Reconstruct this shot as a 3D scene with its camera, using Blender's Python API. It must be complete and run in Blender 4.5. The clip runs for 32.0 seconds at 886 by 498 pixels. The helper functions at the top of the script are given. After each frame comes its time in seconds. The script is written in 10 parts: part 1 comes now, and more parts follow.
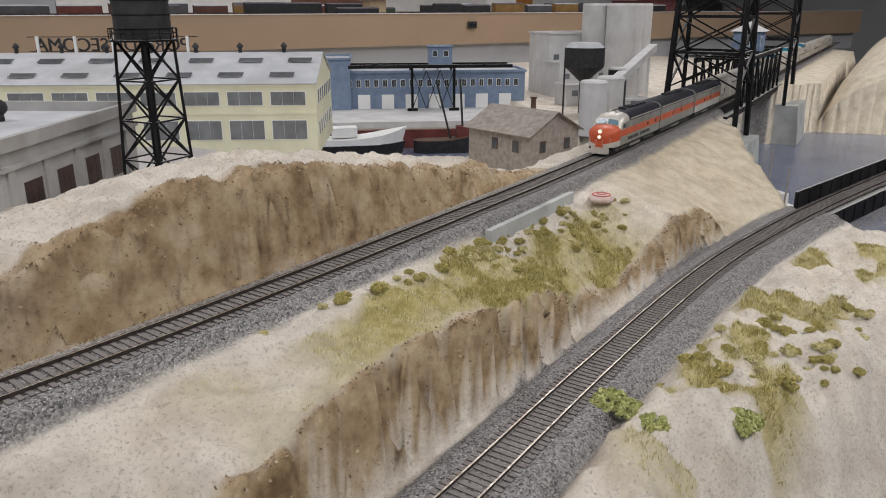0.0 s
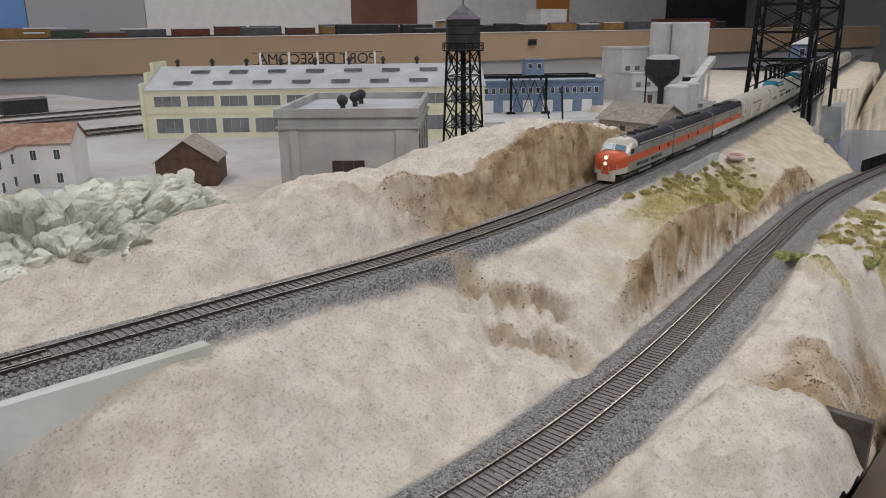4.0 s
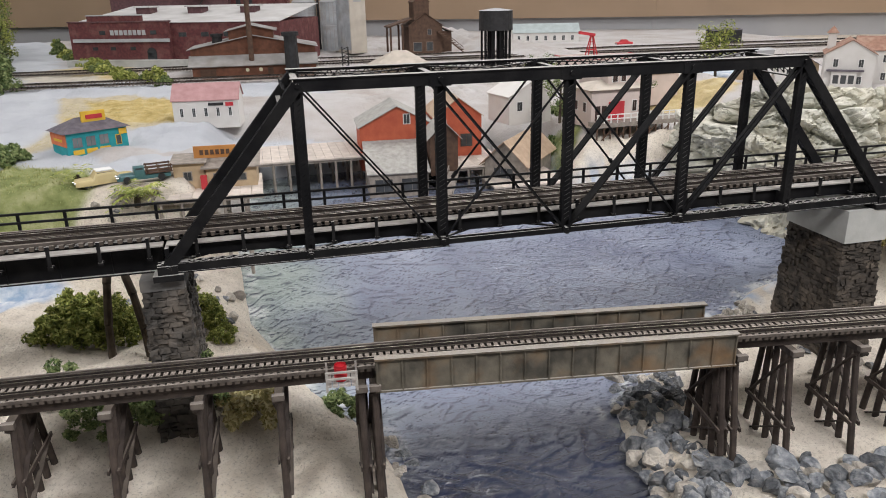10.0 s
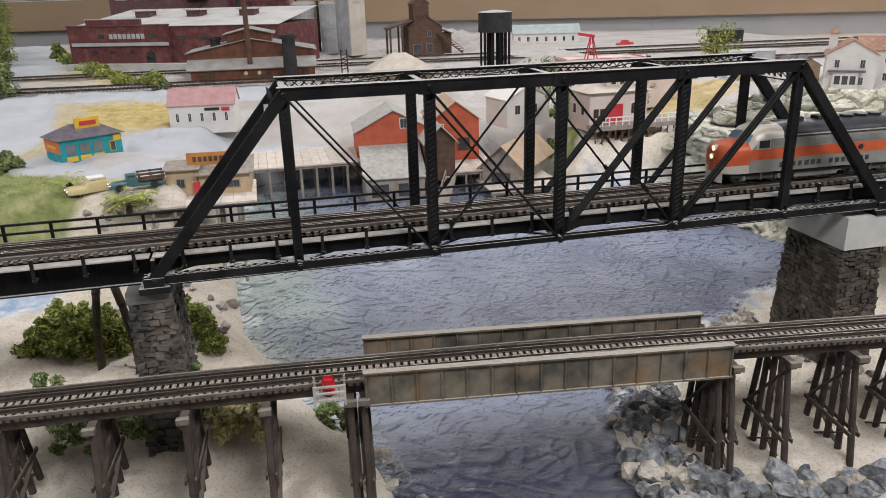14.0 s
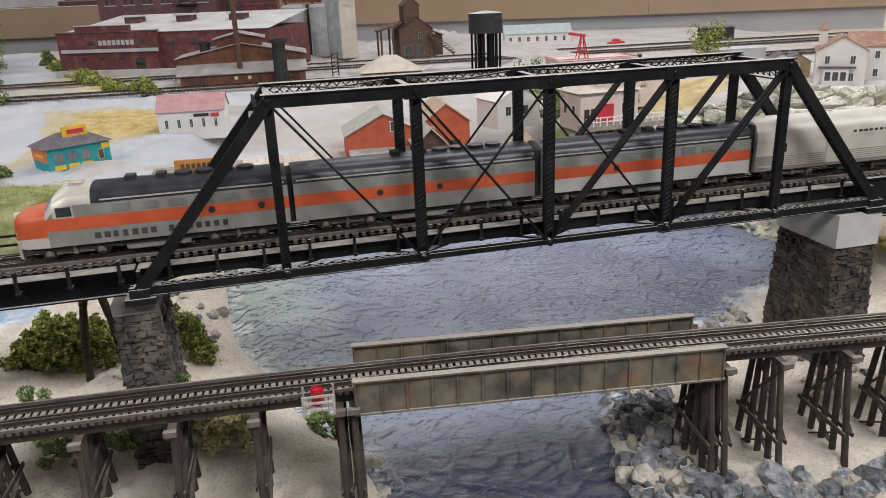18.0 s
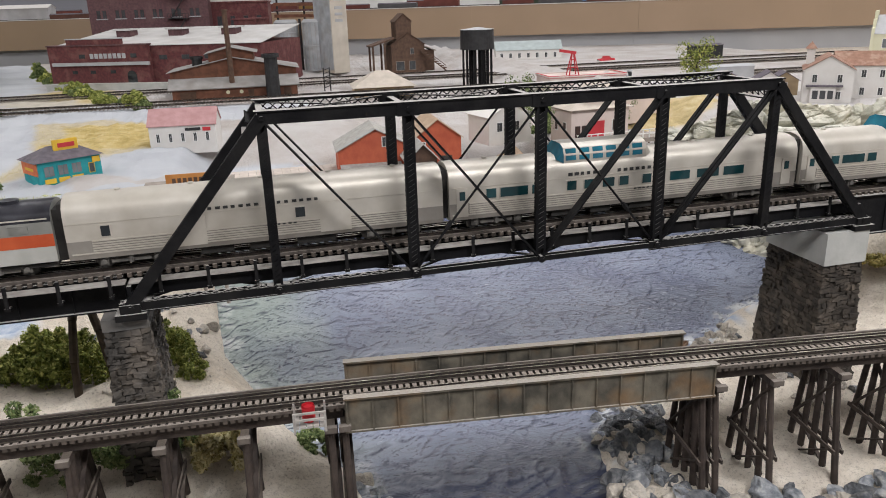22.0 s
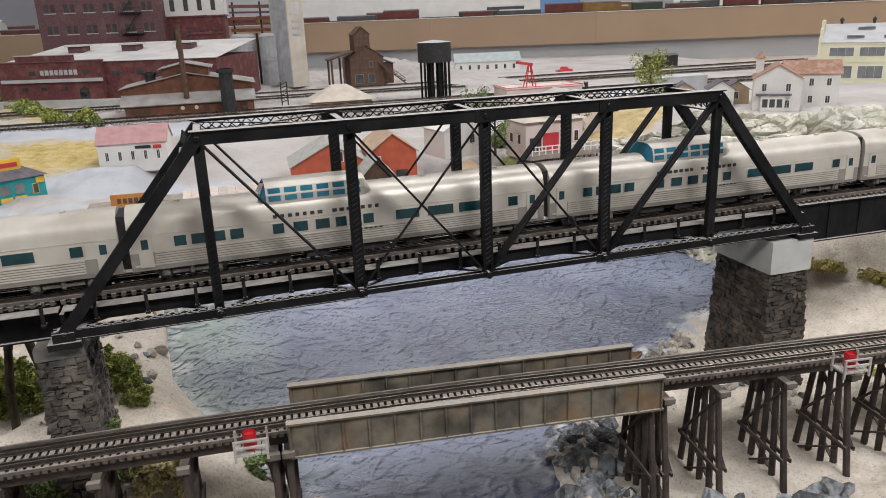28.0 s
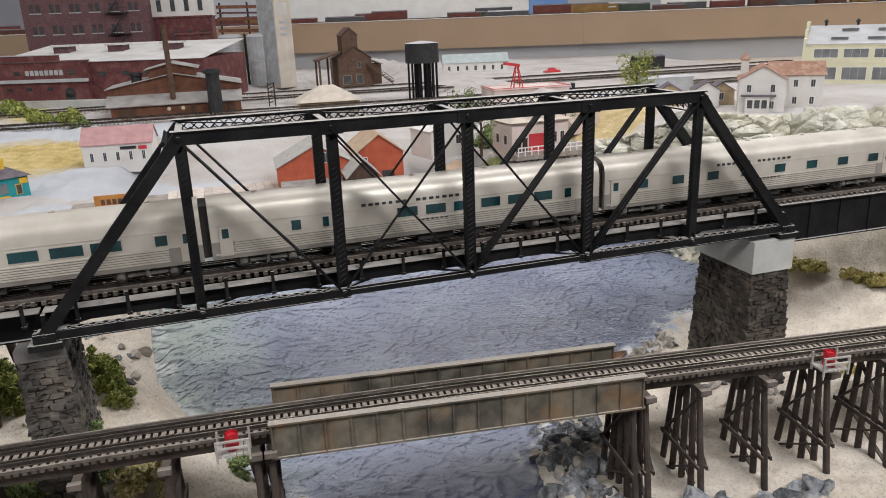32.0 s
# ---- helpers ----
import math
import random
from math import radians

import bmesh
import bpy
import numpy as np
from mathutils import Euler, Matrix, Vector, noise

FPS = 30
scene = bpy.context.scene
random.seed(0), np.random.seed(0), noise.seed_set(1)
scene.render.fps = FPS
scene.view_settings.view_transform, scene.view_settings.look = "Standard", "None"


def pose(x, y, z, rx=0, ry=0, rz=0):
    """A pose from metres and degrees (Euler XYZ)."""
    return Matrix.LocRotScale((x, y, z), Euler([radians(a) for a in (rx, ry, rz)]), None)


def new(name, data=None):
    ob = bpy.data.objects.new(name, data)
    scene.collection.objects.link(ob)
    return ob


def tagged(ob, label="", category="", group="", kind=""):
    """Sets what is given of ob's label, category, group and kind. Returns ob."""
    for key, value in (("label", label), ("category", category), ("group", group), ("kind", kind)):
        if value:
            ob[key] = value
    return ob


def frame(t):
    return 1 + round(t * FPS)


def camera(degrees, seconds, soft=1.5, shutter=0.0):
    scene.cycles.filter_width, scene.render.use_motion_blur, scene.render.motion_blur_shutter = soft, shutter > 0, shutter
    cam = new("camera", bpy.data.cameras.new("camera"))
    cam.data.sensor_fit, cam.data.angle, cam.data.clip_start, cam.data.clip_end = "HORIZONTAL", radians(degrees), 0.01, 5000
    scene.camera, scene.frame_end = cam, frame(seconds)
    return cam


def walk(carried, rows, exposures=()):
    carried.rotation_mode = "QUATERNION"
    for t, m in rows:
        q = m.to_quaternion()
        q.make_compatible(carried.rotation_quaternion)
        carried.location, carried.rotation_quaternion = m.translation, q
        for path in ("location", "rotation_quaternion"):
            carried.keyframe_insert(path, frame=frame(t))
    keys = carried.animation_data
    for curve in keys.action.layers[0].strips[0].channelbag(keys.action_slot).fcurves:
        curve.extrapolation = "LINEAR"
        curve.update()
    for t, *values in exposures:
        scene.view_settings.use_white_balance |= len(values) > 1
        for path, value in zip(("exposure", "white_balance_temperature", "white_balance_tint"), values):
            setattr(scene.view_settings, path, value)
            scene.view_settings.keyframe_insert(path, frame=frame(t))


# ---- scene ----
cam = camera(61.5, 32.0, soft=1.0)
ROWS = [
    (0, 1.1807, -0.3329, 0.3227, 71.99, 0.07, -48.61),
    (0.5, 1.1025, -0.3445, 0.3274, 72.43, 0.09, -50.43),
    (1, 1.0449, -0.352, 0.331, 72.66, -0.07, -51.41),
    (1.5, 1.0032, -0.3659, 0.3286, 72.65, -0.19, -51.76),
    (2, 0.9598, -0.375, 0.3272, 72.82, -0.39, -51.62),
    (2.5, 0.9165, -0.3789, 0.3281, 73.1, -0.5, -51.21),
    (4.5, 0.7072, -0.369, 0.3247, 73.49, 1.03, -45.98),
    (5, 0.6211, -0.3509, 0.3203, 73.74, 1.13, -43.4),
    (5.5, 0.5132, -0.3409, 0.3223, 73.81, 0.86, -39.74),
    (6, 0.4193, -0.3448, 0.3157, 73.57, 0.6, -35.9),
    (6.5, 0.3385, -0.359, 0.317, 72.67, 0.72, -32.24),
    (7, 0.2475, -0.3844, 0.3141, 71.65, 0.88, -28.36),
    (7.5, 0.1786, -0.4022, 0.3142, 71.05, 0.91, -24.42),
    (8, 0.1256, -0.4221, 0.3079, 70.71, 0.99, -20.75),
    (8.5, 0.0866, -0.4397, 0.3101, 70.66, 1.05, -17.67),
    (9, 0.0695, -0.4567, 0.31, 70.64, 1.15, -15.51),
    (9.5, 0.0635, -0.4644, 0.3082, 70.66, 1.14, -14.34),
    (10, 0.0654, -0.4621, 0.3083, 70.59, 1.13, -13.84),
    (11, 0.0739, -0.4639, 0.3085, 70.45, 1.14, -13.69),
    (12, 0.0738, -0.4552, 0.3072, 70.37, 1.14, -13.89),
    (13, 0.0754, -0.4552, 0.3108, 70.56, 1.32, -13.84),
    (14, 0.0757, -0.4549, 0.3116, 70.61, 1.47, -13.66),
    (14.5, 0.0752, -0.4525, 0.3104, 70.57, 1.6, -13.71),
    (16.5, 0.0777, -0.4477, 0.3123, 70.59, 2.02, -14.1),
    (17, 0.0792, -0.4507, 0.3143, 70.67, 2.06, -14.16),
    (18, 0.0813, -0.4513, 0.3131, 70.64, 2.23, -14.26),
    (19, 0.0819, -0.4507, 0.3128, 70.74, 2.29, -14.32),
    (20, 0.0811, -0.4511, 0.3151, 71.07, 2.23, -14.33),
    (21, 0.0807, -0.4515, 0.3159, 71.45, 1.97, -14.5),
    (22, 0.0803, -0.4515, 0.3147, 71.71, 1.78, -14.88),
    (23, 0.0831, -0.4487, 0.3145, 71.75, 1.81, -15.37),
    (24, 0.089, -0.4553, 0.3154, 71.96, 2.03, -15.65),
    (25, 0.0919, -0.4571, 0.3153, 72.06, 2.25, -15.9),
    (25.5, 0.0917, -0.4549, 0.3164, 72.11, 2.32, -16.09),
    (27.5, 0.0947, -0.4521, 0.3161, 72.31, 2.3, -17.15),
    (28, 0.0961, -0.449, 0.3168, 72.44, 2.21, -17.6),
    (29, 0.0957, -0.4452, 0.3174, 72.49, 2.05, -18.03),
    (30, 0.097, -0.4483, 0.3159, 72.48, 1.94, -18.11),
    (31, 0.099, -0.4481, 0.3157, 72.5, 1.98, -18.37),
    (32, 0.0999, -0.4516, 0.3165, 72.48, 2.09, -18.38),
]
walk(cam, [(t, pose(x, y, z, rx, ry, rz)) for t, x, y, z, rx, ry, rz in ROWS], exposures=((0, -0.44, 6300, 10), (2.5, -0.56, 6250, 10), (4.5, -0.63, 6200, 10), (6, -0.68, 6150, 10), (7, -0.7, 6100, 10), (8.5, -0.05, 6450, 10), (32, -0.05, 6450, 10)))

import itertools

# ---- light: a hall with ceiling panels ----
world = bpy.data.worlds.new("hall_air")
world.use_nodes = True
world.node_tree.nodes["Background"].inputs[0].default_value = (0.9, 0.95, 1.0, 1)
world.node_tree.nodes["Background"].inputs[1].default_value = 0.05
scene.world = world
scene.view_settings.exposure = 0.0
CEIL = 1.75


def ceiling_panel(x, y, power=25.0):
    data = bpy.data.lights.new("panel_light", "AREA")
    data.shape, data.size, data.size_y, data.energy = "RECTANGLE", 1.2, 0.6, power
    data.color = (1.0, 0.98, 0.985)
    ob = new("panel_light", data)
    ob.matrix_world = pose(x, y, CEIL - 0.03)
    return ob


for px in (-1.6, 0.9, 3.4):
    for py in (-1.3, 0.9, 3.1):
        ceiling_panel(px, py, {-1.3: 47.0, 0.9: 20.0, 3.1: 16.0}[py])


# ---- materials ----
def mat(name, col, col2=None, rough=0.7, metal=0.0, scale=40.0, bump=0.2, bump_scale=None, spec=0.4, detail=6.0, dirt=None, dirt_scale=8.0, dirt_amount=0.5, vary=0.0, dist=0.002):
    m = bpy.data.materials.new(name)
    m.use_nodes = True
    nt = m.node_tree
    b = nt.nodes["Principled BSDF"]
    b.inputs["Roughness"].default_value = rough
    b.inputs["Metallic"].default_value = metal
    b.inputs["Specular IOR Level"].default_value = spec
    tc = nt.nodes.new("ShaderNodeTexCoord")
    n1 = nt.nodes.new("ShaderNodeTexNoise")
    n1.inputs["Scale"].default_value, n1.inputs["Detail"].default_value = scale, detail
    nt.links.new(tc.outputs["Object"], n1.inputs["Vector"])
    ramp = nt.nodes.new("ShaderNodeValToRGB")
    c2 = col2 or tuple(c * 0.78 for c in col)
    ramp.color_ramp.elements[0].position, ramp.color_ramp.elements[1].position = 0.35, 0.68
    ramp.color_ramp.elements[0].color, ramp.color_ramp.elements[1].color = (*c2, 1), (*col, 1)
    nt.links.new(n1.outputs["Fac"], ramp.inputs["Fac"])
    out = ramp.outputs["Color"]
    if dirt:
        n2 = nt.nodes.new("ShaderNodeTexNoise")
        n2.inputs["Scale"].default_value, n2.inputs["Detail"].default_value = dirt_scale, 8.0
        nt.links.new(tc.outputs["Object"], n2.inputs["Vector"])
        r2 = nt.nodes.new("ShaderNodeMapRange")
        r2.inputs["From Min"].default_value, r2.inputs["From Max"].default_value = 0.48, 0.7
        r2.inputs["To Max"].default_value = dirt_amount
        nt.links.new(n2.outputs["Fac"], r2.inputs["Value"])
        mx = nt.nodes.new("ShaderNodeMix")
        mx.data_type = "RGBA"
        nt.links.new(r2.outputs["Result"], mx.inputs["Factor"])
        nt.links.new(out, mx.inputs["A"])
        mx.inputs["B"].default_value = (*dirt, 1)
        out = mx.outputs["Result"]
    if vary:
        oi = nt.nodes.new("ShaderNodeObjectInfo")
        hs = nt.nodes.new("ShaderNodeHueSaturation")
        mr = nt.nodes.new("ShaderNodeMapRange")
        mr.inputs["To Min"].default_value, mr.inputs["To Max"].default_value = 1 - vary, 1 + vary
        nt.links.new(oi.outputs["Random"], mr.inputs["Value"])
        nt.links.new(mr.outputs["Result"], hs.inputs["Value"])
        nt.links.new(out, hs.inputs["Color"])
        out = hs.outputs["Color"]
    nt.links.new(out, b.inputs["Base Color"])
    if bump:
        n3 = nt.nodes.new("ShaderNodeTexNoise")
        n3.inputs["Scale"].default_value, n3.inputs["Detail"].default_value = bump_scale or scale * 4, 5.0
        nt.links.new(tc.outputs["Object"], n3.inputs["Vector"])
        bp = nt.nodes.new("ShaderNodeBump")
        bp.inputs["Strength"].default_value, bp.inputs["Distance"].default_value = bump, dist
        nt.links.new(n3.outputs["Fac"], bp.inputs["Height"])
        nt.links.new(bp.outputs["Normal"], b.inputs["Normal"])
    return m


BLACK = mat("bridge_black", (0.011, 0.011, 0.012), (0.005, 0.005, 0.006), 0.6, scale=60, dirt=(0.03, 0.028, 0.026), dirt_scale=30, dirt_amount=0.35, spec=0.15)
RAIL = mat("rail_steel", (0.55, 0.52, 0.48), (0.35, 0.3, 0.26), 0.3, 0.9, scale=200)
RAILSIDE = mat("rail_rust", (0.04, 0.03, 0.025), (0.018, 0.013, 0.011), 0.8, scale=200)
TIE = mat("tie_brown", (0.1, 0.085, 0.075), (0.055, 0.045, 0.04), 0.85, scale=300, vary=0.25)
BRIDGETIE = mat("bridge_tie", (0.1, 0.08, 0.065), (0.06, 0.05, 0.042), 0.85, scale=300, vary=0.25)
TIMBER = mat("trestle_timber", (0.055, 0.04, 0.033), (0.025, 0.018, 0.015), 0.75, scale=150, dirt=(0.075, 0.058, 0.048), dirt_scale=60, dirt_amount=0.5, vary=0.2)
CONC = mat("concrete", (0.5, 0.5, 0.475), (0.38, 0.385, 0.365), 0.85, scale=30, dirt=(0.2, 0.2, 0.18), dirt_scale=18, dirt_amount=0.5)
STONE = mat("pier_stone", (0.115, 0.102, 0.09), (0.045, 0.042, 0.038), 0.9, scale=80, vary=0.3, bump=0.6, dirt=(0.25, 0.2, 0.15), dirt_scale=60, dirt_amount=0.3)
STONEBR = mat("brown_pier_stone", (0.085, 0.07, 0.057), (0.03, 0.026, 0.022), 0.9, scale=90, vary=0.35, bump=0.7, dirt=(0.2, 0.16, 0.12), dirt_scale=70, dirt_amount=0.35)
FASCIA = mat("fascia_tan", (0.36, 0.255, 0.17), (0.33, 0.235, 0.155), 0.6, scale=5, bump=0.05)
GREY = mat("grey_board", (0.42, 0.42, 0.43), (0.38, 0.38, 0.39), 0.8, scale=6, bump=0.05)
WHITE = mat("white_paint", (0.78, 0.78, 0.76), (0.7, 0.7, 0.68), 0.7, scale=20)
IRON = mat("bridge_iron", (0.016, 0.016, 0.017), (0.007, 0.007, 0.008), 0.55, scale=70, spec=0.2)
DARK = mat("dark_iron", (0.03, 0.03, 0.032), (0.015, 0.015, 0.016), 0.6, scale=120)
GENERIC = mat("plain_beige", (0.6, 0.55, 0.5), (0.5, 0.45, 0.4), 0.8)


def paler_tops(m, col, amount):
    """A paler colour mixed in on what faces up, over the paint."""
    nt = m.node_tree
    b = nt.nodes["Principled BSDF"]
    src = b.inputs["Base Color"].links[0].from_socket
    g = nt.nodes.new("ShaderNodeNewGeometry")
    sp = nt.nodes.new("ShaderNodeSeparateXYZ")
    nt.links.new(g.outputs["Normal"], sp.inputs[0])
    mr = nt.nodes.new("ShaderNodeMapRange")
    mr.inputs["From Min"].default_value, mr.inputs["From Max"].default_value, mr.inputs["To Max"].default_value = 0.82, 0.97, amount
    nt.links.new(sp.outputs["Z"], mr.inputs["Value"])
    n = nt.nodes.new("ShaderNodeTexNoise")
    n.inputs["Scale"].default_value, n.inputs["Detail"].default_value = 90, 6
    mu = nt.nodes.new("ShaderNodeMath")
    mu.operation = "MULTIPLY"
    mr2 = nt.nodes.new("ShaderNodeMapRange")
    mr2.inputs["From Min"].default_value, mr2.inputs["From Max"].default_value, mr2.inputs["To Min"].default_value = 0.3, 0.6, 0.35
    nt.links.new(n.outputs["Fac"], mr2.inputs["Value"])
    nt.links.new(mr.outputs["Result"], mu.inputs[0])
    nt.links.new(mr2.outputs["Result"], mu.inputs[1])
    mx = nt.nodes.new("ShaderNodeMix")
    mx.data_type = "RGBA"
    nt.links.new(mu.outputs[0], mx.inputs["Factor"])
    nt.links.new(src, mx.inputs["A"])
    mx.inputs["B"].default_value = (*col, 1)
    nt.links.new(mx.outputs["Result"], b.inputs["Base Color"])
    return m


paler_tops(BLACK, (0.55, 0.53, 0.5), 0.9)
paler_tops(TIMBER, (0.26, 0.22, 0.18), 0.5)


# ---- building helpers ----
def part(name, bm, material, parent=None, label="", smooth=False):
    me = bpy.data.meshes.new(name)
    bm.normal_update()
    bm.to_mesh(me)
    bm.free()
    if smooth:
        me.polygons.foreach_set("use_smooth", [True] * len(me.polygons))
    me.materials.append(material)
    ob = new(name, me)
    if parent is not None:
        ob.parent = parent
    if label:
        tagged(ob, label)
    return ob


def thing(name, m=None, label="", category="", group="", kind=""):
    ob = new(name)
    ob.empty_display_size = 0.02
    ob.matrix_basis = m if m is not None else Matrix()
    return tagged(ob, label, category, group, kind)


def box(bm, x0, x1, y0, y1, z0, z1, m=None):
    vs = [bm.verts.new((x, y, z)) for x in (x0, x1) for y in (y0, y1) for z in (z0, z1)]
    for q in ((0, 1, 3, 2), (4, 6, 7, 5), (0, 4, 5, 1), (2, 3, 7, 6), (0, 2, 6, 4), (1, 5, 7, 3)):
        bm.faces.new([vs[i] for i in q])
    if m is not None:
        bmesh.ops.transform(bm, matrix=m, verts=vs)
    return vs


def beam(bm, p, q, w, h, up=(0, 0, 1)):
    """A square bar from p to q, w wide and h high."""
    p, q = Vector(p), Vector(q)
    a = (q - p).normalized()
    s = a.cross(Vector(up))
    if s.length < 1e-4:
        s = Vector((1, 0, 0))
    s.normalize()
    u = s.cross(a)
    vs = [bm.verts.new(e + s * i * w / 2 + u * j * h / 2) for e in (p, q) for i, j in ((-1, -1), (1, -1), (1, 1), (-1, 1))]
    for f in ((0, 3, 2, 1), (4, 5, 6, 7), (0, 1, 5, 4), (1, 2, 6, 5), (2, 3, 7, 6), (3, 0, 4, 7)):
        bm.faces.new([vs[i] for i in f])
    return vs


def tube(bm, p, q, r0, r1=None, seg=12, caps=True):
    p, q = Vector(p), Vector(q)
    r1 = r0 if r1 is None else r1
    a = (q - p).normalized()
    s = a.orthogonal().normalized()
    u = a.cross(s)
    rings = []
    for e, r in ((p, r0), (q, r1)):
        rings.append([bm.verts.new(e + (s * math.cos(k * math.tau / seg) + u * math.sin(k * math.tau / seg)) * r) for k in range(seg)])
    for k in range(seg):
        bm.faces.new((rings[0][k], rings[0][(k + 1) % seg], rings[1][(k + 1) % seg], rings[1][k]))
    if caps:
        bm.faces.new(rings[0][::-1])
        bm.faces.new(rings[1])
    return rings


def prism(bm, outline, z0, z1):
    """An upright solid on a plan outline (counter-clockwise)."""
    lo = [bm.verts.new((x, y, z0)) for x, y in outline]
    hi = [bm.verts.new((x, y, z1)) for x, y in outline]
    n = len(outline)
    bm.faces.new(lo[::-1])
    bm.faces.new(hi)
    for k in range(n):
        bm.faces.new((lo[k], lo[(k + 1) % n], hi[(k + 1) % n], hi[k]))


def spline(points):
    """A smooth y over x through the points given."""
    xs, ys = np.array(points, float).T
    d = np.gradient(ys, xs)

    def at(x):
        x = np.asarray(x, float)
        k = np.clip(np.searchsorted(xs, x) - 1, 0, len(xs) - 2)
        h = xs[k + 1] - xs[k]
        t = np.clip((x - xs[k]) / h, 0, 1)
        a, b = ys[k], ys[k + 1]
        c, e = d[k] * h, d[k + 1] * h
        return (2 * t**3 - 3 * t**2 + 1) * a + (t**3 - 2 * t**2 + t) * c + (-2 * t**3 + 3 * t**2) * b + (t**3 - t**2) * e
    return at


MAIN = spline([(-2.6, 0.06), (-1.0, 0.036), (0, 0.031), (0.6, 0.031), (0.8, 0.026), (1.0, 0.012), (1.15, 0.0), (1.3, 0.004), (1.45, 0.018), (1.6, 0.036), (1.87, 0.072), (2.2, 0.125), (2.6, 0.195), (3.2, 0.31), (4.2, 0.5), (5.2, 0.69)])
LOWER = spline([(-2.6, -0.05), (-0.5, -0.035), (-0.053, -0.045), (0.056, -0.052), (0.21, -0.066), (0.385, -0.088), (0.55, -0.11), (0.69, -0.13), (0.9, -0.155), (1.1, -0.165), (1.21, -0.16), (1.38, -0.142), (1.58, -0.117), (1.86, -0.094), (2.07, -0.1), (2.3, -0.12), (2.62, -0.155), (3.4, -0.25)])
MZ, LZ, WZ, HW = 0.166, 0.1, 0.0, 0.03


def heading(path, x):
    return math.atan2(float(path(x + 0.004)) - float(path(x - 0.004)), 0.008)


# ---- ground ----
def step(a, b, v):
    t = np.clip((v - a) / (b - a), 0, 1)
    return t * t * (3 - 2 * t)


def poly_dist(px, py, pts):
    """Signed distance to a closed outline: inside is negative."""
    d = np.full(px.shape, 9.0)
    inside = np.zeros(px.shape, bool)
    for (ax, ay), (bx, by) in zip(pts, pts[1:] + pts[:1]):
        ex, ey = bx - ax, by - ay
        t = np.clip(((px - ax) * ex + (py - ay) * ey) / (ex * ex + ey * ey), 0, 1)
        d = np.minimum(d, np.hypot(px - ax - t * ex, py - ay - t * ey))
        if ay != by:
            inside ^= ((ay > py) != (by > py)) & (px < ax + (py - ay) * ex / ey)
    return np.where(inside, -d, d)


_rng = np.random.RandomState(4)
_tab = _rng.rand(64, 64)


def vnoise(x, y, s):
    """Smooth value noise of cell size s, from 0 to 1."""
    u, v = x / s, y / s
    i, j = np.floor(u).astype(int), np.floor(v).astype(int)
    a, b = u - i, v - j
    a, b = a * a * (3 - 2 * a), b * b * (3 - 2 * b)
    g = lambda p, q: _tab[p % 64, q % 64]
    return (g(i, j) * (1 - a) + g(i + 1, j) * a) * (1 - b) + (g(i, j + 1) * (1 - a) + g(i + 1, j + 1) * a) * b


RIVER = [(0.03, 0.42), (0.03, 0.33), (0.042, 0.185), (0.09, 0.07), (0.125, 0.01), (0.137, -0.05), (0.14, -0.6), (0.28, -0.6), (0.282, -0.09), (0.3, -0.01), (0.4, 0.06), (0.52, 0.14), (0.6, 0.165), (0.64, 0.2), (0.63, 0.3), (0.585, 0.385), (0.5, 0.41), (0.44, 0.4), (0.45, 0.5), (0.455, 0.58), (0.4, 0.605), (0.3, 0.61), (0.2, 0.6), (0.1, 0.6), (0.047, 0.59), (0.045, 0.5)]
HARBOUR = [(1.75, -0.6), (2.02, -0.3), (2.12, -0.2), (2.08, -0.09), (2.26, 0.04), (2.42, 0.12), (2.42, 0.26), (2.24, 0.32), (2.1, 0.38), (2.0, 0.5), (1.92, 0.64), (1.98, 0.85), (2.15, 0.98), (2.5, 1.28), (2.74, 0.86), (2.6, 0.66), (2.42, 0.46), (2.5, 0.33), (2.9, 0.4), (2.9, 0.22), (3.15, 0.2), (3.3, -0.1), (3.3, -0.6)]
FRONT = -0.295


def water_level(y):
    """The river bed climbs from the trestle to the inlet by the wharves."""
    return WZ + 0.056 * np.clip((y - 0.06) / 0.34, 0, 1)


def ledges(x, y):
    """Broken plaster ledges on the slope between the tracks: how far each sinks the ground, and its bare face."""
    sink, face = 0 * x, 0 * x
    wob = (vnoise(x, y + 4, 0.018) - 0.5) * 0.016 + (vnoise(x + 6, y, 0.006) - 0.5) * 0.007
    for cx, cy, dx, dy, half, drop in ((1.161, -0.007, 0.63, -0.78, 0.046, 0.014), (1.214, -0.06, 0.87, -0.49, 0.03, 0.012), (1.188, -0.087, 0.66, -0.75, 0.04, 0.014)):
        along, out = (x - cx) * dx + (y - cy) * dy, (x - cx) * dy - (y - cy) * dx + wob
        ends = 1 - step(half * 0.7, half * 1.25, np.abs(along + wob))
        sink = np.maximum(sink, drop * ends * step(-0.003, 0.004, out) * (1 - step(0.004, 0.042, out)))
        face = np.maximum(face, ends * step(-0.006, -0.001, out) * (1 - step(0.006, 0.013, out)))
    return sink, face


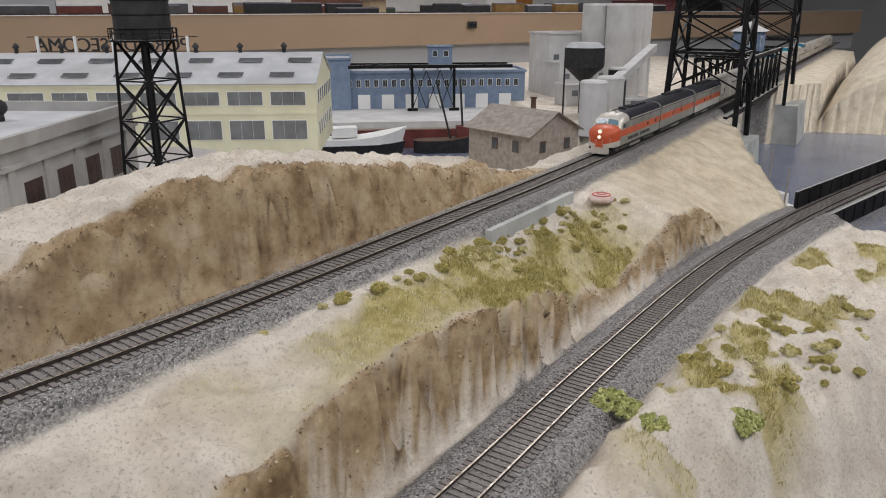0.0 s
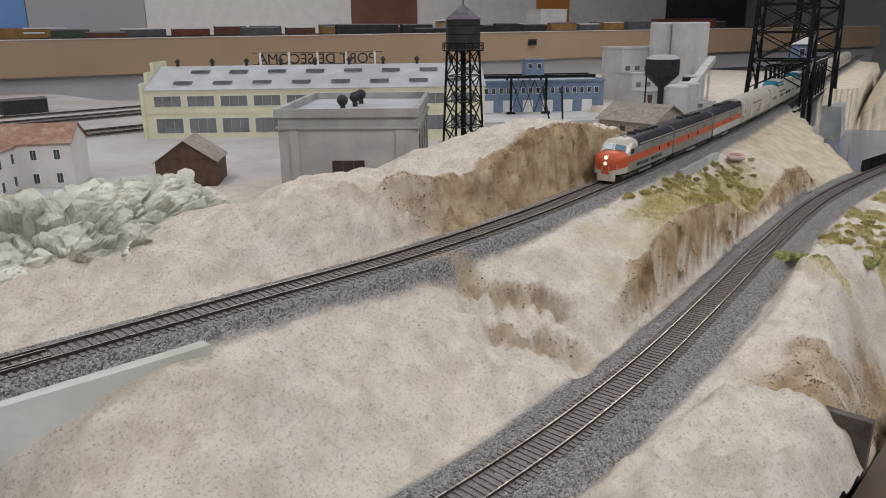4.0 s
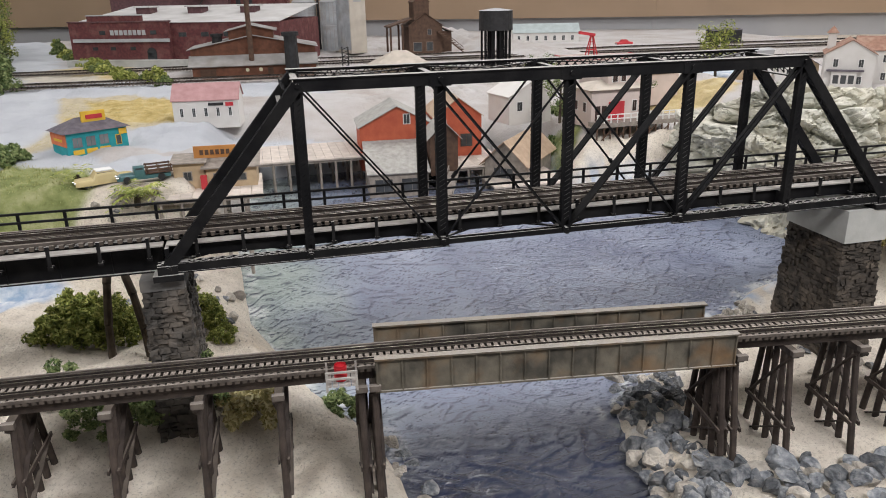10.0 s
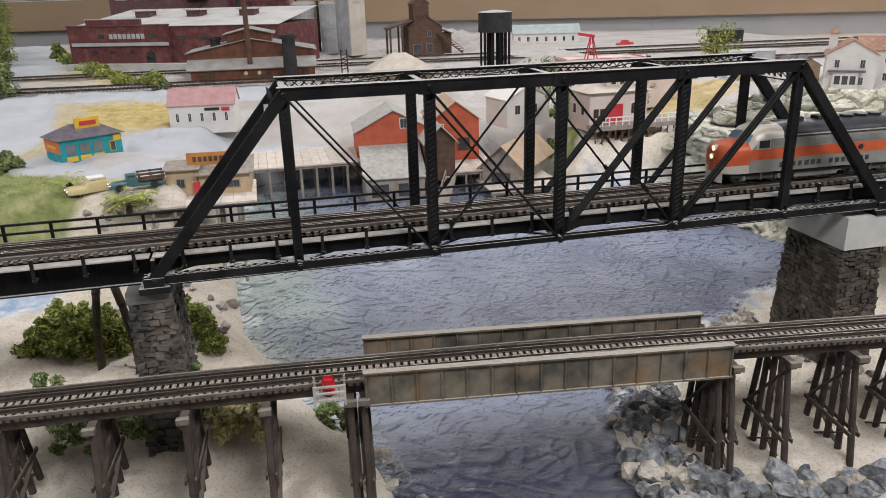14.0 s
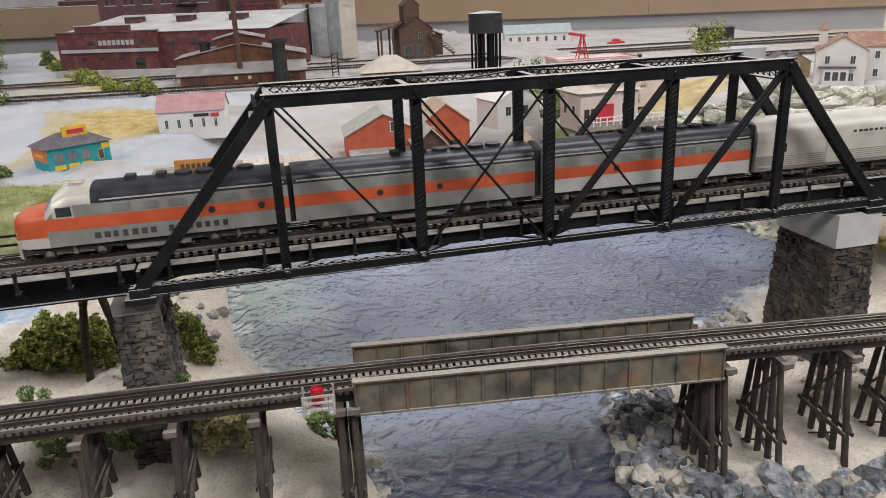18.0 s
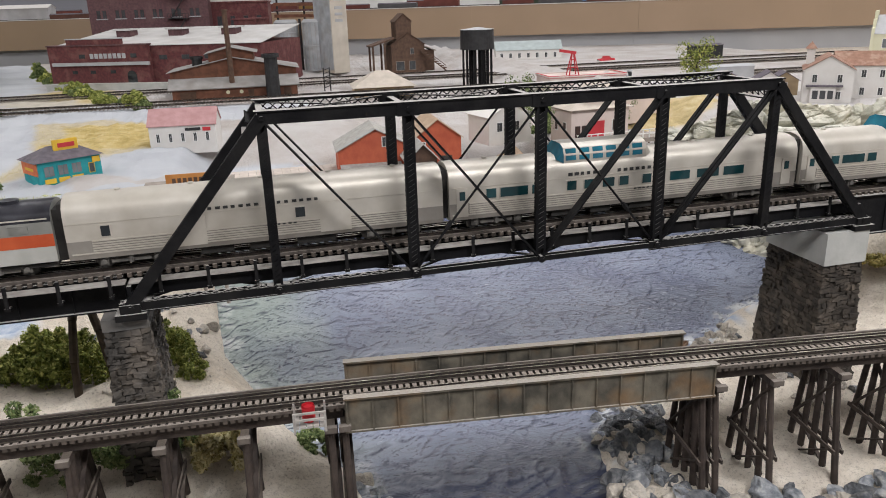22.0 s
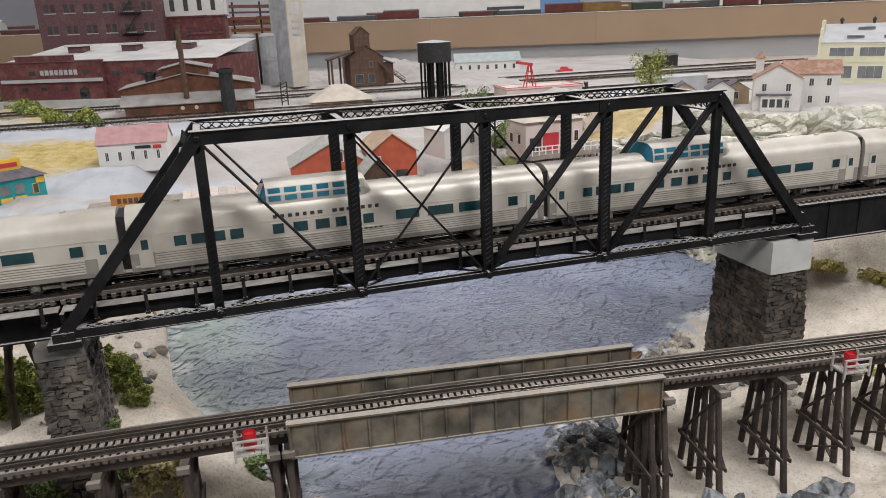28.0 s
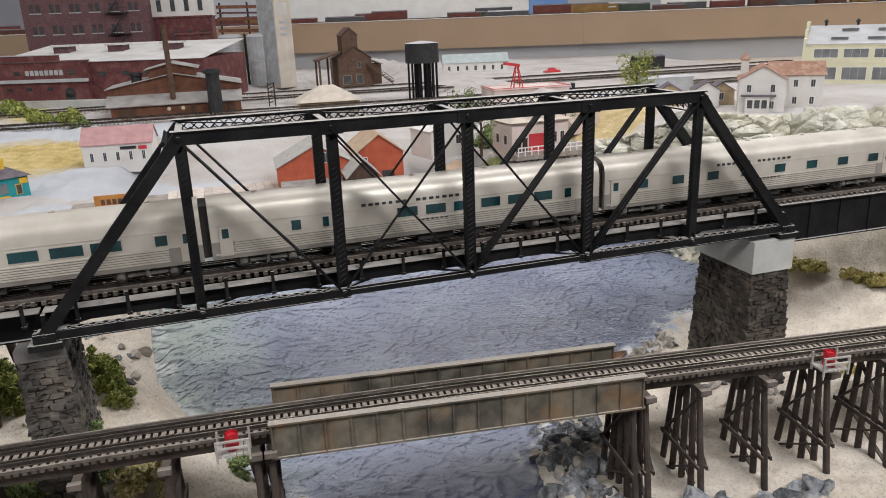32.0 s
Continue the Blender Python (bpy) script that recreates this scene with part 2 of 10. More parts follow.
def ground_height(x, y):
    ym, yl = MAIN(x), LOWER(x)
    n1, n2, n3 = vnoise(x, y, 0.06) - 0.5, vnoise(x + 7, y, 0.022) - 0.5, vnoise(x, y + 5, 0.009) - 0.5
    n4 = vnoise(x + 3, y + 1, 0.0045) - 0.5
    rough = n1 * 0.011 + n2 * 0.01 + n3 * 0.007 + n4 * 0.0032 + (np.abs(vnoise(x + 2, y + 9, 0.035) - 0.5) - 0.2) * -0.008
    rough = rough * (1 - 0.8 * step(2.6, 2.8, x)) * (1 - 0.65 * step(1.78, 1.88, x) * (y > yl))
    east = step(0.8, 0.872, x)
    # land behind the upper track
    ridge = np.interp(x, [0.95, 1.05, 1.15, 1.2, 1.27, 1.306, 1.353, 1.44, 1.52, 1.63, 1.75, 1.86], [0.158, 0.175, 0.2, 0.207, 0.203, 0.203, 0.214, 0.222, 0.212, 0.195, 0.17, 0.155])
    off = y - (ym + 0.026)
    width = np.interp(x, [1.0, 1.15, 1.3], [0.12, 0.07, 0.022])
    off = off + (n2 + n3 * 1.3 + n4 * 1.2) * 0.009
    hill = 0.156 + (ridge - 0.156) * step(0, 1, off / width) * (1 - 0.9 * step(0.09, 0.26, off))
    town = 0.134 + rough * 0.06
    back = np.where(off > 0.2, np.minimum(hill, 0.156), hill)
    back = back + (town - back) * step(0.15, 0.3, off) + rough * step(0.005, 0.03, off) * (1 - step(0.15, 0.3, off))
    # land between the tracks
    edge_y = np.interp(x, [1.25, 1.33, 1.4, 1.48, 1.54, 1.6, 1.66, 1.7, 1.78, 1.84, 1.9, 2.0], [-0.108, -0.094, -0.082, -0.075, -0.071, -0.065, -0.059, -0.055, -0.052, -0.05, -0.048, -0.04])
    edge_z = np.interp(x, [0.9, 1.22, 1.3, 1.38, 1.45, 1.53, 1.6, 1.64, 1.68, 1.76, 1.83, 1.9, 1.96], [0.11, 0.11, 0.128, 0.148, 0.152, 0.145, 0.134, 0.118, 0.104, 0.112, 0.134, 0.13, 0.1])
    top = 0.157
    a = step(0, 1, (ym - 0.022 - y) / (ym - 0.022 - edge_y + 1e-6))
    slope = top + (edge_z - top) * np.clip((ym - 0.022 - y) / (ym - 0.022 - edge_y + 1e-6), 0, 1)
    cut = step(edge_y - 0.014, edge_y, y + (n2 + n3 * 1.3 + n4 * 1.2) * 0.008)
    mid = 0.09 + (slope - 0.09) * cut
    smooth = 0.092 + (top - 0.092) * np.clip((y - yl - 0.03) / (ym - 0.022 - yl - 0.03), 0, 1)
    cutness = step(1.2, 1.34, x) * (1 - step(1.91, 1.99, x))
    mid = smooth + (mid - smooth) * cutness + rough * step(0.0, 0.02, ym - 0.024 - y) * step(0, 0.02, y - yl - 0.03)
    # land in front of the lower track
    dy = yl - 0.034 - y
    bluff = np.interp(x, [0.7, 0.8, 1.1, 1.24, 1.26, 1.33, 1.42, 1.55, 1.65, 1.78, 2.1], [0.06, 0.095, 0.1, 0.098, 0.095, 0.1, 0.108, 0.112, 0.1, 0.1, 0.085])
    reach = np.interp(x, [0.8, 1.25, 1.4, 1.5, 1.58, 1.68, 1.8, 2.0], [0.12, 0.09, 0.06, 0.06, 0.075, 0.11, 0.13, 0.11])
    front = 0.09 + (bluff - 0.09) * step(0, 0.02, dy)
    front = front + (0.012 - front) * step(reach * 0.75, reach + 0.05, dy) + rough * 1.3 * step(0, 0.02, dy)
    gully = np.exp(-(((x - 1.52 - (y + 0.2) * -0.5) / 0.018) ** 2)) * step(0.03, 0.06, dy)
    front = front - 0.035 * gully * step(0.0, 0.06, front - 0.01)
    fall = step(1.72, 1.86, x) * step(0.035, 0.1, off)
    back = back + (0.1 - back) * fall
    land = np.where(y > ym, back, np.where(y > yl, mid, front))
    patch = np.exp(-(((x - 1.2) / 0.06) ** 2 + ((y + 0.08 + (x - 1.2) * 0.5) / 0.03) ** 2)) + 0.4 * np.exp(-(((x - 1.1) / 0.06) ** 2 + ((y + 0.07) / 0.03) ** 2))
    clods = np.abs(vnoise(x, y, 0.016) - 0.5) + np.abs(vnoise(x + 9, y, 0.008) - 0.5) * 0.6
    land = land - 0.03 * (clods - 0.2) * np.clip(patch, 0, 1) - ledges(x, y)[0]
    land = land - 0.024 * np.exp(-(((x - 0.855) / 0.045) ** 2)) * step(0.0, -0.014, y) * (1 - step(-0.03, -0.08, y))
    bed = step(0.036, 0.024, np.abs(y - yl))
    land = land + (0.0974 - land) * bed * east
    bedm = step(0.03, 0.021, np.abs(y - ym))
    land = land + (0.1634 - land) * bedm * east
    # the valley
    flat = 0.014 + rough * 0.8 + 0.04 * step(0.64, 0.82, x)
    leftland = 0.016 + 0.034 * step(-0.03, 0.06, y) + rough * 0.6 + (0.132 - 0.05) * step(0.235, 0.31, y)
    rightland = flat + 0.07 * step(0.1, 0.22, y) + (0.132 - 0.1) * step(0.28, 0.42, y)
    valley = leftland + (rightland - leftland) * step(0.15, 0.4, x)
    near = step(0.69, 0.76, x) * step(-0.05, -0.085, y)
    valley = valley + (np.where(y > yl - 0.034, 0.0935, front) - valley) * near
    quay = step(-0.02, 0.03, x) * (1 - step(0.44, 0.5, x)) * step(0.45, 0.5, y)
    valley = valley + (np.minimum(valley, 0.097 + 0.034 * step(0.62, 0.8, y)) - valley) * quay
    land = valley + (land - valley) * east
    # far bank of the harbour: a tan hill
    d = ym - 0.11 - y
    dome = 0.05 + 0.2 * (1 - np.exp(-np.maximum(d, 0) / 0.06)) * step(2.85, 3.5, x)
    land = np.where((d > 0) & (x > 2.8) & (y > yl + 0.07), dome, land)
    dr, dh = poly_dist(x, y, RIVER), poly_dist(x, y, HARBOUR)
    land = np.where(dr < 0, water_level(y) - 0.02, np.where(dh < 0, HW - 0.02, land))
    low = water_level(y) - 0.004 + 0.01 * step(0, 0.012, dr)
    reach = np.where(x > 0.4, 0.05, np.where(y > 0.4, 0.012, 0.05))
    land = np.where((dr >= 0) & (dr < reach), low + (land - low) * step(0, 1, dr / reach), land)
    return land


# ---- skins of cars ----
def shell(profile, sections, v0, v1, both=True):
    """A strip of a car's skin between two points of its profile, along sections of (x, half width, top)."""
    bm = bmesh.new()
    top0 = profile[-1][1]
    zb = profile[0][1]
    for s in ((-1, 1) if both else (-1,)):
        rows = []
        for x, w, h in sections:
            rows.append([bm.verts.new((x, s * w * f, zb + (z - zb) * (h - zb) / (top0 - zb))) for f, z in profile[v0:v1 + 1]])
        for r, q in zip(rows, rows[1:]):
            for k in range(len(r) - 1):
                f = (r[k], q[k], q[k + 1], r[k + 1])
                bm.faces.new(f if s < 0 else f[::-1])
    bmesh.ops.remove_doubles(bm, verts=bm.verts[:], dist=1e-6)
    return bm


def end_cap(profile, x, w, h, flip):
    bm = bmesh.new()
    top0, zb = profile[-1][1], profile[0][1]
    ring = [(-w * f, zb + (z - zb) * (h - zb) / (top0 - zb)) for f, z in profile] + [(w * f, zb + (z - zb) * (h - zb) / (top0 - zb)) for f, z in profile[-2::-1]]
    vs = [bm.verts.new((x, y, z)) for y, z in ring]
    bm.faces.new(vs if flip else vs[::-1])
    return bm


def ground_masks(x, y, z):
    """Where the cover changes: bare soil, dry grass, ballast, white plaster; road, yellow field, green lawn, shore paint."""
    ym, yl = MAIN(x), LOWER(x)
    n1, n2 = vnoise(x + 3, y, 0.03), vnoise(x, y + 3, 0.011)
    off = y - (ym + 0.026)
    width = np.interp(x, [1.0, 1.15, 1.3], [0.12, 0.07, 0.03])
    wob = (n1 - 0.5) * 0.02 + (n2 - 0.5) * 0.008
    soil = step(1.1, 1.3, x + (n1 - 0.5) * 0.1) * (1 - step(1.8, 1.88, x)) * step(-0.012, 0.0, off) * (1 - step(width * 0.95, width * 1.1 + 0.006, off + wob * 0.5))
    edge_y = np.interp(x, [1.25, 1.33, 1.4, 1.48, 1.54, 1.6, 1.66, 1.7, 1.78, 1.84, 1.9, 2.0], [-0.108, -0.094, -0.082, -0.075, -0.071, -0.065, -0.059, -0.055, -0.052, -0.05, -0.048, -0.04])
    cutz = step(1.24, 1.32, x) * (1 - step(1.93, 1.99, x))
    s2 = cutz * (1 - step(edge_y - 0.001, edge_y + 0.007, y + wob * 0.4)) * step(-0.01, -0.003, y - yl - 0.034) * (z > 0.0985) * (y < ym)
    s3 = ledges(x, y)[1] * (0.45 + 0.5 * n2)
    s5 = step(1.24, 1.26, x) * (1 - step(1.5, 1.58, x + wob * 2)) * step(0.055, 0.085, yl - 0.034 - y + wob - 0.25 * (x - 1.4)) * (0.3 + 0.7 * n1) * (y < yl)
    soil = np.clip(np.maximum.reduce([soil, s2, s3, s5]), 0, 1)
    between = step(0.003, 0.02, ym - 0.034 - y + wob) * step(-0.004, 0.01, y - edge_y + wob * 0.5)
    grass = 1.35 * between * step(1.2, 1.36, x + (n1 - 0.5) * 0.15 + (y + 0.02) * 0.8) * (1 - step(1.72, 1.84, x)) * (0.45 + 0.75 * n1)
    infront = step(0.004, 0.02, yl - 0.036 - y) * (1 - step(0.07, 0.1, yl - 0.036 - y))
    grass = np.maximum(grass, infront * step(1.42, 1.55, x) * (1 - step(1.98, 2.05, x)) * step(0.5, 0.62, n1 * 0.7 + n2 * 0.3) * 0.9)
    bank = (1 - step(-0.02, 0.02, x)) * step(0.05, 0.1, y) * (1 - step(0.2, 0.26, y))
    grass = np.maximum(grass, bank * step(0.55, 0.7, n1) * step(-0.09, -0.06, x) * 0.6)
    grass = np.clip(grass, 0, 1) * (1 - soil) * (0.35 + 0.65 * step(1.36, 1.46, x))
    east = step(0.86, 0.95, x)
    ballast = np.maximum(step(0.032, 0.026, np.abs(y - ym) + wob * 0.15) * step(0.84, 0.87, x), step(0.04, 0.034, np.abs(y - yl) + np.where(y > yl, 0.004, 0) + wob * 0.2) * step(0.7, 0.72, x))
    yard = step(0.93, 1.0, y) * (1 - step(1.75, 1.8, x)) * step(0.5, 0.62, vnoise(x * 0.1, y + x * 0.25, 0.05)) * 0.3
    white = step(0.3, 0.42, y - 0.1 * step(1.0, 1.2, x)) * (1 - step(1.9, 2.1, x)) * (1 - step(0.4, 0.44, x) * (1 - step(0.72, 0.78, x)) * (1 - step(0.45, 0.49, y)))
    # the street and fields on the left side of the river
    lx, ly = x, y
    street = [(-0.5, 1.9), (-0.36, 1.45), (-0.1, 1.17), (0.2, 1.1), (0.2, 0.95), (-0.07, 0.92), (-0.29, 1.06), (-0.27, 0.82), (-0.225, 0.49), (-0.3, 0.46), (-0.36, 0.8), (-0.42, 1.1), (-0.62, 2.0)]
    road = np.maximum.reduce([
        step(0.012, -0.006, poly_dist(lx, ly, street) + wob * 0.6),
        step(0.09, 0.08, np.abs(lx + 0.33 + 0.25 * (ly - 1.0)) + wob) * step(0.75, 0.8, ly) * (1 - step(3, 3.1, ly)),
        step(0.1, 0.09, np.abs(ly - 1.02 + 0.1 * lx)) * step(-0.5, -0.4, lx) * (1 - step(0.1, 0.2, lx)),
        step(0.11, 0.1, np.abs(ly - 0.57 + 0.25 * lx) + wob) * step(-0.14, -0.1, lx) * (1 - step(0.16, 0.2, lx)),
        step(0.06, 0.05, np.abs(lx + 0.23 + 0.35 * (ly - 0.6)) + wob) * step(0.3, 0.36, ly) * (1 - step(0.9, 0.95, ly)),
        step(0.035, 0.03, np.abs(ly - 0.385)) * step(-0.2, -0.17, lx) * (1 - step(-0.02, 0.0, lx)),
    ])
    field = [(-0.29, 1.03), (-0.18, 1.03), (-0.06, 0.9), (-0.04, 0.68), (-0.11, 0.63), (-0.16, 0.55), (-0.2, 0.49), (-0.235, 0.48), (-0.22, 0.7), (-0.26, 0.9)]
    yellow = step(0.008, -0.012, poly_dist(lx, ly, field) + wob * 0.8)
    yellow = np.maximum(yellow, step(1.0, 0.8, ((lx - 0.72) / 0.1) ** 2 + ((ly - 0.62) / 0.08) ** 2 + wob * 8) * 0.8)
    yellow = np.maximum(yellow, step(1.0, 0.8, ((lx + 0.33) / 0.13) ** 2 + ((ly - 1.45) / 0.2) ** 2 + wob * 8) * 0.8)
    yellow = np.maximum(yellow, 0.36 * step(1.78, 1.9, x + wob) * (1 - step(2.3, 2.4, x)) * (y < ym) * (y > yl))
    yellow = np.maximum(yellow, 0.22 * step(2.8, 2.95, x) * step(0.05, -0.05, y - ym))
    green = np.maximum(step(1.0, 0.8, ((lx + 0.21) / 0.115) ** 2 + ((ly - 0.325) / 0.1) ** 2 + wob * 8), step(1.0, 0.8, ((lx - 0.455) / 0.05) ** 2 + ((ly - 0.52) / 0.05) ** 2 + wob * 6))
    green = np.maximum(green, step(-0.01, -0.07, lx + 0.245 * (ly - 0.916) + 0.36) * step(0.8, 1.0, ly))
    d = poly_dist(x, y, RIVER)
    ballast = ballast * (1 - soil * (z > 0.101))
    shore = step(0.03, 0.0, d + wob) * step(0.35, 0.6, n2 + 0.2 * n1) * (x > 0.3) * (x < 1.0)
    blue = np.maximum(step(1.0, 0.5, ((x - 0.95) / 0.13) ** 2 + ((y - 0.93) / 0.12) ** 2 + wob * 8), step(1.0, 0.6, ((x + 0.2) / 0.085) ** 2 + ((y - 0.235) / 0.04) ** 2 + wob * 8))
    shore = np.maximum(shore, blue * 0.9)
    road = road * (1 - green) * (1 - yellow * 0.6)
    return np.stack([soil, grass, ballast, white], -1), np.stack([road, yellow, green, shore], -1)


def ground_material():
    m = bpy.data.materials.new("landscape")
    m.use_nodes = True
    nt = m.node_tree
    b = nt.nodes["Principled BSDF"]
    b.inputs["Roughness"].default_value = 0.92
    b.inputs["Specular IOR Level"].default_value = 0.15
    tc = nt.nodes.new("ShaderNodeTexCoord")

    def noise_tex(scale, detail=6.0, rough=0.6):
        n = nt.nodes.new("ShaderNodeTexNoise")
        n.inputs["Scale"].default_value, n.inputs["Detail"].default_value, n.inputs["Roughness"].default_value = scale, detail, rough
        nt.links.new(tc.outputs["Object"], n.inputs["Vector"])
        return n

    def ramp(src, *stops):
        r = nt.nodes.new("ShaderNodeValToRGB")
        while len(r.color_ramp.elements) < len(stops):
            r.color_ramp.elements.new(0.5)
        for e, (p, c) in zip(r.color_ramp.elements, stops):
            e.position, e.color = p, (*c, 1)
        nt.links.new(src, r.inputs["Fac"])
        return r.outputs["Color"]

    def mix(fac, a, c):
        x = nt.nodes.new("ShaderNodeMix")
        x.data_type = "RGBA"
        nt.links.new(fac, x.inputs["Factor"])
        nt.links.new(a, x.inputs["A"])
        nt.links.new(c, x.inputs["B"])
        return x.outputs["Result"]

    masks = []
    for nm in ("cover_a", "cover_b"):
        at = nt.nodes.new("ShaderNodeAttribute")
        at.attribute_name = nm
        sp = nt.nodes.new("ShaderNodeSeparateColor")
        nt.links.new(at.outputs["Color"], sp.inputs[0])
        masks += [sp.outputs[0], sp.outputs[1], sp.outputs[2], at.outputs["Alpha"]]
    big, mid, fine = noise_tex(9), noise_tex(45), noise_tex(260, 4)
    sand = mix(ramp(fine.outputs["Fac"], (0.3, (0.35,) * 3), (0.7, (0.75,) * 3)), ramp(big.outputs["Fac"], (0.3, (0.64, 0.575, 0.5)), (0.55, (0.74, 0.66, 0.55)), (0.75, (0.72, 0.59, 0.43))), ramp(mid.outputs["Fac"], (0.35, (0.56, 0.49, 0.41)), (0.6, (0.83, 0.765, 0.67))))
    soil = ramp(mid.outputs["Fac"], (0.3, (0.19, 0.125, 0.065)), (0.43, (0.35, 0.245, 0.14)), (0.56, (0.48, 0.36, 0.22)), (0.75, (0.62, 0.51, 0.36)))
    grass = ramp(noise_tex(120).outputs["Fac"], (0.3, (0.29, 0.24, 0.08)), (0.5, (0.47, 0.395, 0.16)), (0.7, (0.6, 0.52, 0.29)))
    vor = nt.nodes.new("ShaderNodeTexVoronoi")
    vor.inputs["Scale"].default_value = 850
    nt.links.new(tc.outputs["Object"], vor.inputs["Vector"])
    vs = nt.nodes.new("ShaderNodeSeparateColor")
    nt.links.new(vor.outputs["Color"], vs.inputs[0])
    ballast = ramp(vs.outputs[0], (0.0, (0.12, 0.11, 0.108)), (0.4, (0.3, 0.285, 0.275)), (0.8, (0.43, 0.405, 0.39)), (1.0, (0.56, 0.53, 0.5)))
    white = ramp(big.outputs["Fac"], (0.3, (0.43, 0.385, 0.355)), (0.6, (0.55, 0.53, 0.52)))
    road = ramp(big.outputs["Fac"], (0.3, (0.46, 0.48, 0.52)), (0.7, (0.58, 0.6, 0.63)))
    yellow = ramp(mid.outputs["Fac"], (0.3, (0.38, 0.29, 0.1)), (0.5, (0.56, 0.43, 0.18)), (0.7, (0.66, 0.55, 0.3)))
    green = ramp(mid.outputs["Fac"], (0.3, (0.13, 0.16, 0.05)), (0.5, (0.27, 0.3, 0.12)), (0.7, (0.44, 0.43, 0.24)))
    shore = ramp(mid.outputs["Fac"], (0.35, (0.3, 0.42, 0.6)), (0.6, (0.75, 0.78, 0.82)))
    fl = noise_tex(480, 6, 0.8)
    flecks = nt.nodes.new("ShaderNodeMapRange")
    flecks.inputs["From Min"].default_value, flecks.inputs["From Max"].default_value, flecks.inputs["To Max"].default_value = 0.52, 0.64, 0.55
    nt.links.new(fl.outputs["Fac"], flecks.inputs["Value"])
    dark = nt.nodes.new("ShaderNodeRGB")
    dark.outputs[0].default_value = (0.2, 0.165, 0.125, 1)
    sand = mix(flecks.outputs["Result"], sand, dark.outputs[0])
    deep = nt.nodes.new("ShaderNodeRGB")
    deep.outputs[0].default_value = (0.1, 0.065, 0.035, 1)
    grit = nt.nodes.new("ShaderNodeMapRange")
    grit.inputs["From Min"].default_value, grit.inputs["From Max"].default_value, grit.inputs["To Max"].default_value = 0.55, 0.68, 0.35
    nt.links.new(noise_tex(340, 5, 0.75).outputs["Fac"], grit.inputs["Value"])
    soil = mix(grit.outputs["Result"], soil, deep.outputs[0])
    col = sand
    for fac, c in ((masks[3], white), (masks[5], yellow), (masks[6], green), (masks[4], road), (masks[7], shore), (masks[1], grass), (masks[0], soil), (masks[2], ballast)):
        col = mix(fac, col, c)
    nt.links.new(col, b.inputs["Base Color"])
    bp1 = nt.nodes.new("ShaderNodeBump")
    bp1.inputs["Strength"].default_value, bp1.inputs["Distance"].default_value = 0.9, 0.0034
    ad = nt.nodes.new("ShaderNodeMath")
    ad.operation = "ADD"
    nt.links.new(noise_tex(170, 9, 0.8).outputs["Fac"], ad.inputs[0])
    mu = nt.nodes.new("ShaderNodeMath")
    mu.operation = "MULTIPLY"
    inv = nt.nodes.new("ShaderNodeMath")
    inv.operation = "SUBTRACT"
    inv.inputs[0].default_value = 0.7
    nt.links.new(vor.outputs["Distance"], inv.inputs[1])
    nt.links.new(inv.outputs[0], mu.inputs[0])
    nt.links.new(masks[2], mu.inputs[1])
    nt.links.new(mu.outputs[0], ad.inputs[1])
    nt.links.new(ad.outputs[0], bp1.inputs["Height"])
    nt.links.new(bp1.outputs["Normal"], b.inputs["Normal"])
    return m


def grid_mesh(name, xs, ys, height):
    gx, gy = np.meshgrid(xs, ys, indexing="ij")
    gz = height(gx, gy)
    nx, ny = len(xs), len(ys)
    co = np.stack([gx, gy, gz], -1).reshape(-1, 3)
    idx = np.arange(nx * ny).reshape(nx, ny)
    quads = np.stack([idx[:-1, :-1], idx[1:, :-1], idx[1:, 1:], idx[:-1, 1:]], -1).reshape(-1, 4)
    me = bpy.data.meshes.new(name)
    me.from_pydata(co.tolist(), [], quads.tolist())
    me.polygons.foreach_set("use_smooth", [True] * len(me.polygons))
    return me, gx, gy, gz


def cover(me, name, values):
    at = me.attributes.new(name, "FLOAT_COLOR", "POINT")
    at.data.foreach_set("color", np.ascontiguousarray(values, np.float32).ravel())


XS = np.concatenate([np.arange(-2.6, -0.34, 0.03), np.arange(-0.34, 2.2, 0.0042), np.arange(2.2, 2.8, 0.02), np.arange(2.8, 3.6, 0.012), np.arange(3.6, 4.6, 0.03)])
YS = np.concatenate([np.arange(FRONT, 0.36, 0.0034), np.arange(0.36, 1.0, 0.014), np.arange(1.0, 2.9, 0.04)])
me, gx, gy, gz = grid_mesh("ground", XS, YS, ground_height)
ca, cb = ground_masks(gx, gy, gz)
cover(me, "cover_a", ca)
cover(me, "cover_b", cb)
me.materials.append(ground_material())
ground = tagged(new("ground", me), "cream plaster model landscape with brown cut banks", "ground", kind="structure")


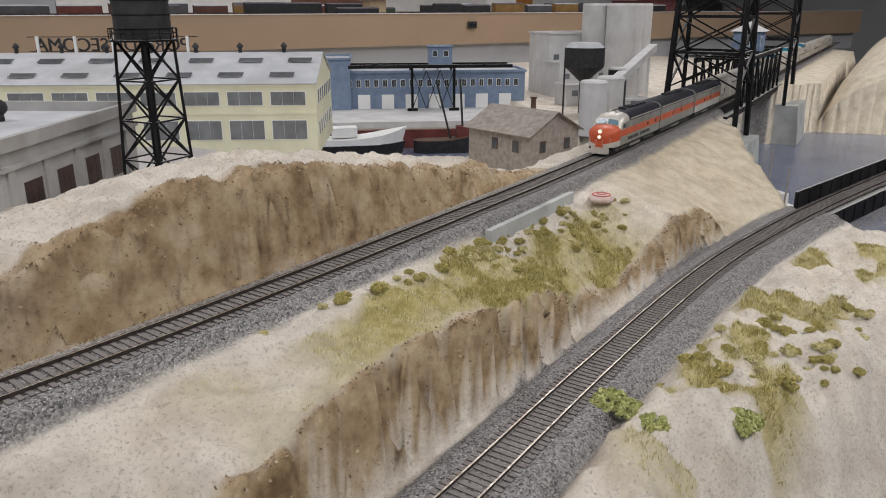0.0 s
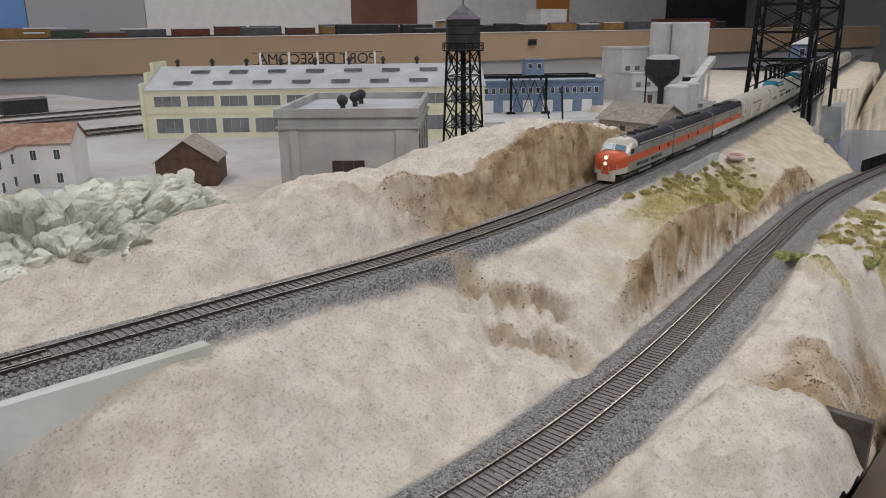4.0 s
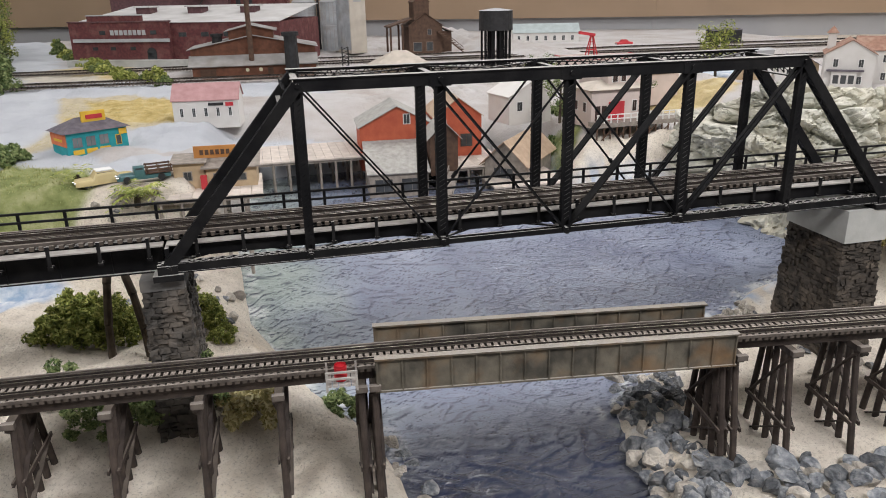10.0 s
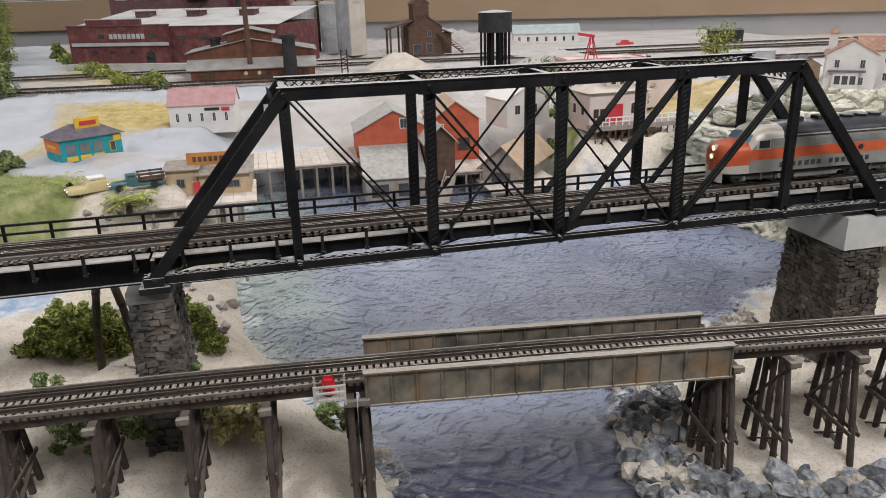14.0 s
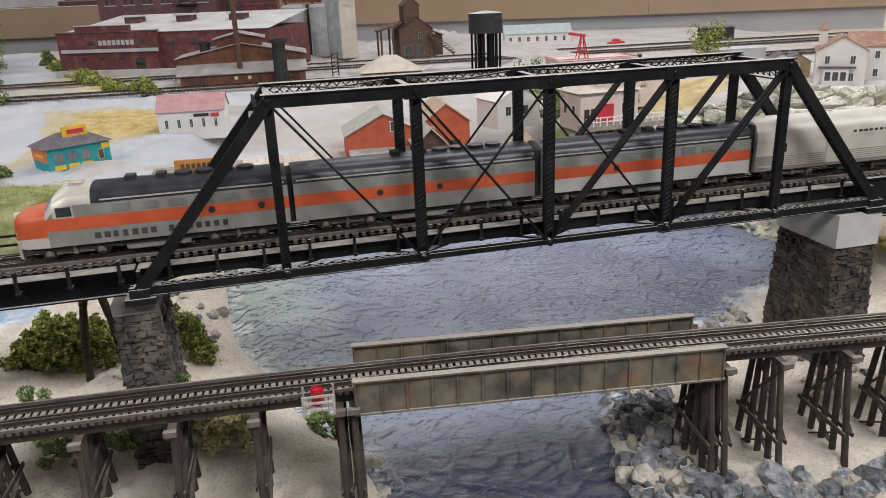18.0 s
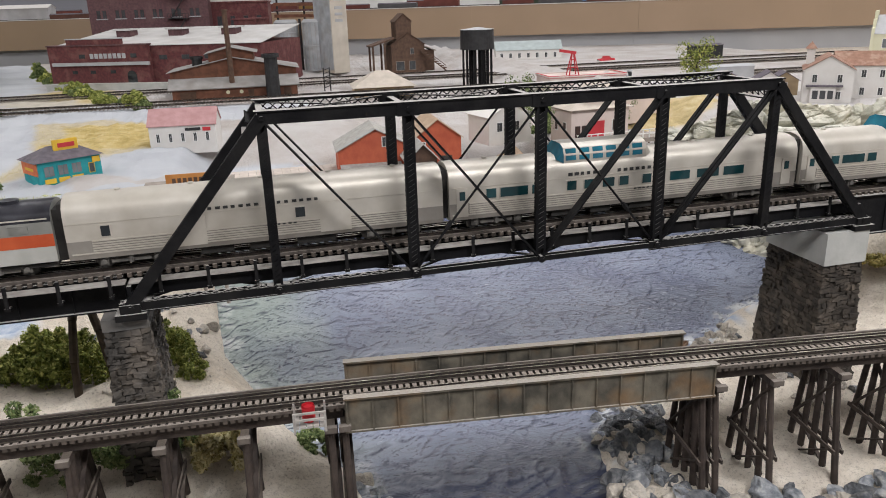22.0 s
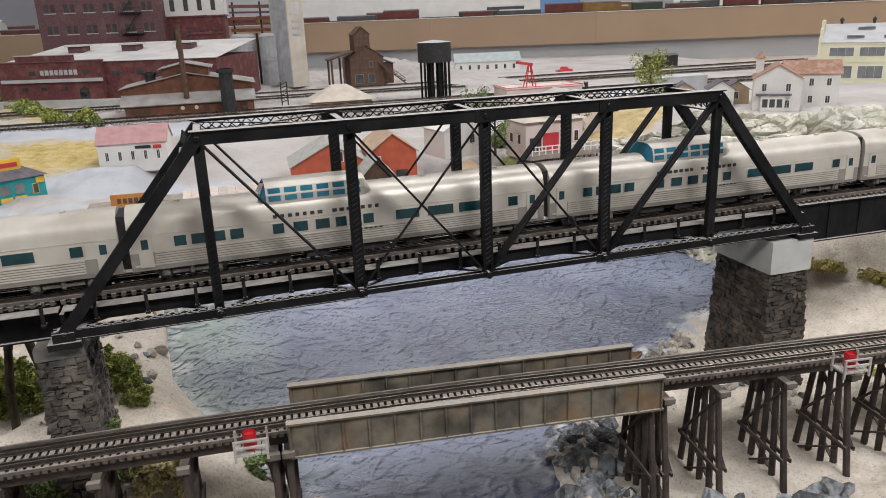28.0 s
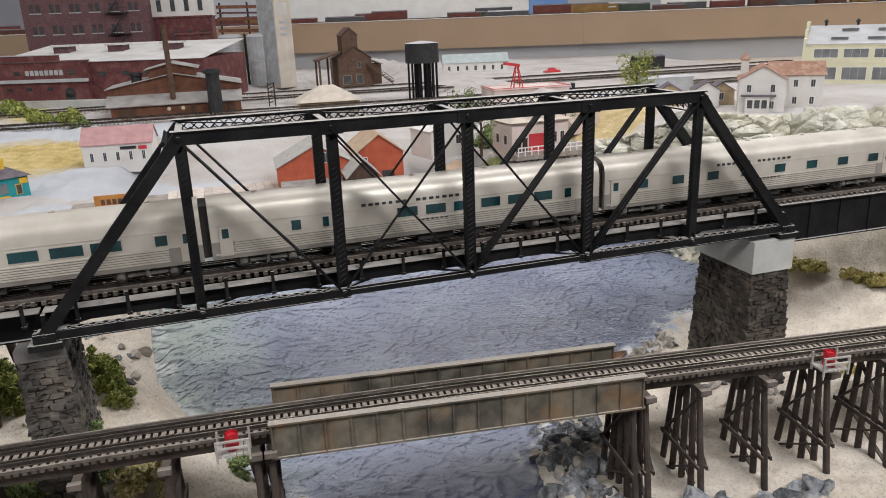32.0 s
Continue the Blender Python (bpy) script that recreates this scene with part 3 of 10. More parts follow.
# ---- water ----
def water_material():
    m = bpy.data.materials.new("resin_water")
    m.use_nodes = True
    nt = m.node_tree
    b = nt.nodes["Principled BSDF"]
    b.inputs["Roughness"].default_value = 0.09
    b.inputs["Specular IOR Level"].default_value = 0.55
    tc = nt.nodes.new("ShaderNodeTexCoord")
    mp = nt.nodes.new("ShaderNodeMapping")
    mp.inputs["Rotation"].default_value, mp.inputs["Scale"].default_value = (0, 0, 0.5), (0.42, 1, 1)
    nt.links.new(tc.outputs["Object"], mp.inputs["Vector"])
    n = nt.nodes.new("ShaderNodeTexNoise")
    n.inputs["Scale"].default_value, n.inputs["Detail"].default_value, n.inputs["Distortion"].default_value = 130, 5, 2.6
    nt.links.new(mp.outputs[0], n.inputs["Vector"])
    n2 = nt.nodes.new("ShaderNodeTexNoise")
    n2.inputs["Scale"].default_value, n2.inputs["Detail"].default_value = 10, 5
    nt.links.new(tc.outputs["Object"], n2.inputs["Vector"])
    r = nt.nodes.new("ShaderNodeValToRGB")
    r.color_ramp.elements[0].position, r.color_ramp.elements[0].color = 0.3, (0.13, 0.15, 0.225, 1)
    r.color_ramp.elements[1].position, r.color_ramp.elements[1].color = 0.7, (0.25, 0.28, 0.36, 1)
    nt.links.new(n2.outputs["Fac"], r.inputs["Fac"])
    at = nt.nodes.new("ShaderNodeAttribute")
    at.attribute_name = "shallow"
    sp = nt.nodes.new("ShaderNodeSeparateColor")
    nt.links.new(at.outputs["Color"], sp.inputs[0])

    def mix(fac, a, rgb):
        x = nt.nodes.new("ShaderNodeMix")
        x.data_type = "RGBA"
        nt.links.new(fac, x.inputs["Factor"])
        nt.links.new(a, x.inputs["A"])
        x.inputs["B"].default_value = (*rgb, 1)
        return x.outputs["Result"]
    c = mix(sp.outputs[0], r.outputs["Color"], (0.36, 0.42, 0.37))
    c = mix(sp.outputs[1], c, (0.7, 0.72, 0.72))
    # third channel: painted girder shade together with the darker resin
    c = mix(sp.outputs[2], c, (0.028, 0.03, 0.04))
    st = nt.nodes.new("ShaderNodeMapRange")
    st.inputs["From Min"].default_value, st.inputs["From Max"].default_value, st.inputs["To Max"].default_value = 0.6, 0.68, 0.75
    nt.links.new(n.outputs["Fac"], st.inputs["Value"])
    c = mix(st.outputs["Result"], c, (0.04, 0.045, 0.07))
    # alpha tints in the waves' shaded fronts and their pale glints
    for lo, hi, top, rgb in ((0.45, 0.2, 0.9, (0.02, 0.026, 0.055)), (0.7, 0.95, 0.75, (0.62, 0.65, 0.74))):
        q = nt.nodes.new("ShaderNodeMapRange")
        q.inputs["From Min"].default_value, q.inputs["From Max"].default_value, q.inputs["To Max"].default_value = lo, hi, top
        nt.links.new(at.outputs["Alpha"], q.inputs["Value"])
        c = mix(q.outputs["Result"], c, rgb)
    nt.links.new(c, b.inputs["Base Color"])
    bp = nt.nodes.new("ShaderNodeBump")
    bp.inputs["Strength"].default_value, bp.inputs["Distance"].default_value = 0.6, 0.0025
    nt.links.new(n.outputs["Fac"], bp.inputs["Height"])
    nt.links.new(bp.outputs["Normal"], b.inputs["Normal"])
    return m


def wavelets(x, y):
    """Thin bent crests of crumpled resin, from 0 in the troughs up to about 1."""
    wx = x + 0.03 * (vnoise(x, y, 0.05) - 0.5) + 0.005 * (vnoise(x + 4, y, 0.012) - 0.5)
    wy = y + 0.03 * (vnoise(x + 8, y, 0.055) - 0.5) + 0.005 * (vnoise(x, y + 6, 0.012) - 0.5)
    h = np.zeros_like(x)
    for turn, size, amp in ((-0.4, 0.0105, 0.8), (0.25, 0.0075, 0.7), (-0.75, 0.0055, 0.55)):
        c, s = math.cos(turn), math.sin(turn)
        n = vnoise((wx * c + wy * s) * 0.3 + size * 31, (wy * c - wx * s) + size * 17, size)
        h = np.maximum(h, amp * (1 - np.abs(2 * n - 1)) ** 6)
    return h


def ripples(x, y):
    """Height of the waves: low upstream, steeper under the trestle."""
    calm = step(0.25, 0.6, vnoise(x + 1, y + 2, 0.07))
    near = step(0.05, -0.06, y)
    low = (wavelets(x, y) - 0.2) * 0.0011 * (0.35 + 0.65 * calm)
    high = (wavelets(x * 0.62 + 1.3, y * 0.62 + 0.4) - 0.2) * 0.0032
    return low + (high - low) * near


WXS = np.concatenate([np.arange(-0.3, 0.0, 0.02), np.arange(0.0, 0.66, 0.0019), np.arange(0.66, 0.8, 0.02)])
WYS = np.concatenate([np.arange(FRONT, 0.44, 0.0019), np.arange(0.44, 0.86, 0.008)])
me, gx, gy, gz = grid_mesh("water", WXS, WYS, lambda x, y: water_level(y) + ripples(x, y))
# wave shading put into the colour: pale on each crest, dark beside it
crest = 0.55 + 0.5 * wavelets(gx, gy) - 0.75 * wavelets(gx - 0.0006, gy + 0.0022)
near_crest_shading = 0.42 + 0.55 * wavelets(gx * 0.62 + 1.3, gy * 0.62 + 0.4) - 0.75 * wavelets((gx - 0.001) * 0.62 + 1.3, (gy + 0.0032) * 0.62 + 0.4)
crest = np.clip(crest + (near_crest_shading - crest) * step(0.05, -0.06, gy), 0, 1)
dl = np.hypot(np.maximum(0, gx - 0.035), np.maximum(0, 0.1 - gy) * 0.5)
near_left = step(0.13, 0.0, dl + (vnoise(gx, gy, 0.03) - 0.5) * 0.06) * (gx < 0.3) * (gy > 0.0)
dr = poly_dist(gx, gy, RIVER)
foam = step(-0.016, -0.002, dr + (vnoise(gx, gy, 0.02) - 0.5) * 0.016) * step(0.3, 0.8, 0.6 * vnoise(gx + 0.4 * gy, gy - 0.3 * gx, 0.0053) + 0.4 * vnoise(gx * 0.8 - gy * 0.6, gx * 0.6 + gy * 0.8, 0.009)) * 0.8
# shade below the lower girder painted into the water, with darker resin
shade_and_murk = step(0.02, -0.07, gy) * (gx < 0.6) * (0.7 + 0.4 * vnoise(gx, gy, 0.04))
cover(me, "shallow", np.stack([near_left * 0.8, np.clip(foam, 0, 1), np.clip(shade_and_murk, 0, 1), crest], -1))
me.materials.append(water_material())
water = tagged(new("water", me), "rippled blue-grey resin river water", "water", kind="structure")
me, gx, gy, gz = grid_mesh("water", np.arange(1.7, 3.5, 0.03), np.arange(FRONT, 1.5, 0.03), lambda x, y: HW + 0 * x)
cover(me, "shallow", np.stack([gx * 0, gx * 0, gx * 0 + 0.1, gx * 0 + 0.55], -1))
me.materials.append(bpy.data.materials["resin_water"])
tagged(new("water", me), "calm dark blue-grey harbour water", "water", kind="structure")

# ---- front board of the layout ----
bm = bmesh.new()
box(bm, 1.2, 4.6, FRONT - 0.02, FRONT - 0.001, -0.3, 0.052)
tagged(part("fascia_front", bm, mat("front_board", (0.1, 0.07, 0.05), (0.07, 0.05, 0.035), 0.5, scale=10, bump=0.05)), "dark brown painted hardboard edge of the layout", "fascia board", kind="structure")
bm = bmesh.new()
box(bm, -2.6, 1.2, FRONT - 0.02, FRONT - 0.001, -0.3, 0.0)
tagged(part("fascia_front", bm, bpy.data.materials["front_board"]), "dark brown painted hardboard edge of the layout", "fascia board", kind="structure")


# ---- tracks ----
def rail_mesh(path, z, x0, x1, offset, height=0.0027, gap=0.012):
    bm = bmesh.new()
    rows = []
    for x in np.linspace(x0, x1, max(3, int((x1 - x0) / gap))):
        h = heading(path, x)
        nx, ny = -math.sin(h), math.cos(h)
        c = Vector((x + nx * offset, float(path(x)) + ny * offset, 0))
        rows.append([bm.verts.new(c + Vector((nx * o, ny * o, zz))) for o, zz in ((-0.0011, z - height), (-0.0011, z - height + 0.0003), (-0.0003, z - height + 0.0005), (-0.00055, z - 0.0006), (-0.0005, z), (0.0005, z), (0.00055, z - 0.0006), (0.0003, z - height + 0.0005), (0.0011, z - height + 0.0003), (0.0011, z - height))])
    for r, s in zip(rows, rows[1:]):
        for k in range(9):
            bm.faces.new((r[k], s[k], s[k + 1], r[k + 1]))
    return bm


def timber_line(path, z, x0, x1, offset, w, h, gap=0.03):
    bm = bmesh.new()
    xs = np.linspace(x0, x1, max(2, int((x1 - x0) / gap)))
    rows = []
    for x in xs:
        a = heading(path, x)
        nx, ny = -math.sin(a), math.cos(a)
        c = Vector((x + nx * offset, float(path(x)) + ny * offset, z))
        rows.append([bm.verts.new(c + Vector((nx * i * w / 2, ny * i * w / 2, j * h / 2))) for i, j in ((-1, -1), (1, -1), (1, 1), (-1, 1))])
    for r, s in zip(rows, rows[1:]):
        for k in range(4):
            bm.faces.new((r[k], r[(k + 1) % 4], s[(k + 1) % 4], s[k]))
    bm.faces.new(rows[0][::-1])
    bm.faces.new(rows[-1])
    return bm


def worn_rail_material():
    m = bpy.data.materials["rail_rust"]
    nt = m.node_tree
    b = nt.nodes["Principled BSDF"]
    src = b.inputs["Base Color"].links[0].from_socket
    g = nt.nodes.new("ShaderNodeNewGeometry")
    sp = nt.nodes.new("ShaderNodeSeparateXYZ")
    nt.links.new(g.outputs["Normal"], sp.inputs[0])
    mr = nt.nodes.new("ShaderNodeMapRange")
    mr.inputs["From Min"].default_value, mr.inputs["From Max"].default_value = 0.85, 0.97
    nt.links.new(sp.outputs["Z"], mr.inputs["Value"])
    mx = nt.nodes.new("ShaderNodeMix")
    mx.data_type = "RGBA"
    nt.links.new(mr.outputs["Result"], mx.inputs["Factor"])
    nt.links.new(src, mx.inputs["A"])
    mx.inputs["B"].default_value = (0.66, 0.6, 0.52, 1)
    nt.links.new(mx.outputs["Result"], b.inputs["Base Color"])
    nt.links.new(mr.outputs["Result"], b.inputs["Metallic"])
    r2 = nt.nodes.new("ShaderNodeMapRange")
    r2.inputs["To Min"].default_value, r2.inputs["To Max"].default_value = 0.8, 0.32
    nt.links.new(mr.outputs["Result"], r2.inputs["Value"])
    nt.links.new(r2.outputs["Result"], b.inputs["Roughness"])
    return m


RAILMAT = worn_rail_material()
PLANK = mat("walkway_plank", (0.42, 0.4, 0.37), (0.28, 0.26, 0.24), 0.85, scale=120)
GUARD = mat("guard_timber", (0.13, 0.11, 0.095), (0.07, 0.058, 0.05), 0.85, scale=150)
paler_tops(GUARD, (0.36, 0.32, 0.28), 0.6)
paler_tops(BRIDGETIE, (0.4, 0.35, 0.3), 0.75)
paler_tops(TIE, (0.3, 0.27, 0.25), 0.55)


def rails(root, path, z, x0, x1, guards=()):
    for side in (-1, 1):
        part("rail", rail_mesh(path, z, x0, x1, side * 0.0087), RAILMAT, root)
    for g0, g1 in guards:
        for side in (-1, 1):
            part("guard_rail", rail_mesh(path, z - 0.0002, g0, g1, side * 0.0052, 0.0024, 0.03), RAILMAT, root)


def tie_mesh(length=0.031, w=0.0028, h=0.0022):
    bm = bmesh.new()
    vs = box(bm, -w / 2, w / 2, -length / 2, length / 2, -h, 0)
    bmesh.ops.bevel(bm, geom=[e for e in bm.edges if abs((e.verts[0].co - e.verts[1].co).y) > 0.01], offset=0.0003, segments=1)
    me = bpy.data.meshes.new("tie")
    bm.to_mesh(me)
    bm.free()
    return me


def single_ties(root, path, z, x0, x1, pitch, me, material):
    me.materials.append(material)
    rnd = random.Random(3)
    for x in np.arange(x0, x1, pitch):
        ob = new("tie", me)
        ob.parent = root
        ob.matrix_basis = pose(x + rnd.uniform(-0.0002, 0.0002), float(path(x)), z, 0, 0, math.degrees(heading(path, x)) + rnd.uniform(-0.6, 0.6))


def joined_ties(root, path, z, spans, pitch, material, length=0.029):
    bm = bmesh.new()
    rnd = random.Random(5)
    for x0, x1 in spans:
        for x in np.arange(x0, x1, pitch):
            ln = length + rnd.uniform(-0.0008, 0.0008)
            box(bm, -0.0013, 0.0013, -ln / 2, ln / 2, -0.002, 0, pose(x, float(path(x)), z, 0, 0, math.degrees(heading(path, x)) + rnd.uniform(-1, 1)))
    ob = part("ties", bm, material, root)
    return tagged(ob, kind="stuff")


upper = thing("upper_track", None, "model railway track with worn rails on grey ballast", "railway track", kind="structure")
lower = thing("lower_track", None, "model railway track with grey-brown ties and ballast", "railway track", kind="structure")
rails(upper, MAIN, MZ, -2.5, 5.1, ((-1.2, 0.9),))
rails(lower, LOWER, LZ, -2.5, 3.3, ((-0.5, 0.72),))
joined_ties(upper, MAIN, MZ - 0.0019, ((-2.5, -0.5), (2.21, 5.1)), 0.0048, TIE)
joined_ties(lower, LOWER, LZ - 0.0019, ((-2.5, -0.34), (2.05, 3.3)), 0.0048, TIE)
single_ties(upper, MAIN, MZ - 0.0019, 0.86, 2.21, 0.0048, tie_mesh(0.029, 0.0026, 0.002), TIE)
single_ties(lower, LOWER, LZ - 0.0019, 0.7, 2.05, 0.0048, tie_mesh(0.029, 0.0026, 0.002), TIE)
# the points by the trestle end
for dx, dy in ((0.0, 0.0), (0.0, 0.004)):
    bm = bmesh.new()
    beam(bm, (0.74, float(LOWER(0.74)) + 0.0, LZ - 0.0008), (0.86, float(LOWER(0.86)) + 0.006 - dy * 3, LZ - 0.0008), 0.0012, 0.0016)
    part("switch_rail", bm, RAILMAT, lower)

# ---- truss bridge ----
PAN, TH, TW, DECKZ = 0.0878, 0.107, 0.06, MZ - 0.0042
BZ = 0.147
truss = thing("truss_bridge", pose(0, 0, BZ), "black steel through truss railway bridge with lattice bracing", "bridge")
RIVET = BLACK


def lattice(bm, p, q, w, n, t=0.0012, up=(0, 1, 0)):
    """Crossed lacing bars between two edges w apart."""
    p, q = Vector(p), Vector(q)
    a = (q - p).normalized()
    s = a.cross(Vector(up)).normalized() * w / 2
    for k in range(n):
        e0, e1 = p.lerp(q, k / n), p.lerp(q, (k + 1) / n)
        beam(bm, e0 - s, e1 + s, t, t * 0.6)
        beam(bm, e0 + s, e1 - s, t, t * 0.6)


for yy, out in ((0.0, -1), (TW, 1)):
    # bottom chord: laced ends, eyebars between
    for x0, x1 in ((0, 2 * PAN), (4 * PAN, 6 * PAN)):
        bm = bmesh.new()
        for s in (-0.0028, 0.0028):
            beam(bm, (x0 - 0.006, yy + s, 0.0), (x1 + 0.004, yy + s, 0.0), 0.0009, 0.0058)
        beam(bm, (x0 - 0.006, yy + out * 0.0028, -0.0028), (x1 + 0.004, yy + out * 0.0028, -0.0028), 0.0022, 0.0007)
        for f0, f1 in ((0.07, 0.46), (0.54, 0.95)):
            lattice(bm, (x0 + (x1 - x0) * f0, yy, 0.003), (x0 + (x1 - x0) * f1, yy, 0.003), 0.0056, 10, 0.0010, (0, 0, 1))
        for f0, f1 in ((-0.02, 0.07), (0.46, 0.54), (0.95, 1.02)):
            beam(bm, (x0 + (x1 - x0) * f0, yy, 0.0031), (x0 + (x1 - x0) * f1, yy, 0.0031), 0.0056, 0.0006)
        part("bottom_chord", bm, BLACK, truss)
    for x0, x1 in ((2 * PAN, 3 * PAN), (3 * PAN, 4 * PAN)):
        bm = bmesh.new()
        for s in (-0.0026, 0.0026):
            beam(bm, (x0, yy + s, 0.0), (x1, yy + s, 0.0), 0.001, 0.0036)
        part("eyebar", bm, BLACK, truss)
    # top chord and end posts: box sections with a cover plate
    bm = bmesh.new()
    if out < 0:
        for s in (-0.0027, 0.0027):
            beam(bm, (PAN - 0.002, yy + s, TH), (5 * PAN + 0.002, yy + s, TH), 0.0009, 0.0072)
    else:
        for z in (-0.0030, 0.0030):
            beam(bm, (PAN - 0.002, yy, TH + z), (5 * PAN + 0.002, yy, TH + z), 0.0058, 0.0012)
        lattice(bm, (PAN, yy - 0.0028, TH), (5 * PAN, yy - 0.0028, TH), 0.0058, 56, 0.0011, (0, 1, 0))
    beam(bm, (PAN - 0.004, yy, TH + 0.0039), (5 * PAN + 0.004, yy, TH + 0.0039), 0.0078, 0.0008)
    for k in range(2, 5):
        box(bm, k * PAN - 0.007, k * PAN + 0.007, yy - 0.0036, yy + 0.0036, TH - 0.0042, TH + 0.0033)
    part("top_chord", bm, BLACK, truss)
    for x0, x1 in ((0, PAN), (6 * PAN, 5 * PAN)):
        # two channels, laced on the upper and lower side
        bm = bmesh.new()
        a = Vector((x1 - x0, 0, TH)).normalized()
        nrm = Vector((-a.z, 0, a.x)) * (1 if x1 > x0 else -1)
        p, q = Vector((x0, yy, 0)), Vector((x1, yy, TH))
        for s in (-1, 1):
            e = Vector((0, s * 0.0031, 0))
            beam(bm, p + e, q + e, 0.0009, 0.0064)
            for o in (-0.0030, 0.0030):
                beam(bm, p + e * 0.86 + nrm * o, q + e * 0.86 + nrm * o, 0.0016, 0.0007)
        n = 22
        for o in (-0.0031, 0.0031):
            for k in range(n):
                e0, e1 = p.lerp(q, (k + 0.3) / (n + 0.6)), p.lerp(q, (k + 1.3) / (n + 0.6))
                g = Vector((0, 0.0026 * (-1) ** k, 0))
                beam(bm, e0 + nrm * o + g, e1 + nrm * o - g, 0.0009, 0.0006, up=nrm)
        for f0, f1 in ((0.0, 0.06), (0.93, 1.0)):
            beam(bm, p.lerp(q, f0) + nrm * 0.0034, p.lerp(q, f1) + nrm * 0.0034, 0.0070, 0.0007, up=nrm)
        part("end_post", bm, BLACK, truss)
    # posts: two channels with lacing on the edges
    for k in range(1, 6):
        bm = bmesh.new()
        w = 0.0042 if k in (1, 5) else 0.0054
        beam(bm, (k * PAN, yy, 0.001), (k * PAN, yy, TH - 0.003), w, 0.0006, up=(0, 1, 0))
        for s in (-1, 1):
            beam(bm, (k * PAN + s * w * 0.5, yy, 0.001), (k * PAN + s * w * 0.5, yy, TH - 0.003), 0.0009, 0.0046, up=(0, 1, 0))
            beam(bm, (k * PAN + s * w * 0.5, yy - 0.0024, 0.001), (k * PAN + s * w * 0.5, yy - 0.0024, TH - 0.003), 0.0016, 0.0006, up=(0, 1, 0))
        for j in range(28):
            z0 = 0.006 + j * (TH - 0.014) / 28
            for y1, d in ((-0.0024, 1), (0.0024, -1)):
                beam(bm, (k * PAN - d * w * 0.55, yy + y1, z0), (k * PAN + d * w * 0.55, yy + y1, z0 + 0.0034), 0.0022, 0.0005, up=(0, 1, 0))
        part("post", bm, BLACK, truss)
    # diagonals in pairs, and thin counters
    for a, b in ((1, 2), (2, 3), (5, 4), (4, 3)):
        for s in (-0.0022, 0.0022):
            bm = bmesh.new()
            beam(bm, (a * PAN, yy + s, TH - 0.001), (b * PAN, yy + s, 0.0), 0.0011, 0.0042 if a in (2, 4) else 0.0032, up=(0, 1, 0))
            part("diagonal", bm, BLACK, truss)
    for a, b in ((3, 2), (3, 4)):
        bm = bmesh.new()
        tube(bm, (a * PAN, yy, TH - 0.001), (b * PAN, yy, 0.0), 0.0008, seg=6)
        c = Vector((a * PAN, yy, TH)).lerp(Vector((b * PAN, yy, 0)), 0.72)
        d = Vector((b * PAN - a * PAN, 0, -TH)).normalized() * 0.003
        tube(bm, c - d, c + d, 0.0016, seg=6)
        part("counter_rod", bm, BLACK, truss)
    for k in range(0, 7):
        bm = bmesh.new()
        tube(bm, (k * PAN, yy - 0.0052, 0), (k * PAN, yy + 0.0052, 0), 0.0024, seg=10)
        tube(bm, (k * PAN, yy - 0.0056, 0), (k * PAN, yy + 0.0056, 0), 0.0014, seg=6)
        part("pin", bm, BLACK, truss)
    for k in range(1, 6):
        bm = bmesh.new()
        tube(bm, (k * PAN, yy - 0.0046, TH), (k * PAN, yy + 0.0046, TH), 0.0015, seg=8)
        part("pin", bm, BLACK, truss)
    for k in (0, 6):
        bm = bmesh.new()
        box(bm, k * PAN - 0.009, k * PAN + 0.009, yy - 0.006, yy + 0.006, -0.0075, -0.0035)
        box(bm, k * PAN - 0.006, k * PAN + 0.006, yy - 0.0045, yy + 0.0045, -0.0035, 0.002)
        part("bearing", bm, BLACK, truss)
# top bracing
STRUT = BLACK
for k in range(1, 6):
    bm = bmesh.new()
    beam(bm, (k * PAN, 0.003, TH + 0.001), (k * PAN, TW - 0.003, TH + 0.001), 0.0042, 0.001)
    beam(bm, (k * PAN, 0.003, TH - 0.0045), (k * PAN, TW - 0.003, TH - 0.0045), 0.0026, 0.001)
    lattice(bm, (k * PAN, 0.004, TH - 0.0018), (k * PAN, TW - 0.004, TH - 0.0018), 0.0052, 14, 0.0008, (1, 0, 0))
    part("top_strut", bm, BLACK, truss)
for k in range(1, 5):
    for a, b in ((0, TW), (TW, 0)):
        bm = bmesh.new()
        beam(bm, (k * PAN, a, TH + 0.0022), ((k + 1) * PAN, b, TH + 0.0022), 0.0013, 0.0008)
        part("top_lateral", bm, BLACK, truss)
for yy in (TW - 0.005,):
    bm = bmesh.new()
    lattice(bm, (PAN, yy, TH - 0.0045), (5 * PAN, yy, TH - 0.0045), 0.0075, 50, 0.0011, (0, 1, 0))
    beam(bm, (PAN, yy, TH - 0.0083), (5 * PAN, yy, TH - 0.0083), 0.0014, 0.0009)
    part("lacing", bm, IRON, truss)
for x0, s in ((PAN, -1), (5 * PAN, 1)):
    bm = bmesh.new()
    for dz in (0.0, -0.013):
        dx = s * -dz * PAN / TH
        beam(bm, (x0 + dx, 0.003, TH + dz), (x0 + dx, TW - 0.003, TH + dz), 0.003, 0.001)
    lattice(bm, (x0 + s * 0.0054, 0.003, TH - 0.0065), (x0 + s * 0.0054, TW - 0.003, TH - 0.0065), 0.012, 8, 0.001, (1, 0, 0.8))
    part("portal", bm, BLACK, truss)
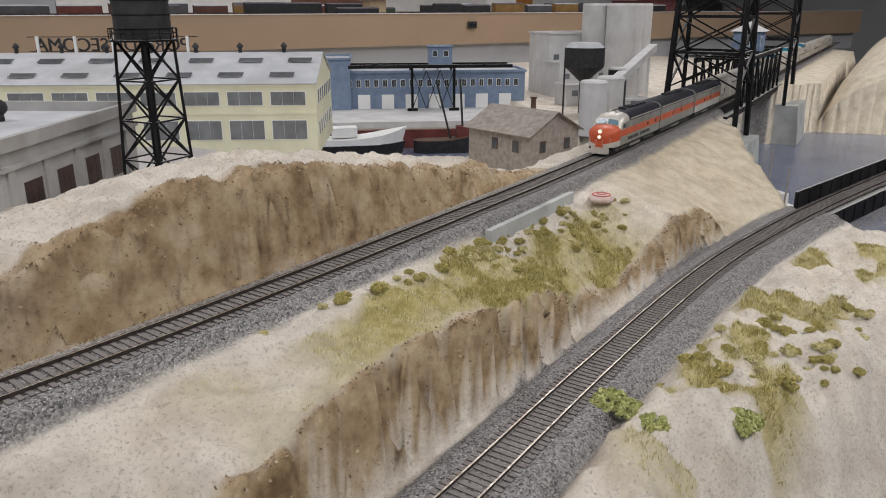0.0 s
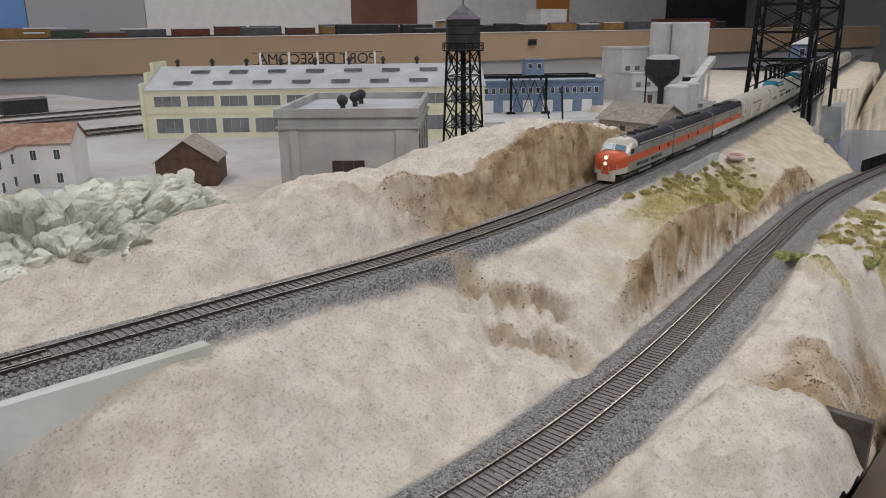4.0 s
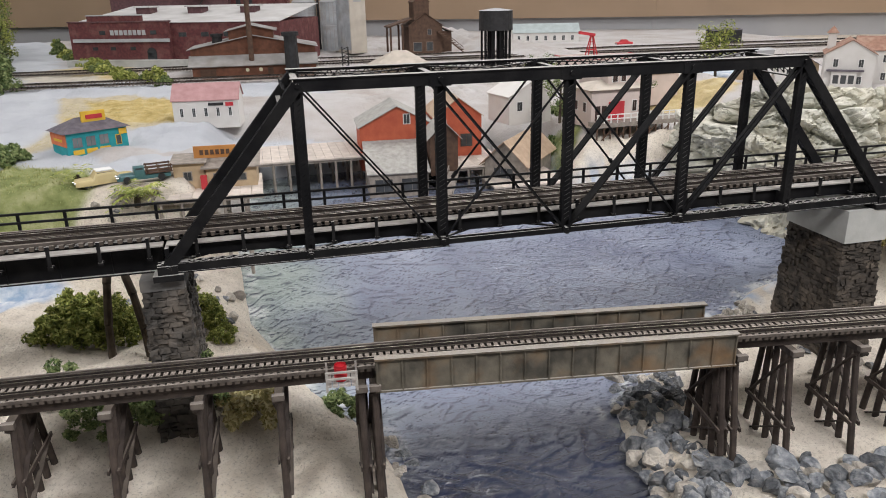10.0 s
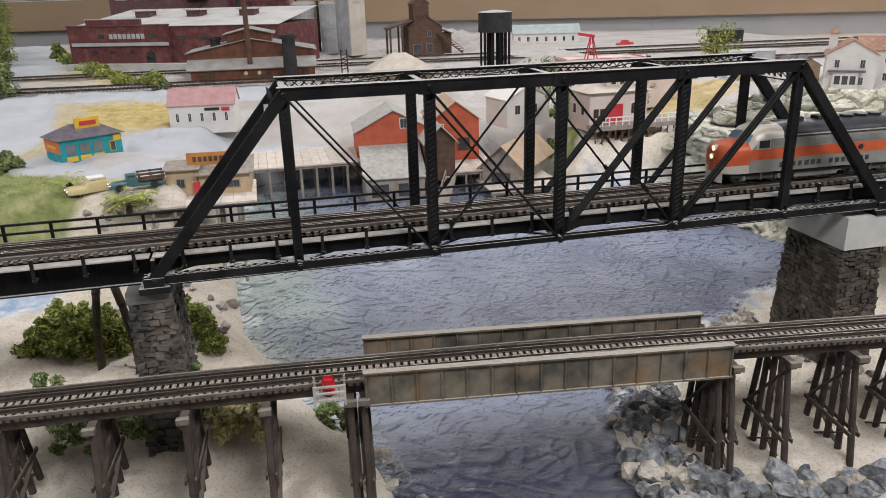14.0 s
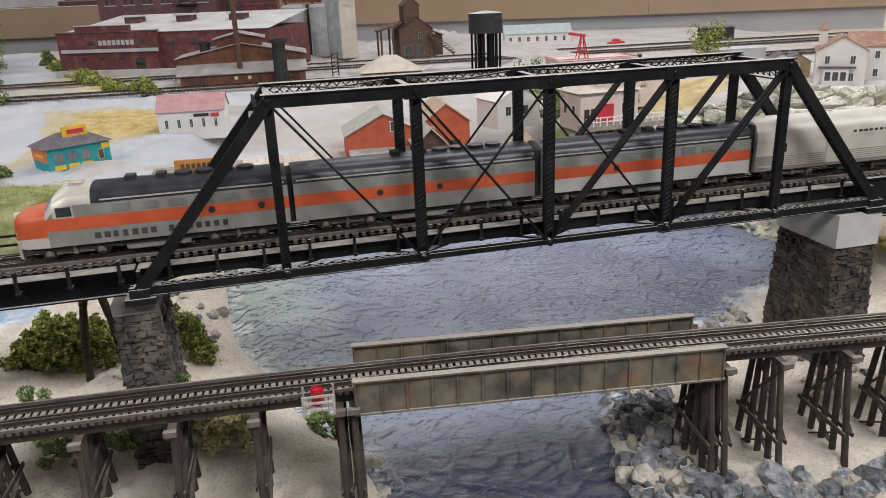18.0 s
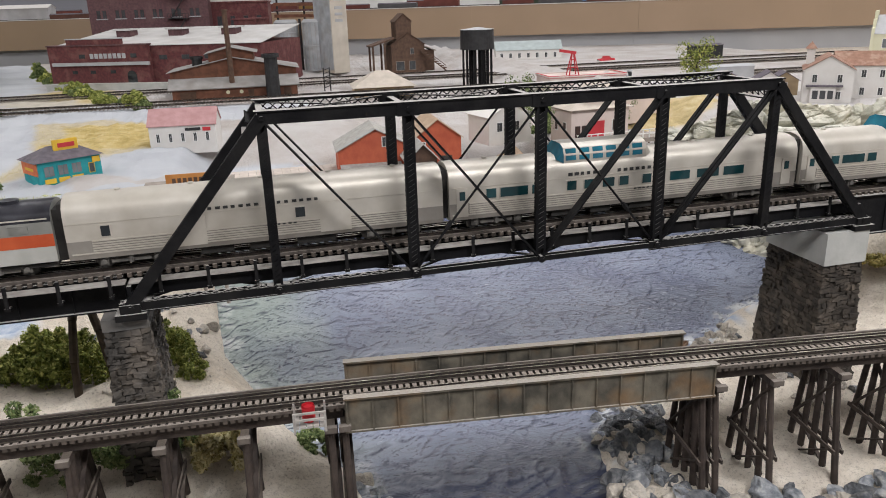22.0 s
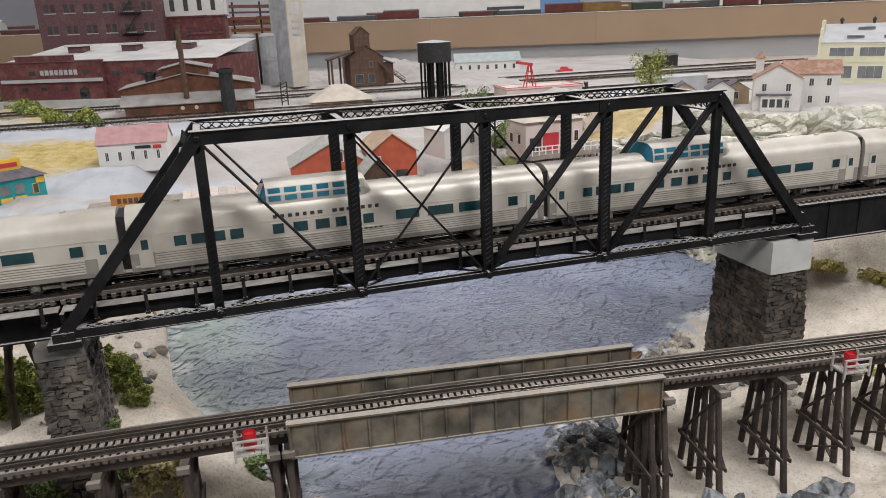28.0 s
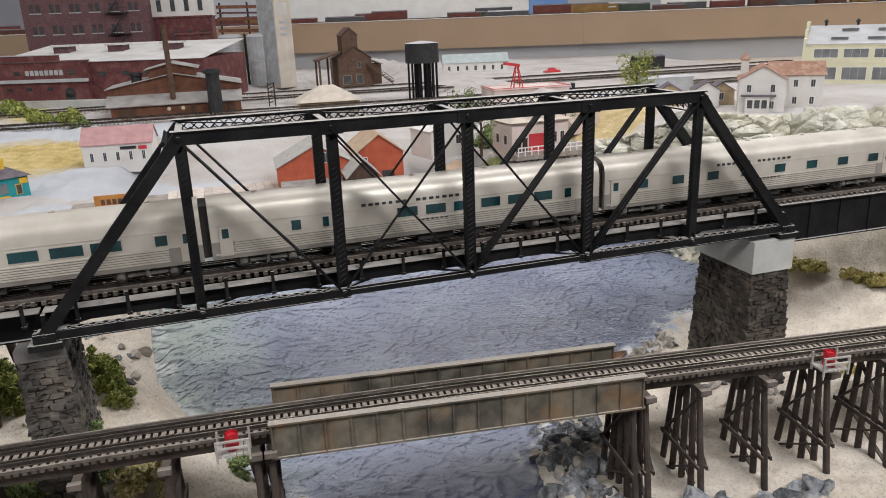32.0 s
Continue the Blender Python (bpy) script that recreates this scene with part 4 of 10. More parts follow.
# floor: cross beams, stringers, bottom laterals
for k in range(0, 7):
    bm = bmesh.new()
    box(bm, k * PAN - 0.0012, k * PAN + 0.0012, 0.002, TW - 0.002, 0.001, 0.0115)
    box(bm, k * PAN - 0.003, k * PAN + 0.003, 0.002, TW - 0.002, 0.0002, 0.001)
    part("floor_beam", bm, BLACK, truss)
for yy in (0.0205, 0.0415):
    bm = bmesh.new()
    box(bm, 0.0, 6 * PAN, yy - 0.001, yy + 0.001, 0.0052, 0.0125)
    box(bm, 0.0, 6 * PAN, yy - 0.0028, yy + 0.0028, 0.0046, 0.0054)
    part("stringer", bm, BLACK, truss)
bm = bmesh.new()
box(bm, 0.0, 6 * PAN, 0.0085, 0.0098, 0.0032, 0.0113)
part("deck_girder", bm, BLACK, truss)
for k in range(6):
    for a, b in ((0.003, TW - 0.003), (TW - 0.003, 0.003)):
        bm = bmesh.new()
        beam(bm, (k * PAN, a, 0.001), ((k + 1) * PAN, b, 0.001), 0.002, 0.001)
        part("bottom_lateral", bm, BLACK, truss)

# ---- deck: ties, guard timbers, walkways and railings ----
deck = thing("bridge_deck", None, "open timber bridge deck with plank walkways and a pipe railing", "bridge deck")
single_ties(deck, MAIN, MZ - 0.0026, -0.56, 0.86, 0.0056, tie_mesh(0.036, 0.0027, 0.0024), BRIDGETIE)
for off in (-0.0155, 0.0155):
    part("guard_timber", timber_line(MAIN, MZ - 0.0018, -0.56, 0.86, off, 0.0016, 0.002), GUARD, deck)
for x0, x1 in ((-0.56, -0.002), (0.0, 0.5265), (0.5285, 0.806)):
    if x1 < 0.6:
        part("walkway", timber_line(MAIN, MZ - 0.0062, x0, x1, -0.0225, 0.0085, 0.0009), PLANK, deck)
    part("walkway", timber_line(MAIN, MZ - 0.0062, x0, x1, 0.0225, 0.0085, 0.0009), PLANK, deck)
for h in (0.0045, 0.0105):
    part("hand_rail", timber_line(MAIN, MZ + h - 0.003, -0.56, 0.83, 0.0265, 0.0015, 0.0015), IRON, deck)


def bracket_mesh(post):
    bm = bmesh.new()
    box(bm, -0.0008, 0.0008, -0.004, 0.004, -0.0012, 0)
    beam(bm, (0, -0.0035, -0.0068), (0, 0.004, -0.0085), 0.0012, 0.0012, up=(1, 0, 0))
    box(bm, -0.0010, 0.0010, -0.0045, -0.0032, -0.0075, post)
    box(bm, -0.0014, 0.0014, -0.0047, -0.0032, -0.0082, -0.0066)
    me = bpy.data.meshes.new("walkway_bracket")
    bm.to_mesh(me)
    bm.free()
    me.materials.append(BLACK)
    return me


near_b, far_b = bracket_mesh(0.0065), bracket_mesh(0.0142)
for x in np.arange(-0.552, 0.82, 0.0285):
    for me, off, turn in ((near_b, -0.0228, 0), (far_b, 0.0228, 180)):
        if off < 0 and x > 0.53:
            continue
        a = heading(MAIN, x)
        ob = new("walkway_bracket", me)
        ob.parent = deck
        ob.matrix_basis = pose(x - math.sin(a) * off, float(MAIN(x)) + math.cos(a) * off, MZ - 0.0067, 0, 0, math.degrees(a) + turn)


# ---- girder spans either side ----
def girder_span(x0, x1, label, foot=0.1295, half=0.014):
    root = thing("girder_bridge", pose(x0, float(MAIN(x0)), 0, 0, 0, math.degrees(math.atan2(float(MAIN(x1)) - float(MAIN(x0)), x1 - x0))), label, "bridge", "plate girder spans")
    ln = x1 - x0
    for s in (-1, 1):
        bm = bmesh.new()
        box(bm, 0, ln, s * half - 0.0006, s * half + 0.0006, foot + 0.001, 0.1608)
        g = part("girder", bm, BLACK, root)
        for z0, z1 in ((foot, foot + 0.001), (0.1608, 0.1616)):
            bm = bmesh.new()
            box(bm, 0, ln, s * half - 0.003, s * half + 0.003, z0, z1)
            part("flange", bm, BLACK, g)
        for k in range(int(ln / 0.03) + 1):
            bm = bmesh.new()
            x = 0.001 + k * (ln - 0.002) / int(ln / 0.03)
            box(bm, x - 0.0004, x + 0.0004, s * half + s * 0.0006 - 0.0009, s * half + s * 0.0006 + 0.0009, foot + 0.001, 0.1608)
            part("stiffener", bm, BLACK, g)
    for k in range(5):
        bm = bmesh.new()
        x = 0.004 + k * (ln - 0.008) / 4
        box(bm, x - 0.0006, x + 0.0006, 0.0006 - half, half - 0.0006, foot + 0.0045, 0.158)
        part("cross_frame", bm, BLACK, root)


girder_span(0.531, 0.805, "black plate girder span between pier and abutment", half=0.0185)
girder_span(-0.28, -0.004, "black plate girder span beside the truss", 0.1395)
girder_span(-0.56, -0.284, "black plate girder span over the bank", 0.1395)


# ---- stone piers ----
def pier(x, y, zb, sx, sy, top, cap, words, stone):
    root = thing("bridge_pier", pose(x, y, 0), "dark rubble stone bridge pier with a " + words, "bridge pier", "bridge piers")
    capz = top - (0.026 if x > 0.2 else 0.0075)
    bm = bmesh.new()
    lo = [(-sx * 0.66, -sy * 0.56), (sx * 0.66, -sy * 0.56), (sx * 0.66, sy * 0.56), (-sx * 0.66, sy * 0.56)]
    hi = [(-sx * 0.5, -sy * 0.5), (sx * 0.5, -sy * 0.5), (sx * 0.5, sy * 0.5), (-sx * 0.5, sy * 0.5)]
    a = [bm.verts.new((u * 0.94, v * 0.97, zb - 0.02)) for u, v in lo]
    b = [bm.verts.new((u * 0.94, v * 0.97, capz)) for u, v in hi]
    bm.faces.new(a[::-1])
    bm.faces.new(b)
    for k in range(4):
        bm.faces.new((a[k], a[(k + 1) % 4], b[(k + 1) % 4], b[k]))
    core = part("core", bm, stone, root)
    bm = bmesh.new()
    box(bm, -sx * 0.56, sx * 0.56, -sy * 0.53, sy * 0.53, capz, top)
    bmesh.ops.bevel(bm, geom=bm.edges[:], offset=0.0008, segments=1)
    part("cap", bm, cap, root, words)
    rnd = random.Random(int(x * 1000) + 5)
    near_side = 3 if x > 0.2 else 1
    singles, rest = 0, bmesh.new()
    zc = capz
    while zc > zb - 0.012:
        h = rnd.uniform(0.0026, 0.0046)
        f = (zc - h - (zb - 0.02)) / (capz - zb + 0.02)
        hx, hy = sx * (0.66 + (0.5 - 0.66) * f), sy * (0.56 + (0.5 - 0.56) * f)
        for face in (0, near_side, 4 - near_side, 2):
            ln = hx if face in (0, 2) else hy
            u = -ln - rnd.uniform(0, 0.001)
            while u < ln - 0.001:
                w = min(rnd.uniform(0.0032, 0.0095), ln - u)
                if ln - u - w < 0.0025:
                    w = ln - u
                d = rnd.uniform(-0.0004, 0.0016)
                g = 0.0002
                single = face in (0, near_side) and singles < 300
                bm = bmesh.new() if single else rest
                q = {0: (u + g, u + w - g, -hy - d, -hy + 0.003), 2: (u + g, u + w - g, hy - 0.003, hy + d), 1: (hx - 0.003, hx + d, u + g, u + w - g), 3: (-hx - d, -hx + 0.003, u + g, u + w - g)}[face]
                vs = box(bm, *q, zc - h + g, zc - g)
                for v in vs:
                    v.co += Vector((rnd.uniform(-1, 1), rnd.uniform(-1, 1), rnd.uniform(-1, 1))) * 0.0009
                if single:
                    part("stone", bm, stone, root)
                    singles += 1
                u += w
        zc -= h
    tagged(part("rubble", rest, stone, root), kind="stuff")
    return root


pier(-0.005, 0.029, 0.03, 0.024, 0.056, 0.1395, mat("dark_cap", (0.15, 0.145, 0.14), (0.08, 0.078, 0.075), 0.9, scale=70, dirt=(0.25, 0.22, 0.19), dirt_scale=40), "dark weathered cap", STONE)
pier(0.514, 0.029, 0.0, 0.034, 0.064, 0.1395, CONC, "pale concrete cap", STONEBR)


# ---- concrete abutment by the rock ----
abut = thing("bridge_abutment", None, "pale concrete bridge abutment with sloping wing walls", "abutment")
bm = bmesh.new()
prism(bm, [(0.806, 0.004), (0.83, 0.004), (0.83, 0.056), (0.806, 0.056)], 0.03, 0.1295)
part("seat", bm, CONC, abut)
bm = bmesh.new()
prism(bm, [(0.83, 0.0), (0.845, 0.0), (0.845, 0.06), (0.83, 0.06)], 0.03, 0.158)
part("back_wall", bm, CONC, abut)
bm = bmesh.new()
vs = [bm.verts.new(p) for p in ((0.83, 0.002, 0.085), (0.97, -0.012, 0.085), (0.97, -0.012, 0.158), (0.838, 0.002, 0.158), (0.828, 0.002, 0.143),
                                (0.83, -0.007, 0.085), (0.97, -0.021, 0.085), (0.97, -0.021, 0.158), (0.838, -0.007, 0.158), (0.828, -0.007, 0.143))]
bm.faces.new(vs[4::-1])
bm.faces.new(vs[5:])
for k in range(5):
    bm.faces.new((vs[k], vs[(k + 1) % 5], vs[5 + (k + 1) % 5], vs[5 + k]))
part("wing_wall", bm, mat("abutment_paint", (0.55, 0.56, 0.53), (0.42, 0.43, 0.4), 0.85, scale=25, dirt=(0.4, 0.38, 0.3), dirt_scale=20), abut, "unpainted pale wing wall")
bm = bmesh.new()
prism(bm, [(0.762, 0.05), (0.838, -0.026), (0.9, -0.012), (0.96, 0.05), (0.8, 0.09)], 0.02, 0.1265)
for v in bm.verts:
    if v.co.z > 0.1 and v.co.y < 0.02 and v.co.x < 0.9:
        v.co = Vector((0.832, -0.008, 0.1265))
    elif v.co.z > 0.1 and v.co.x < 0.78:
        v.co = Vector((0.8, 0.03, 0.1265))
    elif v.co.z > 0.1 and v.co.y < 0.02:
        v.co = Vector((0.9, -0.008, 0.1))
part("slope_paving", bm, CONC, abut, "grey sloping apron")
# low retaining wall along the upper track
rw = thing("retaining_wall", None, "low pale concrete retaining wall beside the track", "wall", kind="structure")
bm = timber_line(lambda x: MAIN(x), 0.153, 1.61, 1.76, -0.034, 0.005, 0.013)
part("coping", bm, CONC, rw)
# stone step by the lower track
bm = bmesh.new()
vs = box(bm, 1.255, 1.262, -0.295, -0.19, 0.0, 0.088)
part("retaining_block", bm, mat("dark_stone", (0.12, 0.1, 0.085), (0.06, 0.05, 0.045), 0.9, scale=60, bump=0.6), rw)

# ---- lower plate girder span ----
WEATH = mat("weathered_girder", (0.17, 0.15, 0.115), (0.055, 0.05, 0.04), 0.8, scale=70, dirt=(0.2, 0.11, 0.045), dirt_scale=45, dirt_amount=0.6, detail=9)
paler_tops(WEATH, (0.5, 0.46, 0.41), 0.75)
pg = thing("plate_girder_bridge", pose(0.228, -0.0685, 0.1055, 0, 0, -7.3), "weathered grey through plate girder span with rust stains", "bridge")
PGW, PGH = 0.0226, 0.0212
for s in (-1, 1):
    bm = bmesh.new()
    box(bm, -0.1105, 0.1105, s * PGW - 0.0005, s * PGW + 0.0005, -PGH, 0)
    web = part("girder", bm, WEATH, pg)
    for z, w in ((-PGH, 0.0018), (0.0, 0.0026)):
        bm = bmesh.new()
        box(bm, -0.111, 0.111, s * PGW - w, s * PGW + w, z - 0.0005, z + 0.0006)
        part("flange", bm, WEATH, web)
    for k in range(16):
        bm = bmesh.new()
        x = -0.1095 + k * 0.219 / 15
        for d in (-1, 1):
            box(bm, x - 0.0004, x + 0.0004, s * PGW + d * 0.0011 - 0.0006, s * PGW + d * 0.0011 + 0.0006, -PGH + 0.0006, -0.0005)
        part("stiffener", bm, WEATH, web)
for k in range(9):
    bm = bmesh.new()
    x = -0.106 + k * 0.212 / 8
    box(bm, x - 0.001, x + 0.001, -0.022, 0.022, -0.0195, -0.0145)
    part("floor_beam", bm, WEATH, pg)
for yy in (-0.0085, 0.0085):
    bm = bmesh.new()
    box(bm, -0.11, 0.11, yy - 0.001, yy + 0.001, -0.0185, -0.0102)
    part("stringer", bm, WEATH, pg)

# ---- timber trestle ----
trestle = thing("timber_trestle", None, "dark brown timber pile trestle carrying the lower track", "trestle bridge")
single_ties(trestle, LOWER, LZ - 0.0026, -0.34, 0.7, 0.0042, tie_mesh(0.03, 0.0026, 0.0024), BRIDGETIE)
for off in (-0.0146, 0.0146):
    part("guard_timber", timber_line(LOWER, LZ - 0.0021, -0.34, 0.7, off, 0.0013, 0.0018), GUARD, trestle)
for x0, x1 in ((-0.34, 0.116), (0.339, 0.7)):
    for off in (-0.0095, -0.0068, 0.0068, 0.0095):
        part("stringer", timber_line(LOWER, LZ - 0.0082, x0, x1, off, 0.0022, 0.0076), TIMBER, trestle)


def bent(x, foot, pair=False):
    a = heading(LOWER, x)
    root = thing("trestle_bent", pose(x, float(LOWER(x)), 0, 0, 0, math.degrees(a)), "dark brown timber pile bent with crossed bracing", "trestle bent", "trestle bents")
    top = LZ - 0.012
    bm = bmesh.new()
    box(bm, -0.0024, 0.0024, -0.021, 0.021, top - 0.0042, top)
    part("cap", bm, TIMBER, root)
    bottom = {}
    for k, (ty, by) in enumerate(((-0.015, -0.028), (-0.008, -0.0135), (0.0, 0.0), (0.008, 0.0135), (0.015, 0.028))):
        bm = bmesh.new()
        tube(bm, (0, by * (1 if foot > -0.05 else 1.1), foot), (0, ty, top - 0.004), 0.0023, 0.002, seg=8)
        part("post", bm, TIMBER, root)
        bottom[k] = by
    span = top - 0.0042 - foot
    if span > 0.03:
        zm = foot + span * 0.42
        for sx, (p, q) in ((-0.0026, ((-0.018, top - 0.006), (0.024, zm))), (0.0026, ((0.018, top - 0.006), (-0.024, zm))), (-0.0026, ((-0.0215, zm), (0.027, foot + 0.004))), (0.0026, ((0.0215, zm), (-0.027, foot + 0.004)))):
            bm = bmesh.new()
            beam(bm, (sx, p[0], p[1]), (sx, q[0], q[1]), 0.0011, 0.0026, up=(1, 0, 0))
            part("brace", bm, TIMBER, root)
        for sx in (-0.0028, 0.0028):
            bm = bmesh.new()
            beam(bm, (sx, -0.026, zm), (sx, 0.026, zm), 0.0012, 0.0028)
            part("sash", bm, TIMBER, root)
    for s in (-1, 1):
        bm = bmesh.new()
        box(bm, -0.0035, 0.0035, s * 0.0215 - 0.0018, s * 0.0215 + 0.0018, top - 0.0022, top + 0.0012)
        part("corbel", bm, GUARD, root)


for bx, foot in ((-0.285, 0.03), (-0.235, 0.03), (-0.185, 0.03), (-0.135, 0.03), (-0.084, 0.03), (-0.034, 0.03), (0.0155, 0.025), (0.0605, 0.02), (0.1085, 0.0), (0.1165, 0.0), (0.3345, 0.004), (0.343, 0.004), (0.379, 0.0), (0.4235, 0.0), (0.468, 0.004), (0.512, 0.01), (0.556, 0.02), (0.6, 0.03), (0.644, 0.04), (0.684, 0.05)):
    bent(bx, foot)

# refuge platforms with their red barrels
RED = mat("barrel_red", (0.5, 0.02, 0.03), (0.38, 0.012, 0.02), 0.45, scale=90)
for bx in (0.0975, 0.463):
    a = heading(LOWER, bx)
    m = pose(bx + math.sin(a) * 0.0225, float(LOWER(bx)) - math.cos(a) * 0.0225, LZ - 0.005, 0, 0, math.degrees(a))
    plat = thing("refuge_platform", m, "small timber refuge platform with a rail on the trestle", "platform", "trestle refuge platforms")
    bm = bmesh.new()
    for k in range(5):
        box(bm, -0.009 + k * 0.0036, -0.0059 + k * 0.0036, -0.006, 0.0075, -0.001, 0.0002)
    part("floor", bm, PLANK, plat)
    for px, py in ((-0.0085, -0.0056), (0.0085, -0.0056), (-0.0085, 0.006), (0.0085, 0.006)):
        bm = bmesh.new()
        box(bm, px - 0.0006, px + 0.0006, py - 0.0006, py + 0.0006, -0.004, 0.0085)
        part("post", bm, PLANK, plat)
    for z in (0.0042, 0.0082):
        bm = bmesh.new()
        box(bm, -0.0091, 0.0091, -0.0063, -0.005, z - 0.0005, z + 0.0005)
        part("rail", bm, PLANK, plat)
    bar = thing("barrel", m @ pose(-0.0005, 0.001, 0.0003), "small red fire water barrel on a trestle platform", "barrel", "fire barrels")
    bm = bmesh.new()
    pr = tube(bm, (0, 0, 0), (0, 0, 0.0095), 0.0036, 0.0036, 16, caps=False)
    tube(bm, (0, 0, 0.0004), (0, 0, 0.0005), 0.0036, 0.0036, 16)
    tube(bm, (0, 0, 0.0066), (0, 0, 0.0095), 0.0031, 0.0031, 16, caps=False)
    tube(bm, (0, 0, 0.006), (0, 0, 0.0066), 0.0034, 0.0034, 16)
    part("body", bm, RED, bar, smooth=True)
    for z in (0.002, 0.0075):
        bm = bmesh.new()
        tube(bm, (0, 0, z), (0, 0, z + 0.0007), 0.0038, 0.0038, 16)
        part("hoop", bm, RED, bar)

# ---- buildings ----
def sheet(name, col, col2, rough=0.8, scale=30, **kw):
    return mat(name, col, col2, rough, scale=scale, **kw)


CREAM = sheet("cream_wall", (0.7, 0.68, 0.5), (0.62, 0.6, 0.43))
ROOFGREY = sheet("roof_grey", (0.47, 0.475, 0.49), (0.38, 0.385, 0.4), dirt=(0.3, 0.295, 0.29), dirt_scale=12)
STUCCO = sheet("grey_stucco", (0.42, 0.41, 0.39), (0.32, 0.31, 0.3), dirt=(0.25, 0.23, 0.2), dirt_scale=25)
WINDK = mat("window_dark", (0.07, 0.075, 0.08), (0.04, 0.042, 0.045), 0.15, scale=60, bump=0.0, spec=0.6)
WINGREY = mat("window_grey", (0.2, 0.21, 0.22), (0.13, 0.135, 0.14), 0.2, scale=40, bump=0.0, spec=0.6)
WINRED = mat("window_rust", (0.06, 0.032, 0.027), (0.03, 0.018, 0.015), 0.5, scale=80)
WHITEWALL = sheet("white_board", (0.72, 0.7, 0.68), (0.62, 0.6, 0.57), dirt=(0.5, 0.46, 0.42), dirt_scale=30)
PINKWALL = sheet("pink_board", (0.66, 0.56, 0.52), (0.56, 0.47, 0.43))
TERRA = sheet("terracotta_roof", (0.32, 0.18, 0.13), (0.23, 0.125, 0.085), scale=120, dirt=(0.45, 0.35, 0.27), dirt_scale=60)
BRICK = sheet("brick_red", (0.15, 0.045, 0.045), (0.09, 0.028, 0.03), scale=150, dirt=(0.26, 0.13, 0.11), dirt_scale=40)
BRICKDK = sheet("brick_dark", (0.15, 0.075, 0.08), (0.09, 0.045, 0.05), scale=150, dirt=(0.2, 0.12, 0.11), dirt_scale=30)
RUSTBR = sheet("rust_brown", (0.2, 0.085, 0.05), (0.12, 0.05, 0.03), scale=80)
FOUNDRYROOF = sheet("foundry_roof", (0.34, 0.33, 0.32), (0.22, 0.21, 0.2), dirt=(0.16, 0.13, 0.11), dirt_scale=20)
REDBARN = sheet("red_barn", (0.5, 0.12, 0.06), (0.4, 0.085, 0.045), scale=80)
SHINGLE = sheet("shingle_grey", (0.42, 0.41, 0.38), (0.3, 0.29, 0.27), scale=160)
TANROOF = sheet("tan_roof", (0.46, 0.34, 0.24), (0.36, 0.26, 0.18), scale=120)
PINKROOF = sheet("pink_roof", (0.46, 0.27, 0.27), (0.38, 0.21, 0.21), scale=90)
TEALW = sheet("teal_wall", (0.03, 0.33, 0.36), (0.02, 0.25, 0.28), scale=90)
ORANGEW = sheet("coral_wall", (0.72, 0.22, 0.1), (0.6, 0.16, 0.07), scale=90)
YELLOWS = sheet("yellow_sign", (0.75, 0.5, 0.06), (0.65, 0.4, 0.04), scale=90)
SLATE = sheet("slate_roof", (0.15, 0.13, 0.15), (0.09, 0.08, 0.095), scale=120)
TEALROOF = sheet("teal_roof", (0.44, 0.5, 0.5), (0.36, 0.41, 0.41), scale=60)
WOODDK = sheet("dark_wood", (0.12, 0.07, 0.045), (0.07, 0.04, 0.028), scale=120)
WOODGREY = sheet("grey_wood", (0.34, 0.3, 0.26), (0.22, 0.19, 0.165), scale=140)
TANWALL = sheet("tan_wall", (0.5, 0.38, 0.24), (0.4, 0.3, 0.19), scale=80)
BLUEWALL = sheet("blue_wall", (0.2, 0.26, 0.36), (0.15, 0.2, 0.29), scale=60)
CONCW = sheet("white_concrete", (0.6, 0.59, 0.58), (0.5, 0.49, 0.48), scale=25, dirt=(0.4, 0.38, 0.36), dirt_scale=14)
SIGNWOOD = sheet("orange_sign", (0.55, 0.25, 0.07), (0.42, 0.18, 0.05), scale=60)
SIGNRED = sheet("red_paint", (0.55, 0.05, 0.06), (0.45, 0.035, 0.045), scale=60)
GREENW = sheet("green_trim", (0.1, 0.2, 0.14), (0.07, 0.14, 0.1))
BEIGEROOF = sheet("beige_roof", (0.56, 0.5, 0.43), (0.45, 0.4, 0.34), scale=60)
METALSILO = sheet("metal_plate", (0.5, 0.52, 0.54), (0.34, 0.36, 0.38), 0.55, scale=35, dirt=(0.28, 0.24, 0.2), dirt_scale=30)
CREAMCONC = sheet("cream_concrete", (0.62, 0.57, 0.49), (0.5, 0.45, 0.38), scale=20, dirt=(0.36, 0.32, 0.27), dirt_scale=14)
GRZ = 0.131


def face_box(face, L, D, u0, u1, z0, z1, out, depth=0.0008):
    """A thin slab on a wall: front, back, left or right."""
    bm = bmesh.new()
    a, b = -out, depth
    if face == "f":
        box(bm, u0, u1, a, b, z0, z1)
    elif face == "b":
        box(bm, u0, u1, D - b, D - a, z0, z1)
    elif face == "l":
        box(bm, a, b, u0, u1, z0, z1)
    else:
        box(bm, L - b, L - a, u0, u1, z0, z1)
    return bm


